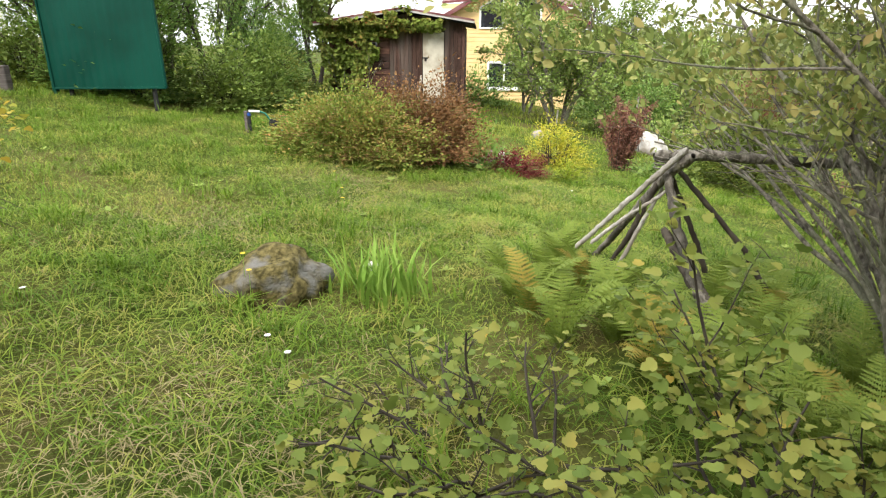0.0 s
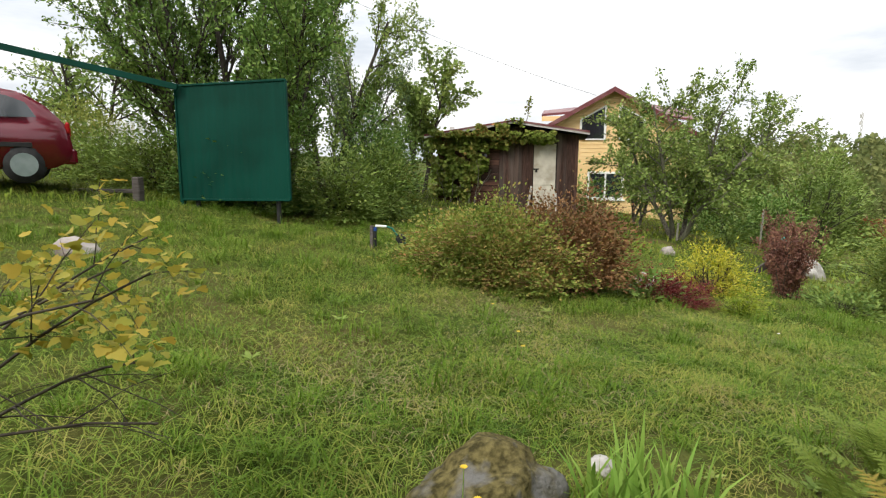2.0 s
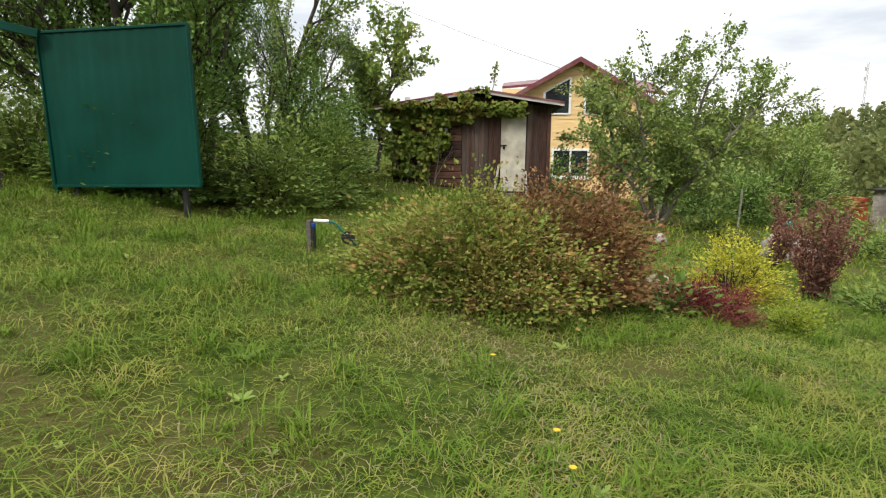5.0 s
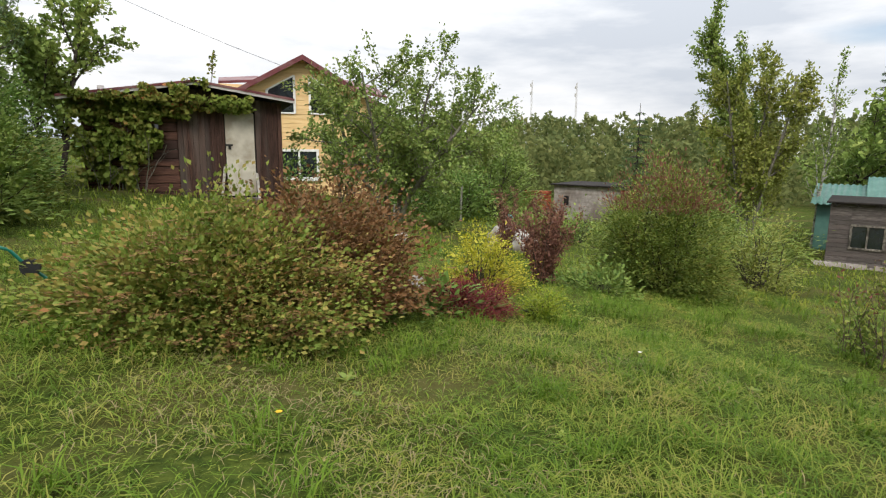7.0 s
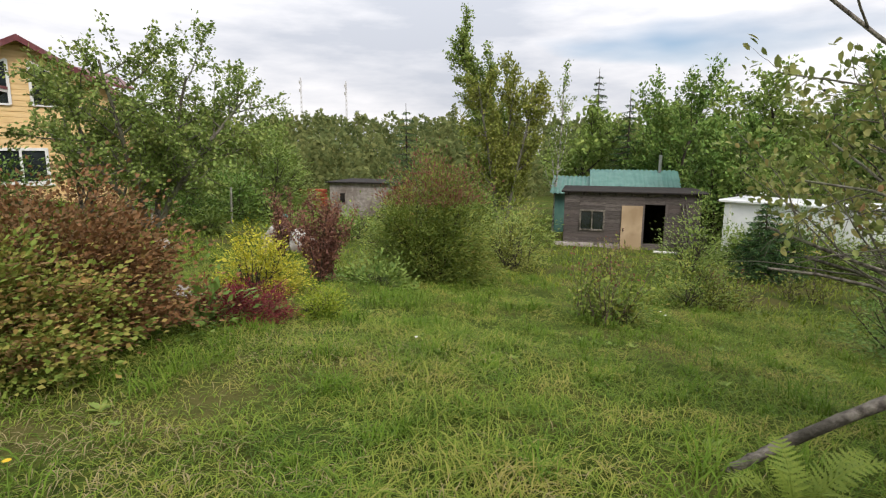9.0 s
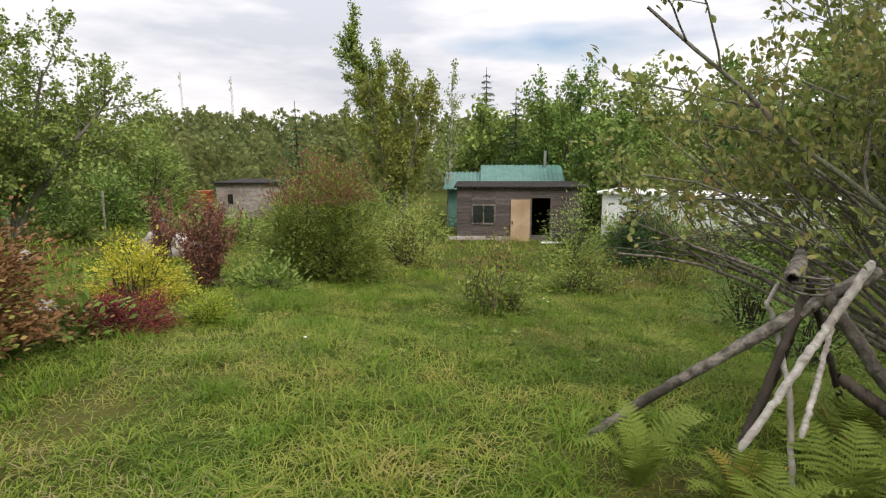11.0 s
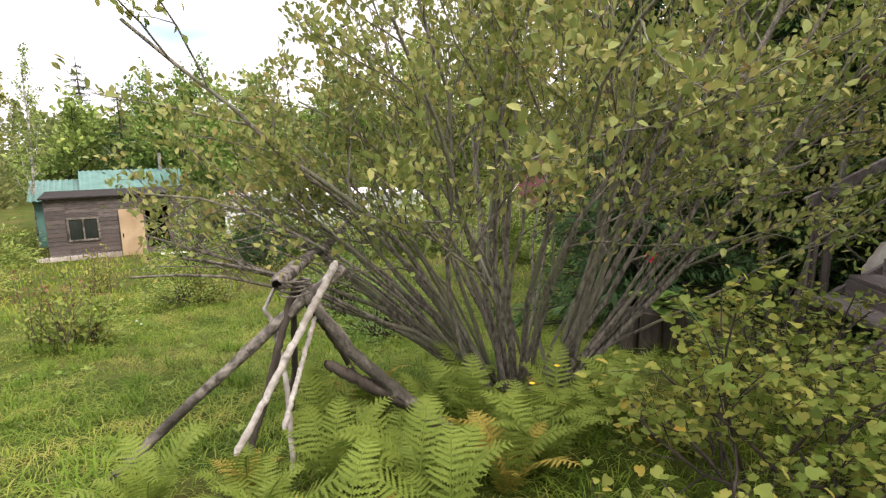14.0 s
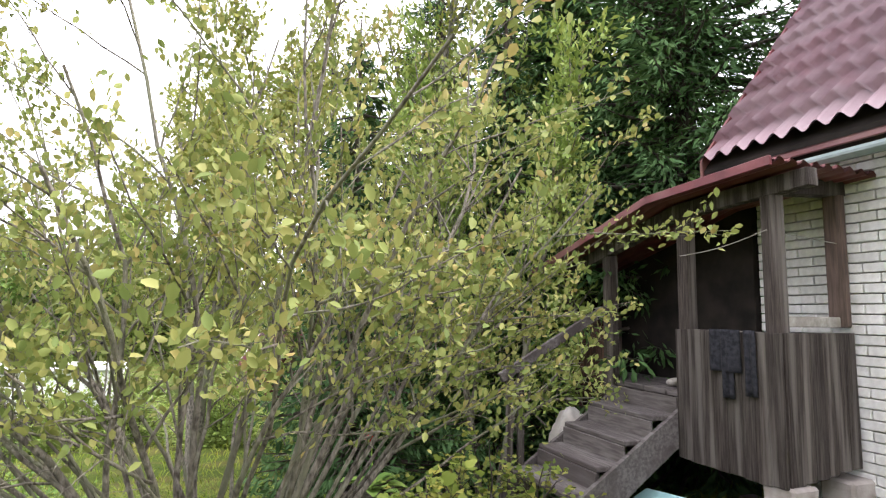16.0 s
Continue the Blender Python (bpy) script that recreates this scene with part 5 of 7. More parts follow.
def build_standpipe():
    x, y = -0.08, 5.85
    z = float(ground_z(x, y))
    T = thing("standpipe", pose(x, y, z), "short garden standpipe with blue valve and green hose", "standpipe")
    part("post", boxed(-0.07, -0.02, -0.15, -0.02, 0.04, 0.34, 0.006), M_GREYPLANK, T)
    bm = bmesh.new()
    bmesh.ops.create_cone(bm, cap_ends=True, segments=12, radius1=0.022, radius2=0.022, depth=0.3, matrix=Matrix.Translation((0.01, 0, 0.18)))
    part("riser", bm, M_BLACK, T)
    part("valve", boxed(-0.012, -0.03, 0.26, 0.035, 0.03, 0.32, 0.012), M_BLUE, T)
    part("spout", bar(bmesh.new(), (0.01, 0, 0.34), (0.19, 0, 0.335), 0.035, 0.035, 0.01), M_WHITE, T)
    pts = np.array([(0.19, 0, 0.335), (0.27, 0, 0.31), (0.33, 0.02, 0.22), (0.38, 0.03, 0.16), (0.5, 0.05, 0.04), (0.62, 0.05, -0.06)])
    v, f = tubes([(pts, np.full(6, 0.014))], 8)
    place("hose", from_arrays("hose", v, f, M_HOSE), T)
    bm = bmesh.new()
    bmesh.ops.create_cone(bm, cap_ends=True, segments=18, radius1=0.07, radius2=0.07, depth=0.06, matrix=pose(0.4, 0.0, 0.16, 90, 0, 0))
    part("reel", bm, M_BLACK, T)
    S = thing("hose_nozzle", on_ground(7.5, 11.35, 0, 0.5), "teal plastic spray nozzle on a stick", "nozzle")
    part("stick", bar(bmesh.new(), (0.0, 0, -0.5), (-0.1, 0, 0.25), 0.02, 0.02), M_DEADWOOD, S)
    bm = bmesh.new()
    bmesh.ops.create_uvsphere(bm, u_segments=14, v_segments=8, radius=0.09, matrix=Matrix.LocRotScale((-0.1, 0, 0.27), None, (1, 0.8, 0.6)))
    part("nozzle", bm, M_TEAL, S, smooth=True)
    S = thing("plank", on_ground(7.1, 11.0, 30, 0.25), "old plank leaning on the boulder", "plank")
    part("board", bar(bmesh.new(), (-0.6, 0, -0.2), (0.45, 0, 0.28), 0.05, 0.14), M_STEP, S)
    for x, y, h in ((9.1, 18.3, 1.2), (5.9, 15.2, 0.5)):
        S = thing("stake", on_ground(x, y), "thin pale garden stake", "stake")
        part("stick", bar(bmesh.new(), (0, 0, -0.1), (0.03, 0, h), 0.05, 0.05), M_PALEWOOD, S)


def build_stump():
    S = thing("tree_stump", on_ground(7.95, -2.3), "split old tree stump", "stump")
    rng = np.random.default_rng(12)
    for k in range(9):
        a = 2 * math.pi * k / 9
        r = 0.3
        part("stave", bar(bmesh.new(), (r * math.cos(a), r * math.sin(a), -0.1), (0.9 * r * math.cos(a), 0.9 * r * math.sin(a), 0.5 + 0.06 * rng.random()), 0.2, 0.12, 0.02), M_BARKDARK, S)
    part("core", boxed(-0.2, -0.2, -0.1, 0.2, 0.2, 0.48, 0.05), M_BARKDARK, S)
    B = thing("planter", on_ground(8.0, -3.0, 10), "low rotten timber planter box", "planter")
    for z in (0.08, 0.22):
        for x0, y0, x1, y1 in ((-0.5, -0.35, 0.5, -0.3), (-0.5, 0.3, 0.5, 0.35), (-0.5, -0.3, -0.45, 0.3), (0.45, -0.3, 0.5, 0.3)):
            part("board", boxed(x0, y0, z - 0.08, x1, y1, z + 0.045, 0.012), M_STEP, B)
    part("soil", boxed(-0.45, -0.3, 0.0, 0.45, 0.3, 0.22), M_BARKDARK, B)
    H = thing("hosta", on_ground(7.9, -2.3, 0, 0.5), "broad-leaved green plant on the stump", "plant")
    p = rng.normal(0, 0.03, (26, 3))
    a = rng.uniform(0, 2 * np.pi, 26)
    v, f = leaf_arrays(p + np.stack([np.cos(a), np.sin(a), np.full(26, 0.6)], -1) * 0.1, np.stack([np.cos(a), np.sin(a), rng.uniform(-0.1, 0.5, 26)], -1), rng.uniform(0.16, 0.26, 26), rng, 0.6, 0.9)
    place("foliage", from_arrays("hosta_leaves", v, f, M_LEAFDARK), H)
    v, f = tubes([(np.array([(0, 0, -0.05), (0.01, 0, 0.2), (0.02, 0.02, 0.55)]), np.array([0.012, 0.008, 0.005]))], 5)
    place("flower_stalk", from_arrays("stalk", v, f, M_IRIS), H)
    p = np.array([(0.02, 0.02, 0.52)] * 16) + rng.normal(0, 0.015, (16, 3))
    v, f = leaf_arrays(p, rng.normal(0, 1, (16, 3)), 0.07, rng, 0.8, 0.0)
    place("flower", from_arrays("flower", v, f, M_REDFLOWER), H, "bright red bloom")


def build_edge():
    """Fence, post and cable at the drive's edge."""
    F1 = thing("fence", on_ground(-9.2, 11.0, 40), "white painted picket fence by the drive", "fence")
    for k in range(16):
        part("picket", boxed(0.17 * k - 1.6, -0.012, -0.1, 0.17 * k - 1.5, 0.012, 1.15 + 0.02 * (k % 3), 0.004), M_WHITE, F1)
    for z in (0.3, 0.9):
        part("rail", boxed(-1.65, 0.013, z, 1.15, 0.05, z + 0.07), M_WHITE, F1)
    S = thing("post", on_ground(-4.45, 6.35), "short weathered wooden post by the gate", "post")
    part("post", boxed(-0.07, -0.07, -0.2, 0.07, 0.07, 0.42, 0.015), M_GREYPLANK, S)
    S = thing("plank", on_ground(-5.3, 6.5, 10), "grey plank lying by the drive", "plank")
    part("board", boxed(-0.7, -0.08, 0.02, 0.7, 0.08, 0.09, 0.01), M_GREYPLANK, S)
    C = thing("overhead_cable", pose(0, 0, 0), "thin overhead cable above the shed", "cable")
    t = np.linspace(0, 1, 14)
    pts = np.stack([-14 + 30 * t, 27 + 3 * t, 13.5 - 10.5 * t - 3.2 * np.sin(np.pi * t) * 0.35], -1)
    v, f = tubes([(pts, np.full(14, 0.009))], 5)
    place("cable", from_arrays("cable", v, f, M_BLACK), C)


# ---- plants ----
def bush(x, y, rx, ry, h, n, size, mat, label, category="bush", seed=0, wide=0.5, name="bush", stem=0.5, rough=0.25, top_mat=None, spiky=0.0, rz=0, group="", flat=0.62, lobes=2.3, clump=26, tips=(0.78, 0.6), tip_label="reddish young shoots"):
    """A rounded shrub: radiating stems and leaves thick near an uneven outer shell."""
    rng = np.random.default_rng(seed + 100)
    T = thing(name, on_ground(x, y, rz), label, category, group)
    stems = []
    for k in range(22):
        a, e = rng.uniform(0, 2 * np.pi), rng.uniform(0.15, 1.0)
        stems.append(((rng.normal(0, rx * 0.12), rng.normal(0, ry * 0.12), -0.05), (math.cos(a) * rx * (1.1 - e), math.sin(a) * ry * (1.1 - e), h * (0.35 + 0.65 * e)), 0.85 * h * (0.55 + 0.45 * e) + 0.35 * rx * (1 - e), 0.012 * stem * (1 + h)))
    rows = grow(rng, stems, 1, [4], 0.45, 35, 0.1, 0.1)
    v, f = tubes([r[:2] for r in rows], 4)
    place("branchwork", from_arrays("branchwork", v, f, M_BARKDARK), T)
    m = max(30, n // clump)
    d = rng.normal(0, 1, (m, 3))
    d[:, 2] = np.abs(d[:, 2]) - 0.15
    d /= np.linalg.norm(d, axis=1, keepdims=True)
    ph = rng.uniform(0, 6, 6)
    wob = 1 + rough * (np.sin(lobes * 2 * d[:, 0] + ph[0]) * np.cos(lobes * 1.7 * d[:, 1] + ph[1]) * 0.6 + np.sin(lobes * 4.1 * d[:, 2] + ph[2] + lobes * 3 * d[:, 0]) * 0.35)
    r = (1.02 - rng.gamma(1.5, 0.07, m)).clip(0.3, 1.05) * wob + spiky * (rng.random(m) ** 5) * d[:, 2].clip(0.2, 1)
    c = d * r[:, None] * np.array([rx, ry, h])
    k = rng.integers(0, m, n)
    q = rng.normal(0, 1, (n, 3)) * np.array([1, 1, 0.75])
    q = q * 0.75 + d[k] * rng.normal(0, 1.2, (n, 1))
    p = c[k] + q * size * (clump ** 0.45) * 0.36
    inner = rng.random(n) < 0.16
    p[inner] *= rng.uniform(0.45, 0.82, (inner.sum(), 1))
    p[:, 2] = np.maximum(p[:, 2], 0.02) + 0.02 * h
    way = d[k] * 0.6 + q * 0.35 + rng.normal(0, 0.35, (n, 3)) + np.array([0, 0, 0.1])
    way[:, 2] *= 0.55
    s = size * rng.uniform(0.65, 1.35, n) * np.where(inner, 1.7, 1.0)
    if top_mat:
        k = (p[:, 2] > h * tips[0]) & (rng.random(n) < tips[1])
        if spiky:
            v, f = leaf_arrays(p[k] + np.array([0, 0, 0.04]), way[k] + np.array([0, 0, 1.0]), s[k] * 1.1, rng, wide * 0.8, 0.2)
        else:
            # flat heads: small discs of many florets just above the leaves
            hub = np.repeat(c[rng.integers(0, m, 520)] * np.array([1.03, 1.03, 1.05]) + rng.normal(0, 0.06, (520, 3)), 22, axis=0)
            ang, out = rng.uniform(0, 2 * np.pi, len(hub)), rng.uniform(0, 1, len(hub)) ** 0.5 * np.repeat(rng.uniform(0.035, 0.085, 520), 22)
            ray = np.stack([np.cos(ang), np.sin(ang), np.full(len(hub), 0.2)], -1)
            hub = hub + ray * out[:, None] + np.array([0, 0, 0.03]) - np.array([0, 0, 4.0]) * (out ** 2)[:, None]
            hub[:, 2] = np.maximum(hub[:, 2], 0.1)
            v, f = leaf_arrays(hub, ray, rng.uniform(0.02, 0.036, len(hub)), rng, 0.9, 0.8, 4)
            k[:] = False
        place("tip_growth", from_arrays("tip_growth", v, f, top_mat), T, tip_label)
        p, way, s = p[~k], way[~k], s[~k]
    v, f = leaf_arrays(p, way, s, rng, wide, flat, 4)
    place("foliage", from_arrays("foliage", v, f, mat), T)
    return T


def tree(x, y, h, spread, label, mat, bark, seed, leaf=0.09, per_m=26, trunk=0.1, kids=(9, 7, 4), ratio=0.5, angle=50, lift=0.3, stems=1, first=0.3, wide=0.6, category="tree", name="tree", dz=0.0, group="", droop=0.0, shape=4):
    """A tapered trunk, limbs in three orders, and leaves along the outer twigs."""
    rng = np.random.default_rng(seed + 500)
    T = thing(name, on_ground(x, y, 0, dz), label, category, group)
    st = []
    for k in range(stems):
        a = 2 * np.pi * k / max(1, stems) + rng.random()
        o = 0.0 if stems == 1 else 0.35
        st.append(((o * 0.3 * math.cos(a), o * 0.3 * math.sin(a), -0.15), (o * math.cos(a) + rng.normal(0, 0.04), o * math.sin(a) + rng.normal(0, 0.04), 1), h * rng.uniform(0.85, 1.0), trunk))
    rows = grow(rng, st, 2, list(kids), ratio, angle, 0.09, lift, 8, first)
    for r in rows:
        k = 2 * spread / max(h, 0.1)
        r[0][:, :2] *= k
        r[0][:, 2] -= droop * np.hypot(r[0][:, 0], r[0][:, 1]) ** 1.5
    v, f = tubes([r[:2] for r in rows if r[2] == 0], 9)
    me = from_arrays("trunk", v, f, bark)
    me.polygons.foreach_set("use_smooth", [True] * len(me.polygons))
    place("trunk", me, T)
    v, f = tubes([r[:2] for r in rows if r[2] > 0], 4)
    place("branchwork", from_arrays("branchwork", v, f, bark), T)
    p, d = leaf_points(rng, rows, 1, per_m, 0.2, leaf * 0.7)
    v, f = leaf_arrays(p, d, leaf * rng.uniform(0.7, 1.35, len(p)), rng, wide, 0.4, shape)
    place("crown", from_arrays("crown", v, f, mat), T)
    return T


def spruce(x, y, h, r, label, seed, mat, low=0.05, layers=22, dense=1.0, dz=0.0, name="spruce"):
    """A conifer: whorls of drooping boughs carrying flat sprays of needles."""
    rng = np.random.default_rng(seed + 900)
    T = thing(name, on_ground(x, y, 0, dz), label, "tree")
    v, f = tubes([(np.array([(0, 0, -0.2), (0.02, 0, h * 0.5), (0, 0.02, h)]), np.array([h * 0.018, h * 0.01, 0.01]))], 8)
    place("trunk", from_arrays("trunk", v, f, M_BARKDARK), T)
    rows, P, D = [], [], []
    for k in range(layers):
        z = h * (low + (0.98 - low) * k / layers)
        R = r * (1 - k / layers) ** 0.85 + 0.05
        for b in range(max(5, int(9 * dense * (1 - 0.4 * k / layers)))):
            a, L = rng.uniform(0, 2 * np.pi), R * rng.uniform(0.7, 1.12)
            t = np.linspace(0, 1, 5)
            pts = np.stack([np.cos(a) * L * t, np.sin(a) * L * t, z + rng.normal(0, 0.04 * h / layers) - 0.28 * L * t + 0.18 * L * t ** 3], -1)
            rows.append((pts, np.linspace(0.012 * h / 3, 0.003, 5)))
            m = max(6, int(46 * dense * L))
            q = rng.random(m) ** 0.8
            i = np.minimum((q * 4).astype(int), 3)
            pp = pts[i] + (pts[i + 1] - pts[i]) * (q * 4 - i)[:, None]
            s = rng.normal(0, 1, m)
            pp = pp + np.stack([-np.sin(a) * s, np.cos(a) * s, rng.normal(-0.7, 0.7, m)], -1) * (0.17 * L * (1.1 - q))[:, None]
            dd = np.stack([np.cos(a) * 0.7 - np.sin(a) * s * 0.7, np.sin(a) * 0.7 + np.cos(a) * s * 0.7, rng.normal(-0.5, 0.5, m)], -1)
            P.append(pp)
            D.append(dd)
    v, f = tubes(rows, 4)
    place("branchwork", from_arrays("branchwork", v, f, M_BARKDARK), T)
    P, D = np.concatenate(P), np.concatenate(D)
    v, f = leaf_arrays(P, D, (0.08 + 0.024 * r) * rng.uniform(0.6, 1.5, len(P)), rng, 0.24, 0.35, 4)
    place("needle_cover", from_arrays("needle_cover", v, f, mat), T)
    return T


def build_forest():
    """The wooded skyline as one mass of many small clumps on trunks."""
    rng = np.random.default_rng(33)
    V, F3, tr, off = [], [], [], 0
    for k in range(560):
        az = radians(rng.uniform(-5, 112))
        d = rng.uniform(62, 150)
        x, y = 1.7 + d * math.sin(az), 0.5 + d * math.cos(az)
        g = -2.6
        conifer = rng.random() < 0.35
        low = k % 4 == 0
        d = rng.uniform(50, 64) if low else d
        x, y = 1.7 + d * math.sin(az), 0.5 + d * math.cos(az)
        top = 2.3 + d * math.tan(radians(rng.normal(0.5, 0.5) if low else rng.normal(2.6, 0.45)))
        h = max(top - g, 3.0 if low else 6)
        r = h * rng.uniform(0.18, 0.38) * (1.6 if low else 1.0) * (0.6 if conifer else 1.0)
        n = 290
        t = rng.random(n)
        rr = r * ((1 - t) ** 0.9 if conifer else (1 - t ** 1.6) ** 0.8) * rng.uniform(0.45, 1.0, n) ** 0.4
        a = rng.uniform(0, 2 * np.pi, n)
        p = np.stack([x + rr * np.cos(a), y + rr * np.sin(a), g + h * (0.02 + 0.98 * t)], -1)
        w = np.stack([0.7 * np.cos(a), 0.7 * np.sin(a), rng.normal(-0.2 if conifer else 0.5, 0.5, n)], -1)
        v, f = leaf_arrays(p, w, rng.uniform(0.4, 0.95, n) * (d / 100) ** 0.5, rng, 0.7, 0.3, 4)
        V.append(v)
        F3.append(f + off)
        off += len(v)
        if k % 4 == 1:
            tr.append((np.array([(x, y, g - 1), (x, y, g + h * 0.85)]), np.array([0.16, 0.05])))
    tagged(new("forest", from_arrays("forest", np.concatenate(V), np.concatenate(F3), M_FOREST)), "mixed birch and spruce forest on the skyline", "forest", kind="stuff")
    v, f = tubes(tr, 5)
    tagged(new("forest_trunks", from_arrays("forest_trunks", v, f, M_BIRCHBARK)), "pale trunks within the far forest", "forest", kind="stuff")


def build_serviceberry():
    rng = np.random.default_rng(44)
    bx, by = 5.94, -0.73
    T = thing("serviceberry_shrub", on_ground(bx, by), "large many-stemmed shrub with yellow-green leaves and dark berries", "shrub")
    rows = []
    for n, a0, a1, e0, e1, L0, L1, lift, wig in ((20, 76, 108, 46, 60, 2.1, 2.8, -0.62, 0.075), (13, 0, 360, 70, 87, 3.0, 4.4, -0.05, 0.1), (7, 80, 125, 62, 78, 2.3, 3.3, -0.1, 0.1), (12, 252, 300, 44, 66, 2.6, 3.7, -0.05, 0.06), (3, 130, 185, 66, 76, 2.2, 2.9, -0.1, 0.1), (5, -40, 60, 45, 66, 2.2, 3.1, -0.1, 0.1)):
        st = []
        for k in range(n):
            a, e = radians(rng.uniform(a0, a1)), radians(rng.uniform(e0, e1))
            st.append(((0.12 * math.cos(a) + rng.normal(0, 0.07), 0.12 * math.sin(a) + rng.normal(0, 0.07), -0.1), (math.cos(a) * math.cos(e), math.sin(a) * math.cos(e), math.sin(e)), rng.uniform(L0, L1), rng.uniform(0.012, 0.025)))
        rows += grow(rng, st, 2, [8, 4], 0.38, 42, wig, lift, 10, 0.36)
    rows = [r for r in rows if r[2] == 0 or r[0][:, 2].min() > 0.95]
    for r in [r for r in rows if r[2] == 0]:
        v, f = tubes([r[:2]], 7)
        me = from_arrays("stem", v, f, M_BARK)
        me.polygons.foreach_set("use_smooth", [True] * len(me.polygons))
        place("stem", me, T)
    v, f = tubes([r[:2] for r in rows if r[2] > 0], 5)
    place("twig_mass", from_arrays("twig_mass", v, f, M_BARK), T)
    p, d = leaf_points(rng, rows, 1, 44, 0.3, 0.03)
    k = p[:, 2] > 1.1 + 0.4 * rng.random(len(p)) - 0.5 * (p[:, 1] < -0.8)
    p, d = p[k], d[k]
    v, f = leaf_arrays(p, d + np.array([0, 0, 0.5]), rng.uniform(0.034, 0.06, len(p)), rng, 0.56, 0.3)
    place("foliage", from_arrays("foliage", v, f, M_SERVICE), T)
    q = p[rng.choice(len(p), 160)]
    bm = bmesh.new()
    for c in q:
        bmesh.ops.create_icosphere(bm, subdivisions=1, radius=0.007, matrix=Matrix.Translation(Vector(c) + Vector((0, 0, -0.02))))
    tagged(part("berry_crop", bm, M_BERRY, T, "small dark ripe berries"), kind="stuff")


def build_currants():
    for i, (x, y, r, h, n, label) in enumerate(((4.55, -1.8, 1.0, 0.75, 2600, "currant bush with yellowing lobed leaves"), (5.95, -2.6, 0.85, 0.8, 1900, "currant bush turning yellow by the porch"), (3.75, -1.35, 0.7, 0.45, 900, "low sprawling currant with dark bare twigs"))):
        rng = np.random.default_rng(60 + i)
        T = thing("currant_bush", on_ground(x, y), label, "shrub", "currant bushes")
        st = []
        for k in range(20):
            a, e = rng.uniform(0, 2 * np.pi), radians(rng.uniform(22, 75))
            st.append(((rng.normal(0, 0.12), rng.normal(0, 0.12), -0.05), (math.cos(a) * math.cos(e), math.sin(a) * math.cos(e), math.sin(e) * h), rng.uniform(0.7, 1.1) * r * 1.05, 0.011))
        rows = grow(rng, st, 2, [5, 3], 0.45, 45, 0.12, 0.05, 7, 0.3)
        v, f = tubes([q[:2] for q in rows], 5)
        place("branchwork", from_arrays("branchwork", v, f, M_BARKDARK), T)
        p, d = leaf_points(rng, rows, 1, n / 60.0, 0.2, 0.04)
        p[:, 2] = np.maximum(p[:, 2], 0.04)
        v1, f1 = lobed_leaves(p, d, rng.uniform(0.03, 0.058, len(p)), rng)
        place("foliage", from_arrays("foliage", v1, f1, M_CURRANT), T)


def lobed_leaves(pos, way, size, rng):
    """Three-lobed flat leaves: a fan of triangles each."""
    n = len(pos)
    way = way.copy()
    way[:, 2] *= 0.4
    way /= np.linalg.norm(way, axis=1, keepdims=True) + 1e-9
    up = rng.normal(0, 0.45, (n, 3)) + np.array([0, 0, 1.0])
    side = np.cross(way, up)
    side /= np.linalg.norm(side, axis=1, keepdims=True)
    nor = np.cross(side, way)
    out = [(0.0, 0.0, 0.0), (0.12, 0.42, 0.05), (0.42, 0.5, 0.08), (0.52, 0.3, 0.05), (0.78, 0.3, 0.06), (1.0, 0.0, -0.08), (0.78, -0.3, 0.06), (0.52, -0.3, 0.05), (0.42, -0.5, 0.08), (0.12, -0.42, 0.05), (0.45, 0.0, 0.0)]
    s = size[:, None]
    v = np.stack([pos + s * (a * way + b * side + c * nor) for a, b, c in out], 1).reshape(-1, 3)
    k = np.arange(n)[:, None] * 11
    f = np.concatenate([k + np.array([[10, i, (i + 1) % 10]]) for i in range(10)])
    return v, f


def frond_mesh(L, mat, seed, pairs=18):
    """One arching fern frond: a midrib with tapering toothed side leaves."""
    rng = np.random.default_rng(seed)
    t = np.linspace(0, 1, 14)
    rib = np.stack([L * (0.55 * t ** 1.4), 0.08 * L * rng.normal() * t ** 2, L * (1.05 * t - 0.42 * t ** 2.8)], -1)
    v, f = tubes([(rib, np.linspace(0.006, 0.0015, 14))], 4)
    f3 = np.concatenate([f[:, [0, 1, 2]], f[:, [0, 2, 3]]])
    V, F3, off = [v], [f3], len(v)
    for k in range(pairs):
        u = 0.1 + 0.89 * k / pairs
        i = min(int(u * 13), 12)
        o = rib[i] + (rib[i + 1] - rib[i]) * (u * 13 - i)
        w = rib[i + 1] - rib[i]
        w /= np.linalg.norm(w)
        length = L * 0.165 * math.sin(math.pi * min(1, (u * 0.84 + 0.15))) ** 0.8 * rng.uniform(0.88, 1.1)
        for s in (-1, 1):
            pd = np.array([0, s, 0]) * 0.9 + w * 0.4 + np.array([0, 0, -0.12]) + rng.normal(0, 0.06, 3)
            pd /= np.linalg.norm(pd)
            for j in range(7):
                c = o + pd * length * (j + 0.35) / 7
                reach = 0.0135 * L / 0.6 * (1 - (j / 7.3) ** 2) * min(1, length / (0.1 * L))
                for e in (-1, 1):
                    V.append(np.array([c - pd * length * 0.1, c + pd * length * 0.1, c + w * e * reach + pd * length * 0.09]))
                    F3.append(np.array([[off, off + 1, off + 2]]))
                    off += 3
    return from_arrays("frond", np.concatenate(V), np.concatenate(F3), mat)


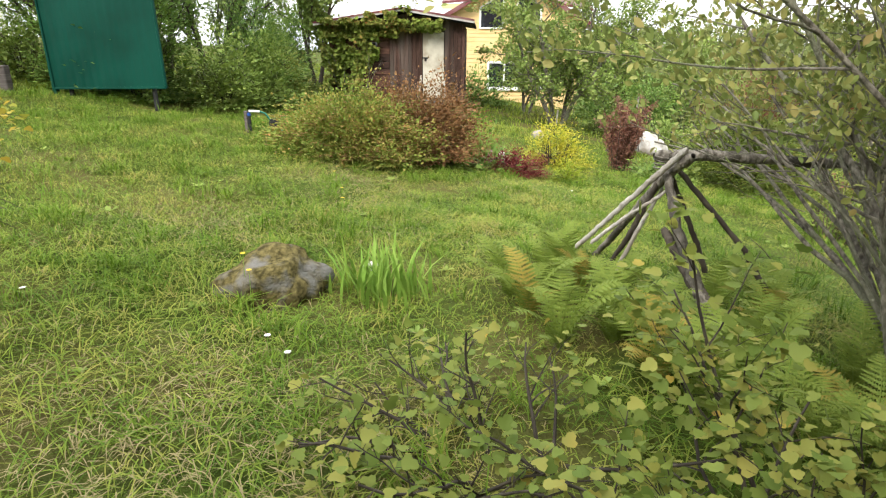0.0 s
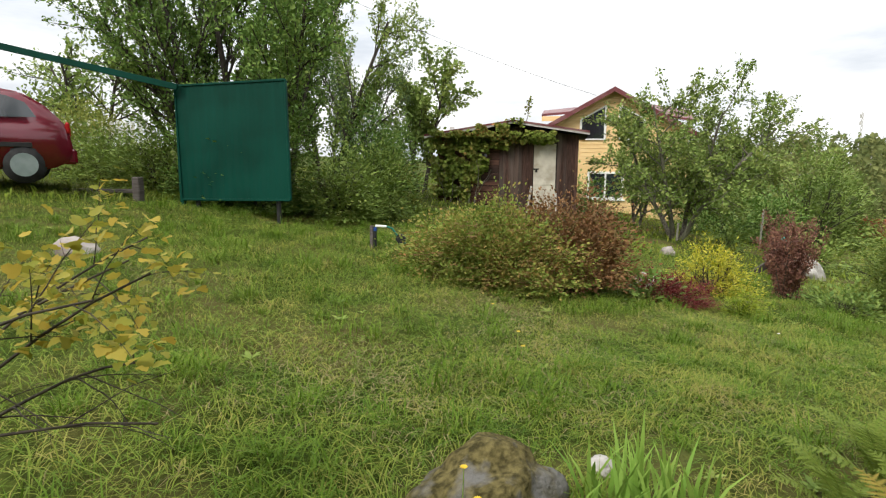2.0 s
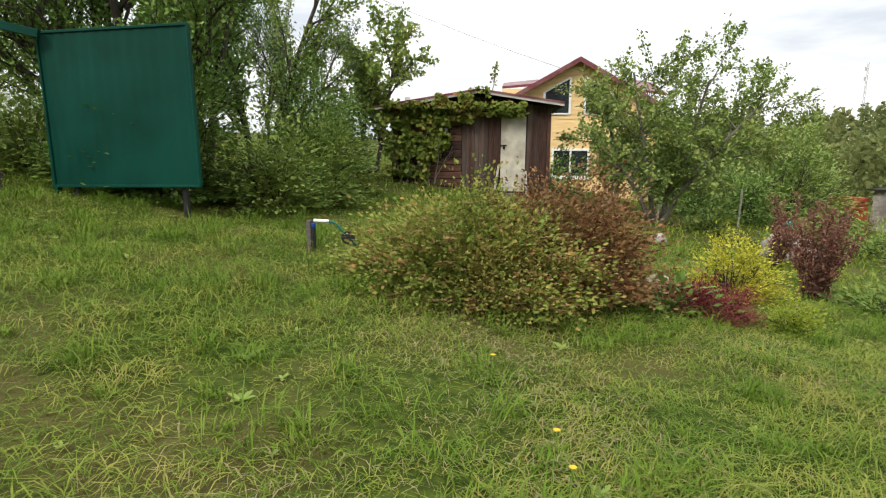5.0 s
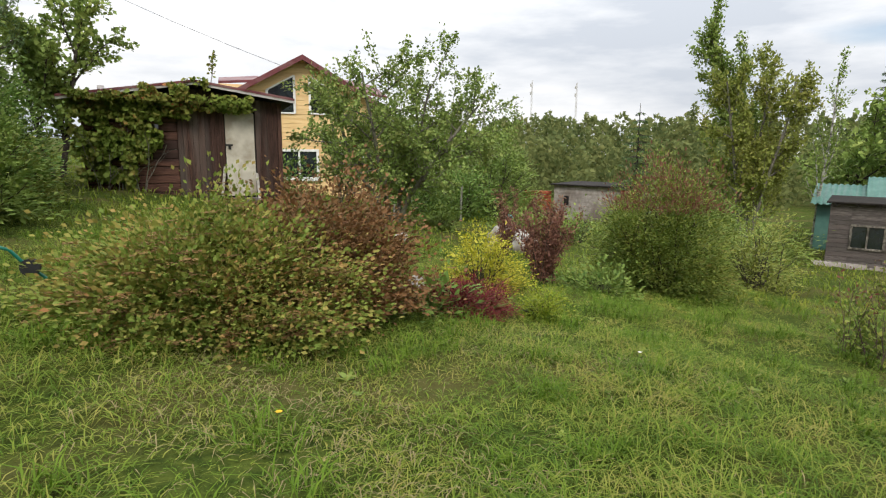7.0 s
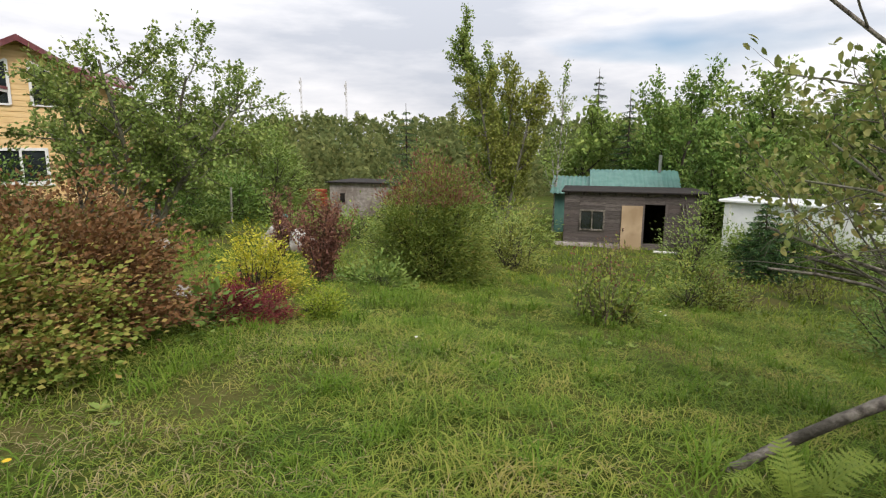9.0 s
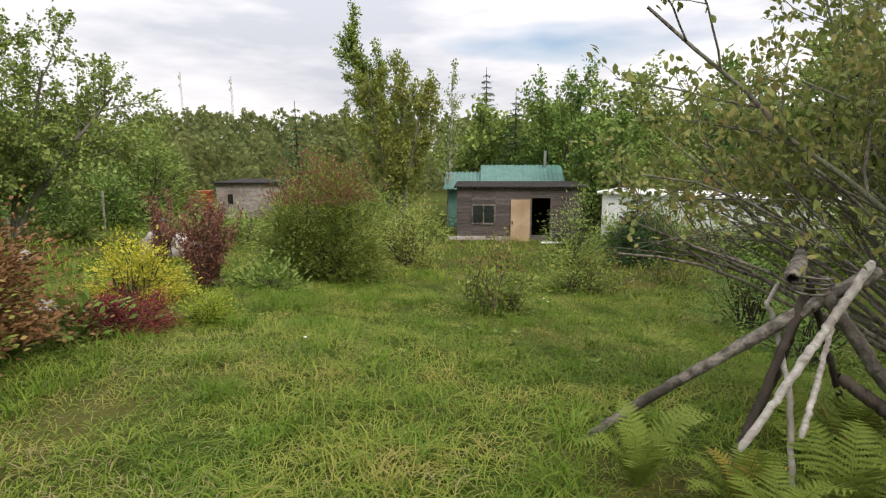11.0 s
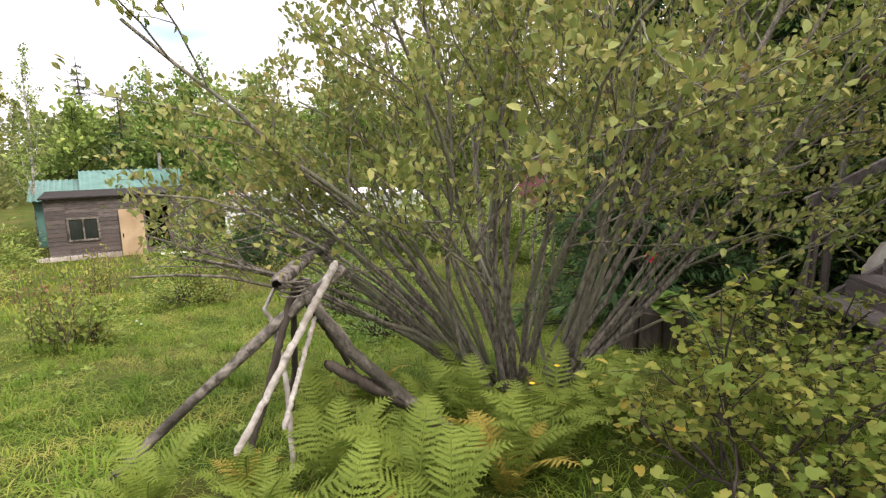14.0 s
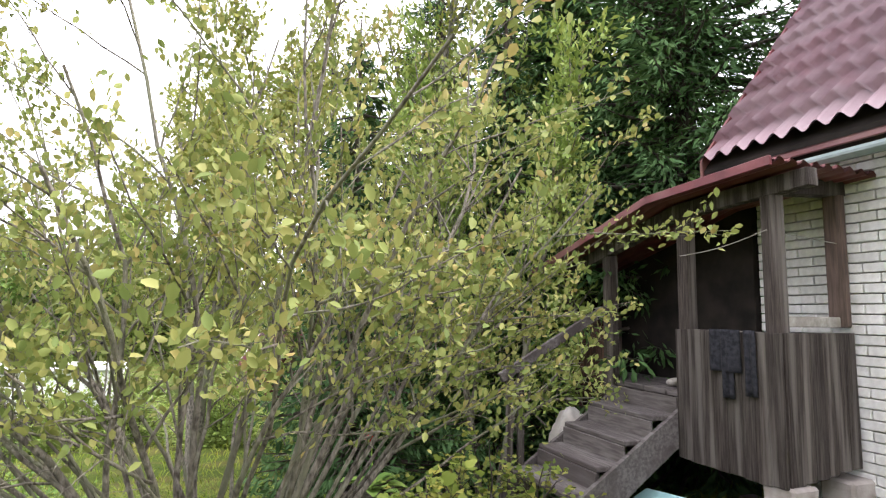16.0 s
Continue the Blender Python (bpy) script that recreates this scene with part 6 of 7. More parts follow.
def build_ferns():
    rng = np.random.default_rng(70)
    fresh = [frond_mesh(0.64, M_FERN, s) for s in (1, 2)]
    dry = [frond_mesh(0.58, M_FERNDRY, s) for s in (3,)]
    spots = [(4.35, 0.6), (4.5, 0.25), (4.65, -0.05), (4.42, -0.15), (4.75, -0.35), (4.95, -0.65), (5.15, -0.4), (5.3, -0.1), (5.4, -0.9), (5.1, -1.0), (4.75, -0.75), (5.65, -0.35), (5.45, 0.25), (5.2, 0.45), (4.25, 1.0), (5.9, -1.15), (4.55, -0.55), (5.6, 0.6), (5.35, -1.3), (4.1, 0.45), (3.95, 0.1), (4.1, -0.3), (3.85, 0.4)]
    for k, (x, y) in enumerate(spots):
        T = thing("fern", on_ground(x, y, rng.uniform(0, 360)), "bright green fern with arching fronds" if k % 4 else "yellowing fern among the green ones", "fern", "ferns under the shrub")
        n = rng.integers(8, 12)
        for j in range(n):
            me = (fresh + dry)[rng.integers(0, 2)] if k % 4 else (dry[0] if j % 2 else fresh[0])
            s = rng.uniform(0.5, 1.05)
            o = place("frond", me, T, m=pose(0, 0, -0.02, 0, rng.uniform(-18, 18), 360 * j / n + rng.uniform(-15, 15)) @ Matrix.Diagonal((s, s, s, 1)))


def build_small_plants():
    rng = np.random.default_rng(80)
    T = thing("iris_clump", on_ground(3.0, 0.3), "clump of upright green sword-shaped leaves", "plant")
    n = 110
    a = rng.uniform(0, 2 * np.pi, n)
    x, y = rng.normal(0, 0.13, n), rng.normal(0, 0.13, n)
    h = rng.uniform(0.22, 0.44, n)
    lean = rng.uniform(0.1, 0.55, n)
    d = np.stack([np.cos(a), np.sin(a), np.zeros(n)], -1)
    s = np.stack([-np.sin(a), np.cos(a), np.zeros(n)], -1) * 0.011
    b = np.stack([x, y, np.full(n, -0.02)], -1)
    V = []
    for t in (0, 0.35, 0.7, 1.0):
        c = b + d * (h * lean * t ** 2)[:, None] + np.array([0, 0, 1]) * (h * t * (1 - 0.3 * lean * t))[:, None]
        w = (1, 1.1, 0.75, 0.08)[int(round(t * 3))]
        V += [c - s * w, c + s * w]
    v = np.stack(V, 1).reshape(-1, 3)
    k = np.arange(n)[:, None] * 8
    f = np.concatenate([k + np.array([[i, i + 1, i + 3, i + 2]]) for i in (0, 2, 4)])
    place("foliage", from_arrays("iris_leaves", v, f, M_IRIS), T)
    # rosettes of broad weeds in the lawn
    P, D, S = [], [], []
    for k in range(170):
        x, y = rng.uniform(-3.5, 9), rng.uniform(-3.2, 7)
        z = float(ground_z(x, y)) + 0.02
        m = rng.integers(5, 9)
        s = rng.uniform(0.03, 0.085)
        for j in range(m):
            a = 2 * np.pi * j / m + rng.normal(0, 0.2)
            P.append((x, y, z))
            D.append((math.cos(a), math.sin(a), rng.uniform(0.25, 0.8)))
            S.append(s * rng.uniform(0.7, 1.2))
    v, f = leaf_arrays(np.array(P), np.array(D), np.array(S), rng, 0.42, 0.9)
    tagged(new("lawn_weeds", from_arrays("lawn_weeds", v, f, M_LEAFMID)), "broad-leaved weeds scattered through the grass", "weeds", kind="stuff")
    # dry straw lying on the mown strip
    n = 7000
    g = rng.integers(0, 26, n)
    cx, cy = rng.uniform(-1.5, 7, 26), rng.uniform(-2.6, 4.5, 26)
    cx[:9], cy[:9] = rng.uniform(1.2, 3.2, 9), rng.uniform(-2.2, -0.9, 9)
    x, y = cx[g] + rng.normal(0, 0.5, n), cy[g] + rng.normal(0, 0.38, n)
    v, f = blades(rng, x, y, rng.uniform(0.04, 0.1, n), rng.uniform(0.003, 0.006, n), rng.uniform(1.2, 2.6, n))
    v[:, 2] += 0.03
    tagged(new("dry_straw", from_arrays("dry_straw", v, f, M_STRAW)), "dry mown straw lying in the lawn", "straw", kind="stuff")
    # single flowers
    for x, y, h, mat, lab in ((4.75, 3.91, 0.16, M_WHITEPETAL, "white"), (9.1, 3.97, 0.2, M_WHITEPETAL, "white"), (8.9, 3.8, 0.2, M_WHITEPETAL, "white"), (1.2, -0.5, 0.12, M_WHITEPETAL, "white"), (2.25, -0.1, 0.34, M_TANSY, "yellow"), (2.32, -0.2, 0.28, M_TANSY, "yellow"), (2.35, 1.9, 0.22, M_TANSY, "yellow"), (2.3, 2.1, 0.26, M_TANSY, "yellow"),
                              (2.0, 3.0, 0.2, M_TANSY, "yellow"), (5.0, -0.85, 0.5, M_TANSY, "yellow"), (4.85, -0.7, 0.45, M_TANSY, "yellow"), (2.6, -0.7, 0.14, M_WHITEPETAL, "white"), (2.75, -0.85, 0.14, M_WHITEPETAL, "white")):
        T = thing("flower", on_ground(x, y), f"single small {lab} flower in the grass", "flower", "wild flowers in the lawn")
        v, f = tubes([(np.array([(0, 0, -0.02), (0.01, 0.005, h * 0.5), (0.015, 0, h)]), np.array([0.003, 0.0025, 0.002]))], 4)
        place("stalk", from_arrays("stalk", v, f, M_IRIS), T)
        m = 14
        a = np.linspace(0, 2 * np.pi, m, endpoint=False)
        v, f = leaf_arrays(np.tile((0.015, 0, h), (m, 1)), np.stack([np.cos(a), np.sin(a), np.full(m, 0.25)], -1), 0.019, rng, 0.5, 0.95, 4)
        place("blossom", from_arrays("blossom", v, f, mat), T)


def tall_herb(x, y, r, h, n, label, mat, seed, tip=None):
    """Loose upright canes with scattered leaves and rusty heads."""
    rng = np.random.default_rng(seed)
    T = thing("raspberry_canes", on_ground(x, y), label, "shrub", "canes on the lawn")
    st = [((rng.normal(0, r * 0.4), rng.normal(0, r * 0.4), -0.05), (rng.normal(0, 0.3), rng.normal(0, 0.3), 1), h * rng.uniform(0.55, 1.1), 0.007) for k in range(n)]
    rows = grow(rng, st, 1, [5], 0.3, 40, 0.1, 0.1, 6, 0.2)
    v, f = tubes([q[:2] for q in rows], 4)
    place("branchwork", from_arrays("branchwork", v, f, M_RUSTWOOD), T)
    p, d = leaf_points(rng, rows, 0, 22, 0.05, 0.03)
    k = rng.random(len(p)) < 1.15 - p[:, 2] / h
    v, f = leaf_arrays(p[k], d[k], rng.uniform(0.04, 0.08, k.sum()), rng, 0.55, 0.4)
    place("foliage", from_arrays("foliage", v, f, mat), T)
    k = (p[:, 2] > h * 0.6) & (rng.random(len(p)) < 0.5)
    if tip and k.sum():
        v, f = leaf_arrays(p[k], d[k], rng.uniform(0.03, 0.06, k.sum()), rng, 0.5, 0.2)
        tagged(place("seed_head", from_arrays("seed_head", v, f, tip), T, "rusty seed heads"), kind="stuff")


def upright(x, y, h, lean, n, mat, label, seed, leaf=0.04, per_m=120, name="barberry"):
    """A shrub of steep shoots set closely with small leaves."""
    rng = np.random.default_rng(seed + 300)
    T = thing(name, on_ground(x, y), label, "shrub")
    st = [((rng.normal(0, 0.07), rng.normal(0, 0.07), -0.05), (rng.normal(0, lean), rng.normal(0, lean), 1), h * rng.uniform(0.6, 1.05), 0.009) for k in range(n)]
    rows = grow(rng, st, 1, [6], 0.35, 28, 0.07, 0.1, 7, 0.15)
    v, f = tubes([q[:2] for q in rows], 4)
    place("branchwork", from_arrays("branchwork", v, f, M_BARKDARK), T)
    p, d = leaf_points(rng, rows, 0, per_m, 0.1, 0.025)
    v, f = leaf_arrays(p, d, leaf * rng.uniform(0.7, 1.4, len(p)), rng, 0.5, 0.3)
    place("foliage", from_arrays("foliage", v, f, mat), T)


def build_plants():
    # beds on the lawn
    bush(1.7, 5.4, 1.12, 1.02, 0.74, 30000, 0.044, M_SPIREA, "large domed spirea bush with browning flower heads", seed=1, wide=0.66, rough=0.24, lobes=3.0, top_mat=M_SEED, tips=(0.3, 0.16), tip_label="tan dried flower heads", clump=90, flat=0.4)
    bush(2.62, 5.98, 0.88, 0.85, 1.0, 20000, 0.044, M_SPIREARED, "reddish-brown spirea bush beside the larger one", seed=2, wide=0.66, rough=0.24, lobes=3.0, clump=90, flat=0.4)
    bush(4.06, 5.9, 0.58, 0.42, 0.35, 7000, 0.03, M_REDBARB, "low dense crimson barberry bush", seed=3, rough=0.14)
    bush(5.0, 5.82, 0.27, 0.25, 0.3, 2400, 0.03, M_LIME, "low lime-yellow bush by the barberry", seed=4, rough=0.15)
    bush(4.95, 7.25, 0.52, 0.42, 0.7, 5200, 0.04, M_GOLD, "golden-yellow leaved bush in the bed", seed=5, rough=0.22, spiky=0.25)
    upright(6.25, 7.95, 1.3, 0.15, 22, M_PURPLE, "upright purple barberry with arching shoots", 6)
    upright(6.95, 10.6, 1.5, 0.22, 9, M_PURPLE, "narrow purple barberry by the boulder", 7)
    bush(8.75, 8.25, 1.12, 1.05, 1.86, 42000, 0.055, M_ROUND, "tall rounded bush with reddish shoot tips", seed=8, wide=0.45, rough=0.2, lobes=2.8, top_mat=M_REDTIP, tips=(0.7, 0.32), spiky=0.28, clump=40)
    bush(6.9, 7.3, 0.4, 0.3, 0.32, 700, 0.07, M_LEAFMID, "low leafy perennial in the bed", seed=9)
    bush(3.72, 5.75, 0.22, 0.22, 0.18, 400, 0.09, M_LEAFDARK, "dark leafy perennial by the barberry", seed=10)
    bush(6.9, 7.5, 0.5, 0.4, 0.3, 700, 0.06, M_LEAFDARK, "low dark green ground cover", seed=12)
    bush(11.8, 9.0, 0.95, 0.8, 1.25, 3600, 0.07, M_LEAFLIME, "pale green shrub below the tall tree", seed=13, rough=0.3)
    bush(13.6, 10.6, 0.9, 0.8, 0.9, 2200, 0.07, M_LEAFMID, "green shrub before the grey shed", seed=14, rough=0.3)
    tall_herb(8.3, 4.4, 0.4, 0.95, 34, "thin raspberry canes with rusty heads", M_ROUND, 15, M_REDTIP)
    bush(8.5, 4.2, 0.42, 0.32, 0.38, 900, 0.05, M_ROUND, "low dark bush under the canes", seed=16, rough=0.3)
    bush(11.45, 4.5, 0.7, 0.65, 0.8, 2900, 0.055, M_ROUND, "small yellow-green bush on the lawn", seed=17, rough=0.35, spiky=0.2)
    tall_herb(11.7, 4.2, 0.5, 0.8, 22, "twiggy canes beside the small bush", M_LEAFLIME, 18, M_REDTIP)
    tall_herb(14.6, 3.8, 0.4, 0.75, 22, "light green canes on the lawn", M_LEAFLIME, 19)
    tall_herb(13.4, 7.3, 0.4, 1.1, 20, "canes with rusty heads by the grass edge", M_LEAFLIME, 20, M_REDTIP)
    spruce(17.3, 5.4, 2.1, 0.95, "small dark spruce on the lawn", 21, M_SPRUCE, 0.02, 14, 1.6)
    bush(16.0, 6.6, 0.9, 0.7, 1.5, 2600, 0.08, M_LEAFMID, "green shrub beside the little spruce", seed=22, rough=0.35)
    tree(18.0, 4.4, 1.9, 0.5, "yellow-leaved sapling by the spruce", M_GOLD, M_BARK, 23, 0.07, 14, 0.02, (6, 4, 2), category="sapling")
    bush(10.3, 1.5, 0.7, 0.6, 1.15, 3200, 0.05, M_LEAFDARK, "dark dense bush behind the tripod", seed=24, rough=0.25)
    bush(8.8, 0.7, 0.6, 0.5, 0.8, 1800, 0.05, M_LEAFDARK, "shaded bush beyond the shrub", seed=25, rough=0.3)
    # hedge and trees by the panel and shed
    tree(-4.5, 8.6, 5.6, 2.3, "dense dark tree behind the green panel", M_LEAFDARK, M_BARKDARK, 30, 0.08, 80, 0.09, (13, 8, 4), stems=4, lift=0.35, first=0.15, angle=42)
    tree(-2.9, 8.4, 5.0, 1.7, "leafy plum tree against the panel", M_LEAFDARK, M_BARKDARK, 31, 0.08, 80, 0.07, (12, 8, 4), stems=3, first=0.1, angle=42)
    tree(-3.3, 11.6, 5.4, 1.5, "tall green tree in the hedge", M_LEAFMID, M_BARKDARK, 32, 0.085, 70, 0.08, (12, 8, 4), stems=2, first=0.1, angle=40)
    tree(-5.0, 17.5, 9.5, 2.0, "slender birch with hanging twigs", M_LEAFMID, M_BIRCHBARK, 33, 0.08, 40, 0.1, (18, 8, 4), 0.32, 45, 0.2, first=0.15, droop=0.05)
    tree(-3.6, 14.8, 4.4, 1.1, "feathery grey-green willow in the hedge", M_PINE, M_BARKDARK, 34, 0.11, 60, 0.05, (12, 8, 4), stems=3, first=0.1, wide=0.2, angle=30)
    tree(-2.1, 17.0, 4.7, 1.7, "bright broadleaf tree beside the shed", M_LEAFMID, M_BARKDARK, 35, 0.12, 64, 0.08, (11, 7, 3), stems=2, first=0.15, wide=0.8)
    tree(-12, 13.5, 3.6, 1.9, "round tree beyond the drive", M_LEAFMID, M_BARKDARK, 37, 0.13, 26, 0.08, (12, 7, 3), stems=3, first=0.1)
    for k, (x, y, r, h, mat) in enumerate(((-1.55, 8.15, 0.75, 1.25, M_LEAFMID), (-1.3, 9.5, 0.75, 1.3, M_LEAFMID), (-1.7, 10.4, 0.9, 2.1, M_LEAFDARK), (-1.45, 11.3, 0.65, 1.1, M_LEAFLIME), (-2.15, 13.0, 0.65, 1.7, M_LEAFMID), (-2.25, 14.8, 0.5, 1.8, M_LEAFDARK), (-5.4, 8.2, 0.9, 1.3, M_LEAFMID), (-6.9, 8.6, 1.0, 0.9, M_LEAFMID), (-8.6, 9.6, 1.2, 1.4, M_LEAFLIME), (-2.7, 7.6, 0.8, 1.9, M_LEAFDARK), (-3.9, 7.8, 0.8, 2.0, M_LEAFDARK))):
        bush(x, y, r, r, h, int(4200 * r * h) + 900, 0.075, mat, "leafy green hedge bush behind the lawn", seed=40 + k, rough=0.3, group="hedge bushes", wide=0.55)
    # apple tree and what stands behind it
    tree(5.95, 15.5, 4.1, 2.1, "apple tree with pale trunk and open crown", M_APPLE, M_BARK, 50, 0.09, 62, 0.075, (12, 8, 5), 0.55, 62, 0.05, stems=4, first=0.18, wide=0.68)
    tree(5.2, 18.6, 3.6, 1.5, "smaller fruit tree by the shed", M_APPLE, M_BARK, 51, 0.12, 40, 0.06, (12, 7, 4), stems=2, first=0.1)
    for k, (x, y, r, h, mat, s) in enumerate(((8.2, 19.6, 1.3, 1.2, M_LEAFDARK, 0.1), (10.0, 20.2, 1.0, 1.6, M_LEAFDARK, 0.1), (12.3, 22.4, 1.5, 3.4, M_LEAFMID, 0.1), (14.3, 25.5, 1.6, 3.0, M_LEAFMID, 0.11), (9.6, 24.5, 1.8, 3.4, M_LEAFMID, 0.11), (3.2, 20.0, 1.4, 1.1, M_LEAFDARK, 0.1), (11.3, 14.6, 0.8, 0.9, M_LEAFMID, 0.08), (8.7, 13.6, 0.7, 0.7, M_LEAFMID, 0.08), (19.0, 17.2, 1.2, 1.6, M_LEAFMID, 0.09), (16.4, 18.6, 1.0, 1.0, M_LEAFLIME, 0.09), (17.6, 13.6, 1.0, 1.1, M_LEAFMID, 0.09), (7.1, 15.0, 0.5, 0.5, M_LEAFMID, 0.08))):
        bush(x, y, r, r, h, int(1300 * r * h) + 700, s * 1.3, mat, "garden shrub in the lower beds", seed=60 + k, rough=0.35, group="lower garden shrubs")
    # big trees in the middle distance
    tree(21.9, 18.7, 10.8, 2.8, "tall slender poplar above the garden", M_LEAFMID, M_BARK, 70, 0.14, 70, 0.13, (26, 8, 4), 0.34, 46, 0.25, first=0.08, wide=0.6)
    tree(20.4, 16.9, 7.6, 2.0, "bright yellow-green tree in the garden", M_LEAFLIME, M_BARK, 71, 0.13, 70, 0.08, (14, 8, 4), 0.4, stems=3, first=0.1, wide=0.6)
    tree(23.4, 16.4, 7.2, 1.1, "slim birch with airy crown", M_LEAFMID, M_BIRCHBARK, 72, 0.11, 34, 0.06, (12, 6, 3), 0.35, 45, 0.2, first=0.2)
    tree(22.8, 19.0, 6.6, 1.6, "drooping birch behind the garden", M_LEAFMID, M_BIRCHBARK, 73, 0.12, 40, 0.08, (13, 7, 4), 0.4, 50, 0.1, first=0.15, droop=0.08)
    spruce(19.2, 22.0, 5.6, 1.5, "young pine in the garden", 74, M_PINE, 0.08, 16, 1.4, name="pine")
    for k, (x, y, h, r, mat) in enumerate(((32.0, 17.0, 7.0, 3.4, M_LEAFMID), (35.5, 14.5, 7.4, 3.8, M_LEAFMID), (30.0, 19.5, 6.2, 3.0, M_LEAFMID), (36.5, 10.5, 7.6, 4.0, M_LEAFMID), (36.0, 6.5, 7.2, 4.0, M_LEAFDARK), (34.0, 3.0, 9.6, 3.6, M_LEAFMID), (33.0, -0.5, 9.0, 3.8, M_LEAFMID), (30.0, -6.0, 10.0, 4.0, M_LEAFDARK))):
        tree(x, y, h, r, "tall leafy tree behind the outbuildings", mat, M_BARKDARK, 80 + k, 0.26, 22, 0.12, (16, 8, 4), 0.45, 48, 0.25, stems=2, first=0.12, group="trees behind the outbuildings")
    tree(25.5, 9.8, 5.2, 2.0, "dark leafy tree hiding the greenhouse", M_LEAFDARK, M_BARKDARK, 98, 0.17, 40, 0.08, (14, 8, 4), 0.45, 45, 0.25, stems=3, first=0.05)
    tree(28.8, 13.5, 7.2, 2.3, "dark leafy tree behind the grey shed", M_LEAFDARK, M_BARKDARK, 99, 0.18, 36, 0.1, (14, 8, 4), 0.45, 45, 0.25, stems=2, first=0.08)
    tree(25.6, 7.0, 3.6, 1.7, "leafy young tree along the lower fence", M_LEAFMID, M_BARKDARK, 97, 0.15, 40, 0.06, (13, 8, 4), 0.45, 45, 0.25, stems=3, first=0.05)
    spruce(29.3, 16.2, 7.0, 1.8, "dark spruce behind the grey shed", 90, M_SPRUCE, 0.05, 22, 1.0)
    spruce(33.0, 20.5, 9.0, 2.0, "dark spruce on the wood's edge", 91, M_SPRUCE, 0.05, 24, 1.0)
    for k, (x, y, r, h) in enumerate(((26.4, 10.0, 1.3, 2.6), (25.6, 8.0, 1.4, 3.0), (24.4, 6.4, 1.3, 2.2), (21.8, 4.3, 1.2, 1.25), (26.5, 4.0, 1.5, 2.8), (20.0, 0.9, 1.1, 1.5), (19.6, 3.0, 1.0, 1.2), (18.6, -1.6, 1.1, 1.6), (16.5, -3.8, 1.2, 1.8), (20.8, 7.2, 0.8, 0.95), (20.7, 6.1, 0.9, 0.9), (20.7, 5.0, 0.9, 1.0), (20.6, 2.2, 0.9, 1.2))):
        bush(x, y, r, r, h, int(2900 * r * h) + 900, 0.11, M_LEAFMID, "leafy shrub along the lower fence", seed=95 + k, rough=0.35, group="shrubs along the lower fence")
    bush(19.5, 5.45, 0.62, 0.6, 1.75, 5200, 0.075, M_LEAFDARK, "dense dark green bush near the white outbuilding", seed=108, rough=0.3)
    # dark trees by the porch house
    tree(11.4, -3.0, 10.0, 3.0, "rowan tree with fine light leaves", M_LEAFLIME, M_BARK, 110, 0.13, 44, 0.1, (17, 9, 5), 0.36, 48, 0.25, stems=2, first=0.12, wide=0.35)
    tree(9.7, -4.5, 8.2, 2.2, "rowan with feathery leaves by the porch", M_LEAFMID, M_BARK, 111, 0.12, 50, 0.08, (16, 9, 4), 0.36, 45, 0.25, stems=2, first=0.15, wide=0.35)
    tree(13.6, -0.7, 8.0, 2.4, "light leafy tree beyond the shrub", M_LEAFLIME, M_BARK, 112, 0.11, 70, 0.08, (14, 8, 4), 0.5, 48, 0.25, stems=2, first=0.38)
    for k, (x, y, h, r) in enumerate(((10.4, -6.4, 13.0, 3.0), (8.3, -7.0, 14.0, 2.9), (13.2, -5.2, 12.0, 3.0), (6.2, -9.2, 15.0, 3.0))):
        spruce(x, y, h, r, "tall dark spruce behind the brick house", 120 + k, M_SPRUCE, 0.03, 44, 1.9 if k < 2 else 1.0)
    tree(8.5, -3.9, 6.2, 1.6, "leafy rowan sapling beside the porch", M_LEAFMID, M_BARK, 113, 0.1, 60, 0.05, (15, 8, 4), 0.36, 45, 0.2, stems=2, first=0.15, wide=0.4)
    bush(9.2, -4.4, 0.9, 0.8, 1.3, 2600, 0.07, M_LEAFDARK, "dark undergrowth beside the porch", seed=130)
    spruce(9.6, -2.5, 6.5, 1.7, "shaded spruce with low boughs behind the serviceberry", 124, M_SPRUCE, 0.01, 26, 1.5)
    spruce(9.3, -4.6, 7.5, 1.7, "dark spruce close beside the porch", 125, M_SPRUCE, 0.01, 28, 1.5)
    bush(10.6, -3.7, 1.1, 0.9, 1.5, 2600, 0.07, M_LEAFDARK, "shaded bush behind the stump", seed=131)


def build_near_bush():
    rng = np.random.default_rng(140)
    x, y = 0.2, -0.95
    T = thing("chokeberry_bush", on_ground(x, y), "low bush with yellowing leaves on bare dark twigs", "shrub")
    st = []
    for k in range(9):
        a, e = radians(rng.uniform(-28, 28)), radians(rng.uniform(52, 64))
        st.append(((rng.normal(0, 0.08), rng.normal(0, 0.12), -0.05), (math.cos(a) * math.cos(e), math.sin(a) * math.cos(e), math.sin(e)), rng.uniform(1.4, 1.65), 0.009))
    rows = grow(rng, st, 2, [6, 3], 0.26, 42, 0.06, -0.95, 9, 0.5)
    v, f = tubes([q[:2] for q in rows], 5)
    place("branchwork", from_arrays("branchwork", v, f, M_BARKDARK), T)
    p, d = leaf_points(rng, rows, 1, 62, 0.25, 0.03)
    p, d = p[p[:, 2] > 0.7], d[p[:, 2] > 0.7]
    v, f = lobed_leaves(p, d, rng.uniform(0.026, 0.046, len(p)), rng)
    place("foliage", from_arrays("foliage", v, f, M_CURRANTGOLD), T)


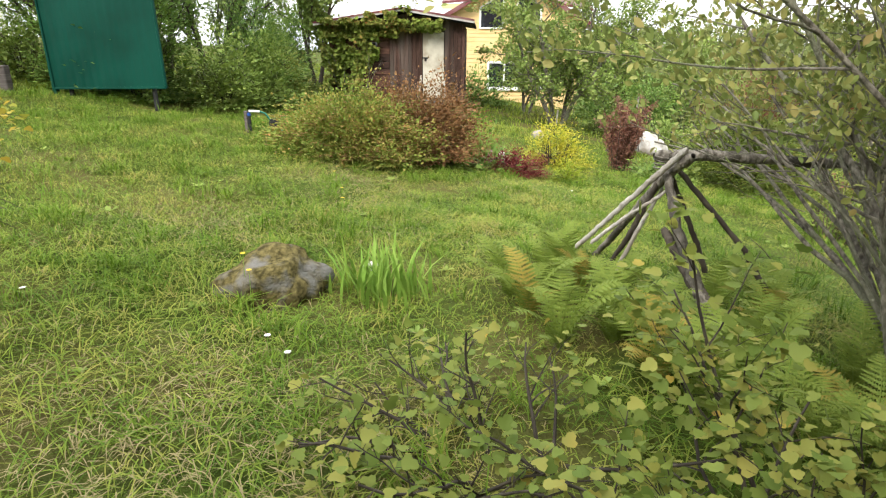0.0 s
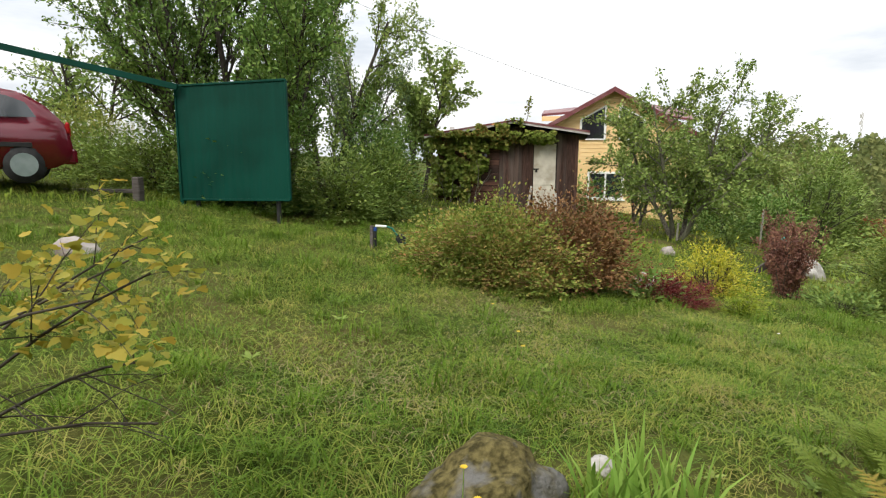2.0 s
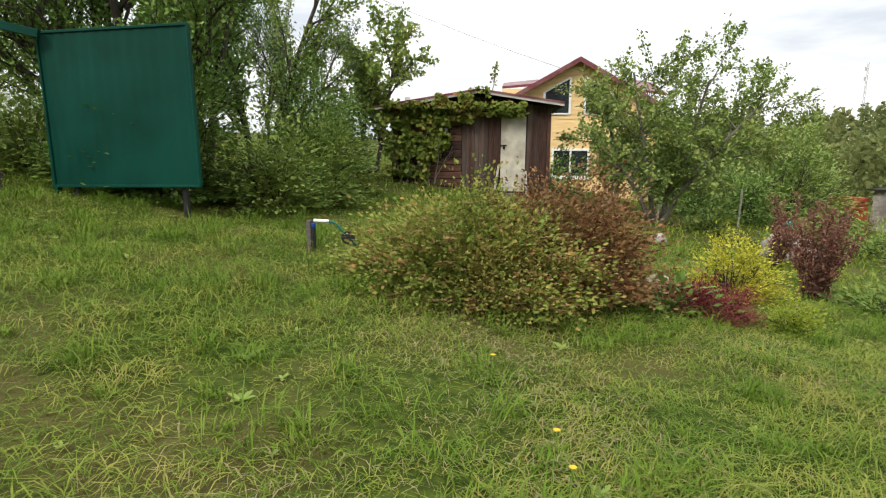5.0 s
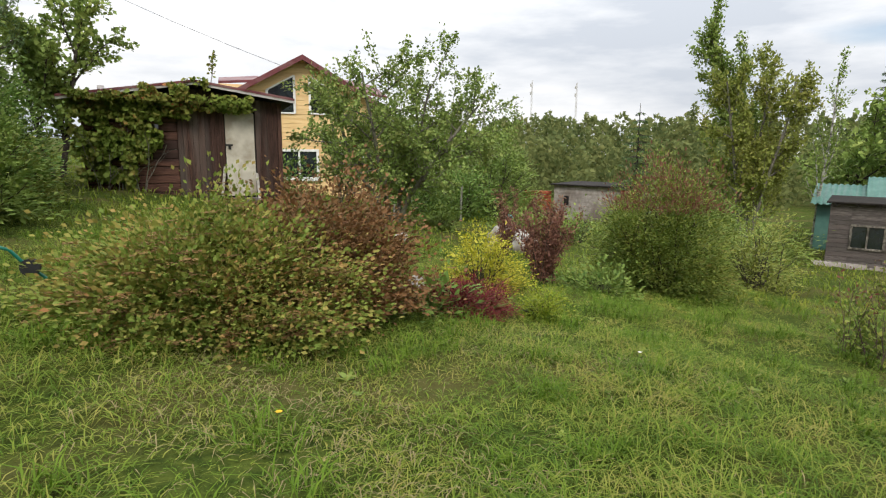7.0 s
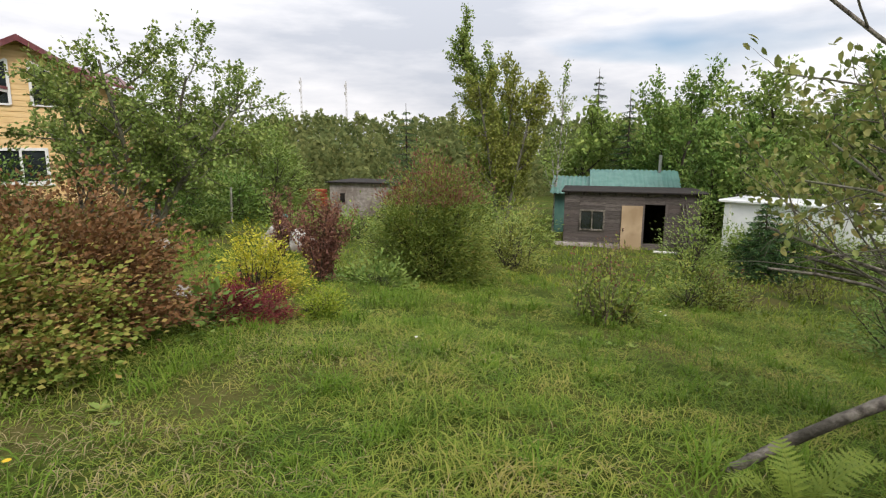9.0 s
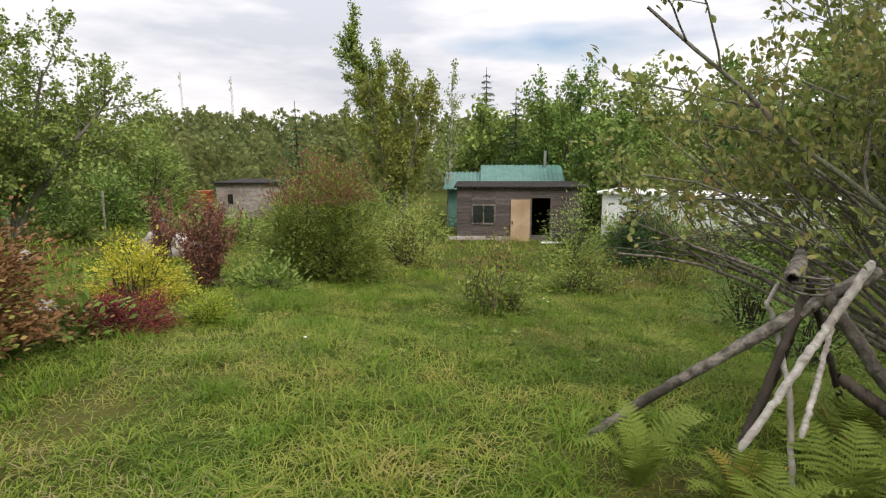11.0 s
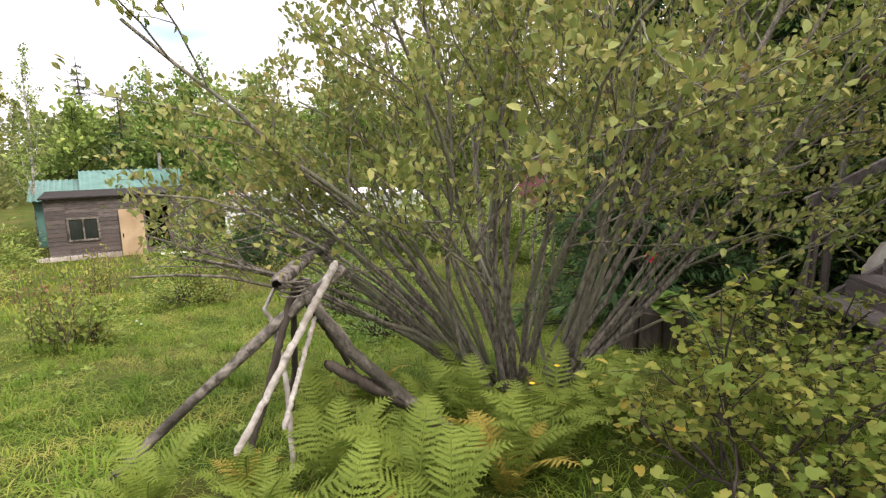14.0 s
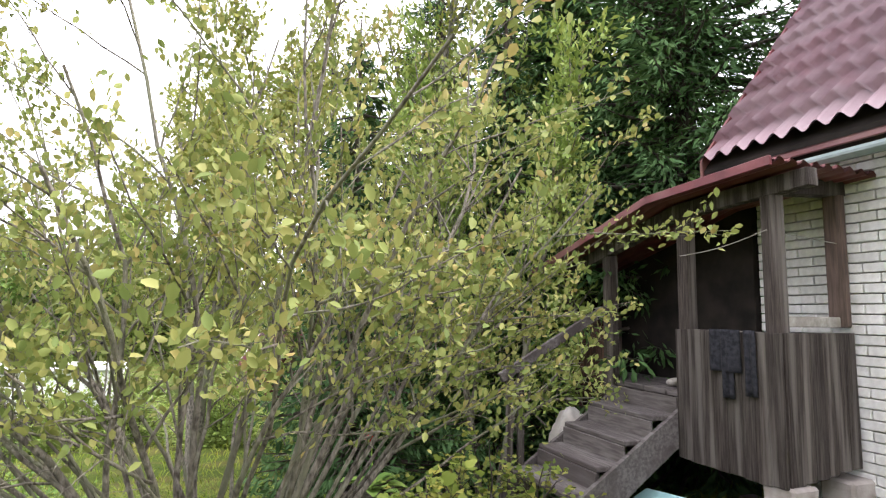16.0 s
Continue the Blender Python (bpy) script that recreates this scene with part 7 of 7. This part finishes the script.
# ---- the place ----
build_ground()
build_shed()
build_ivy()
build_house()
build_panel()
build_car()
build_edge()
build_grey_shed()
build_block_shed()
build_backland()
build_stones()
build_tripod()
build_standpipe()
build_stump()
build_porch_house()
build_forest()
build_plants()
build_serviceberry()
build_near_bush()
build_currants()
build_ferns()
build_small_plants()
build_grass()
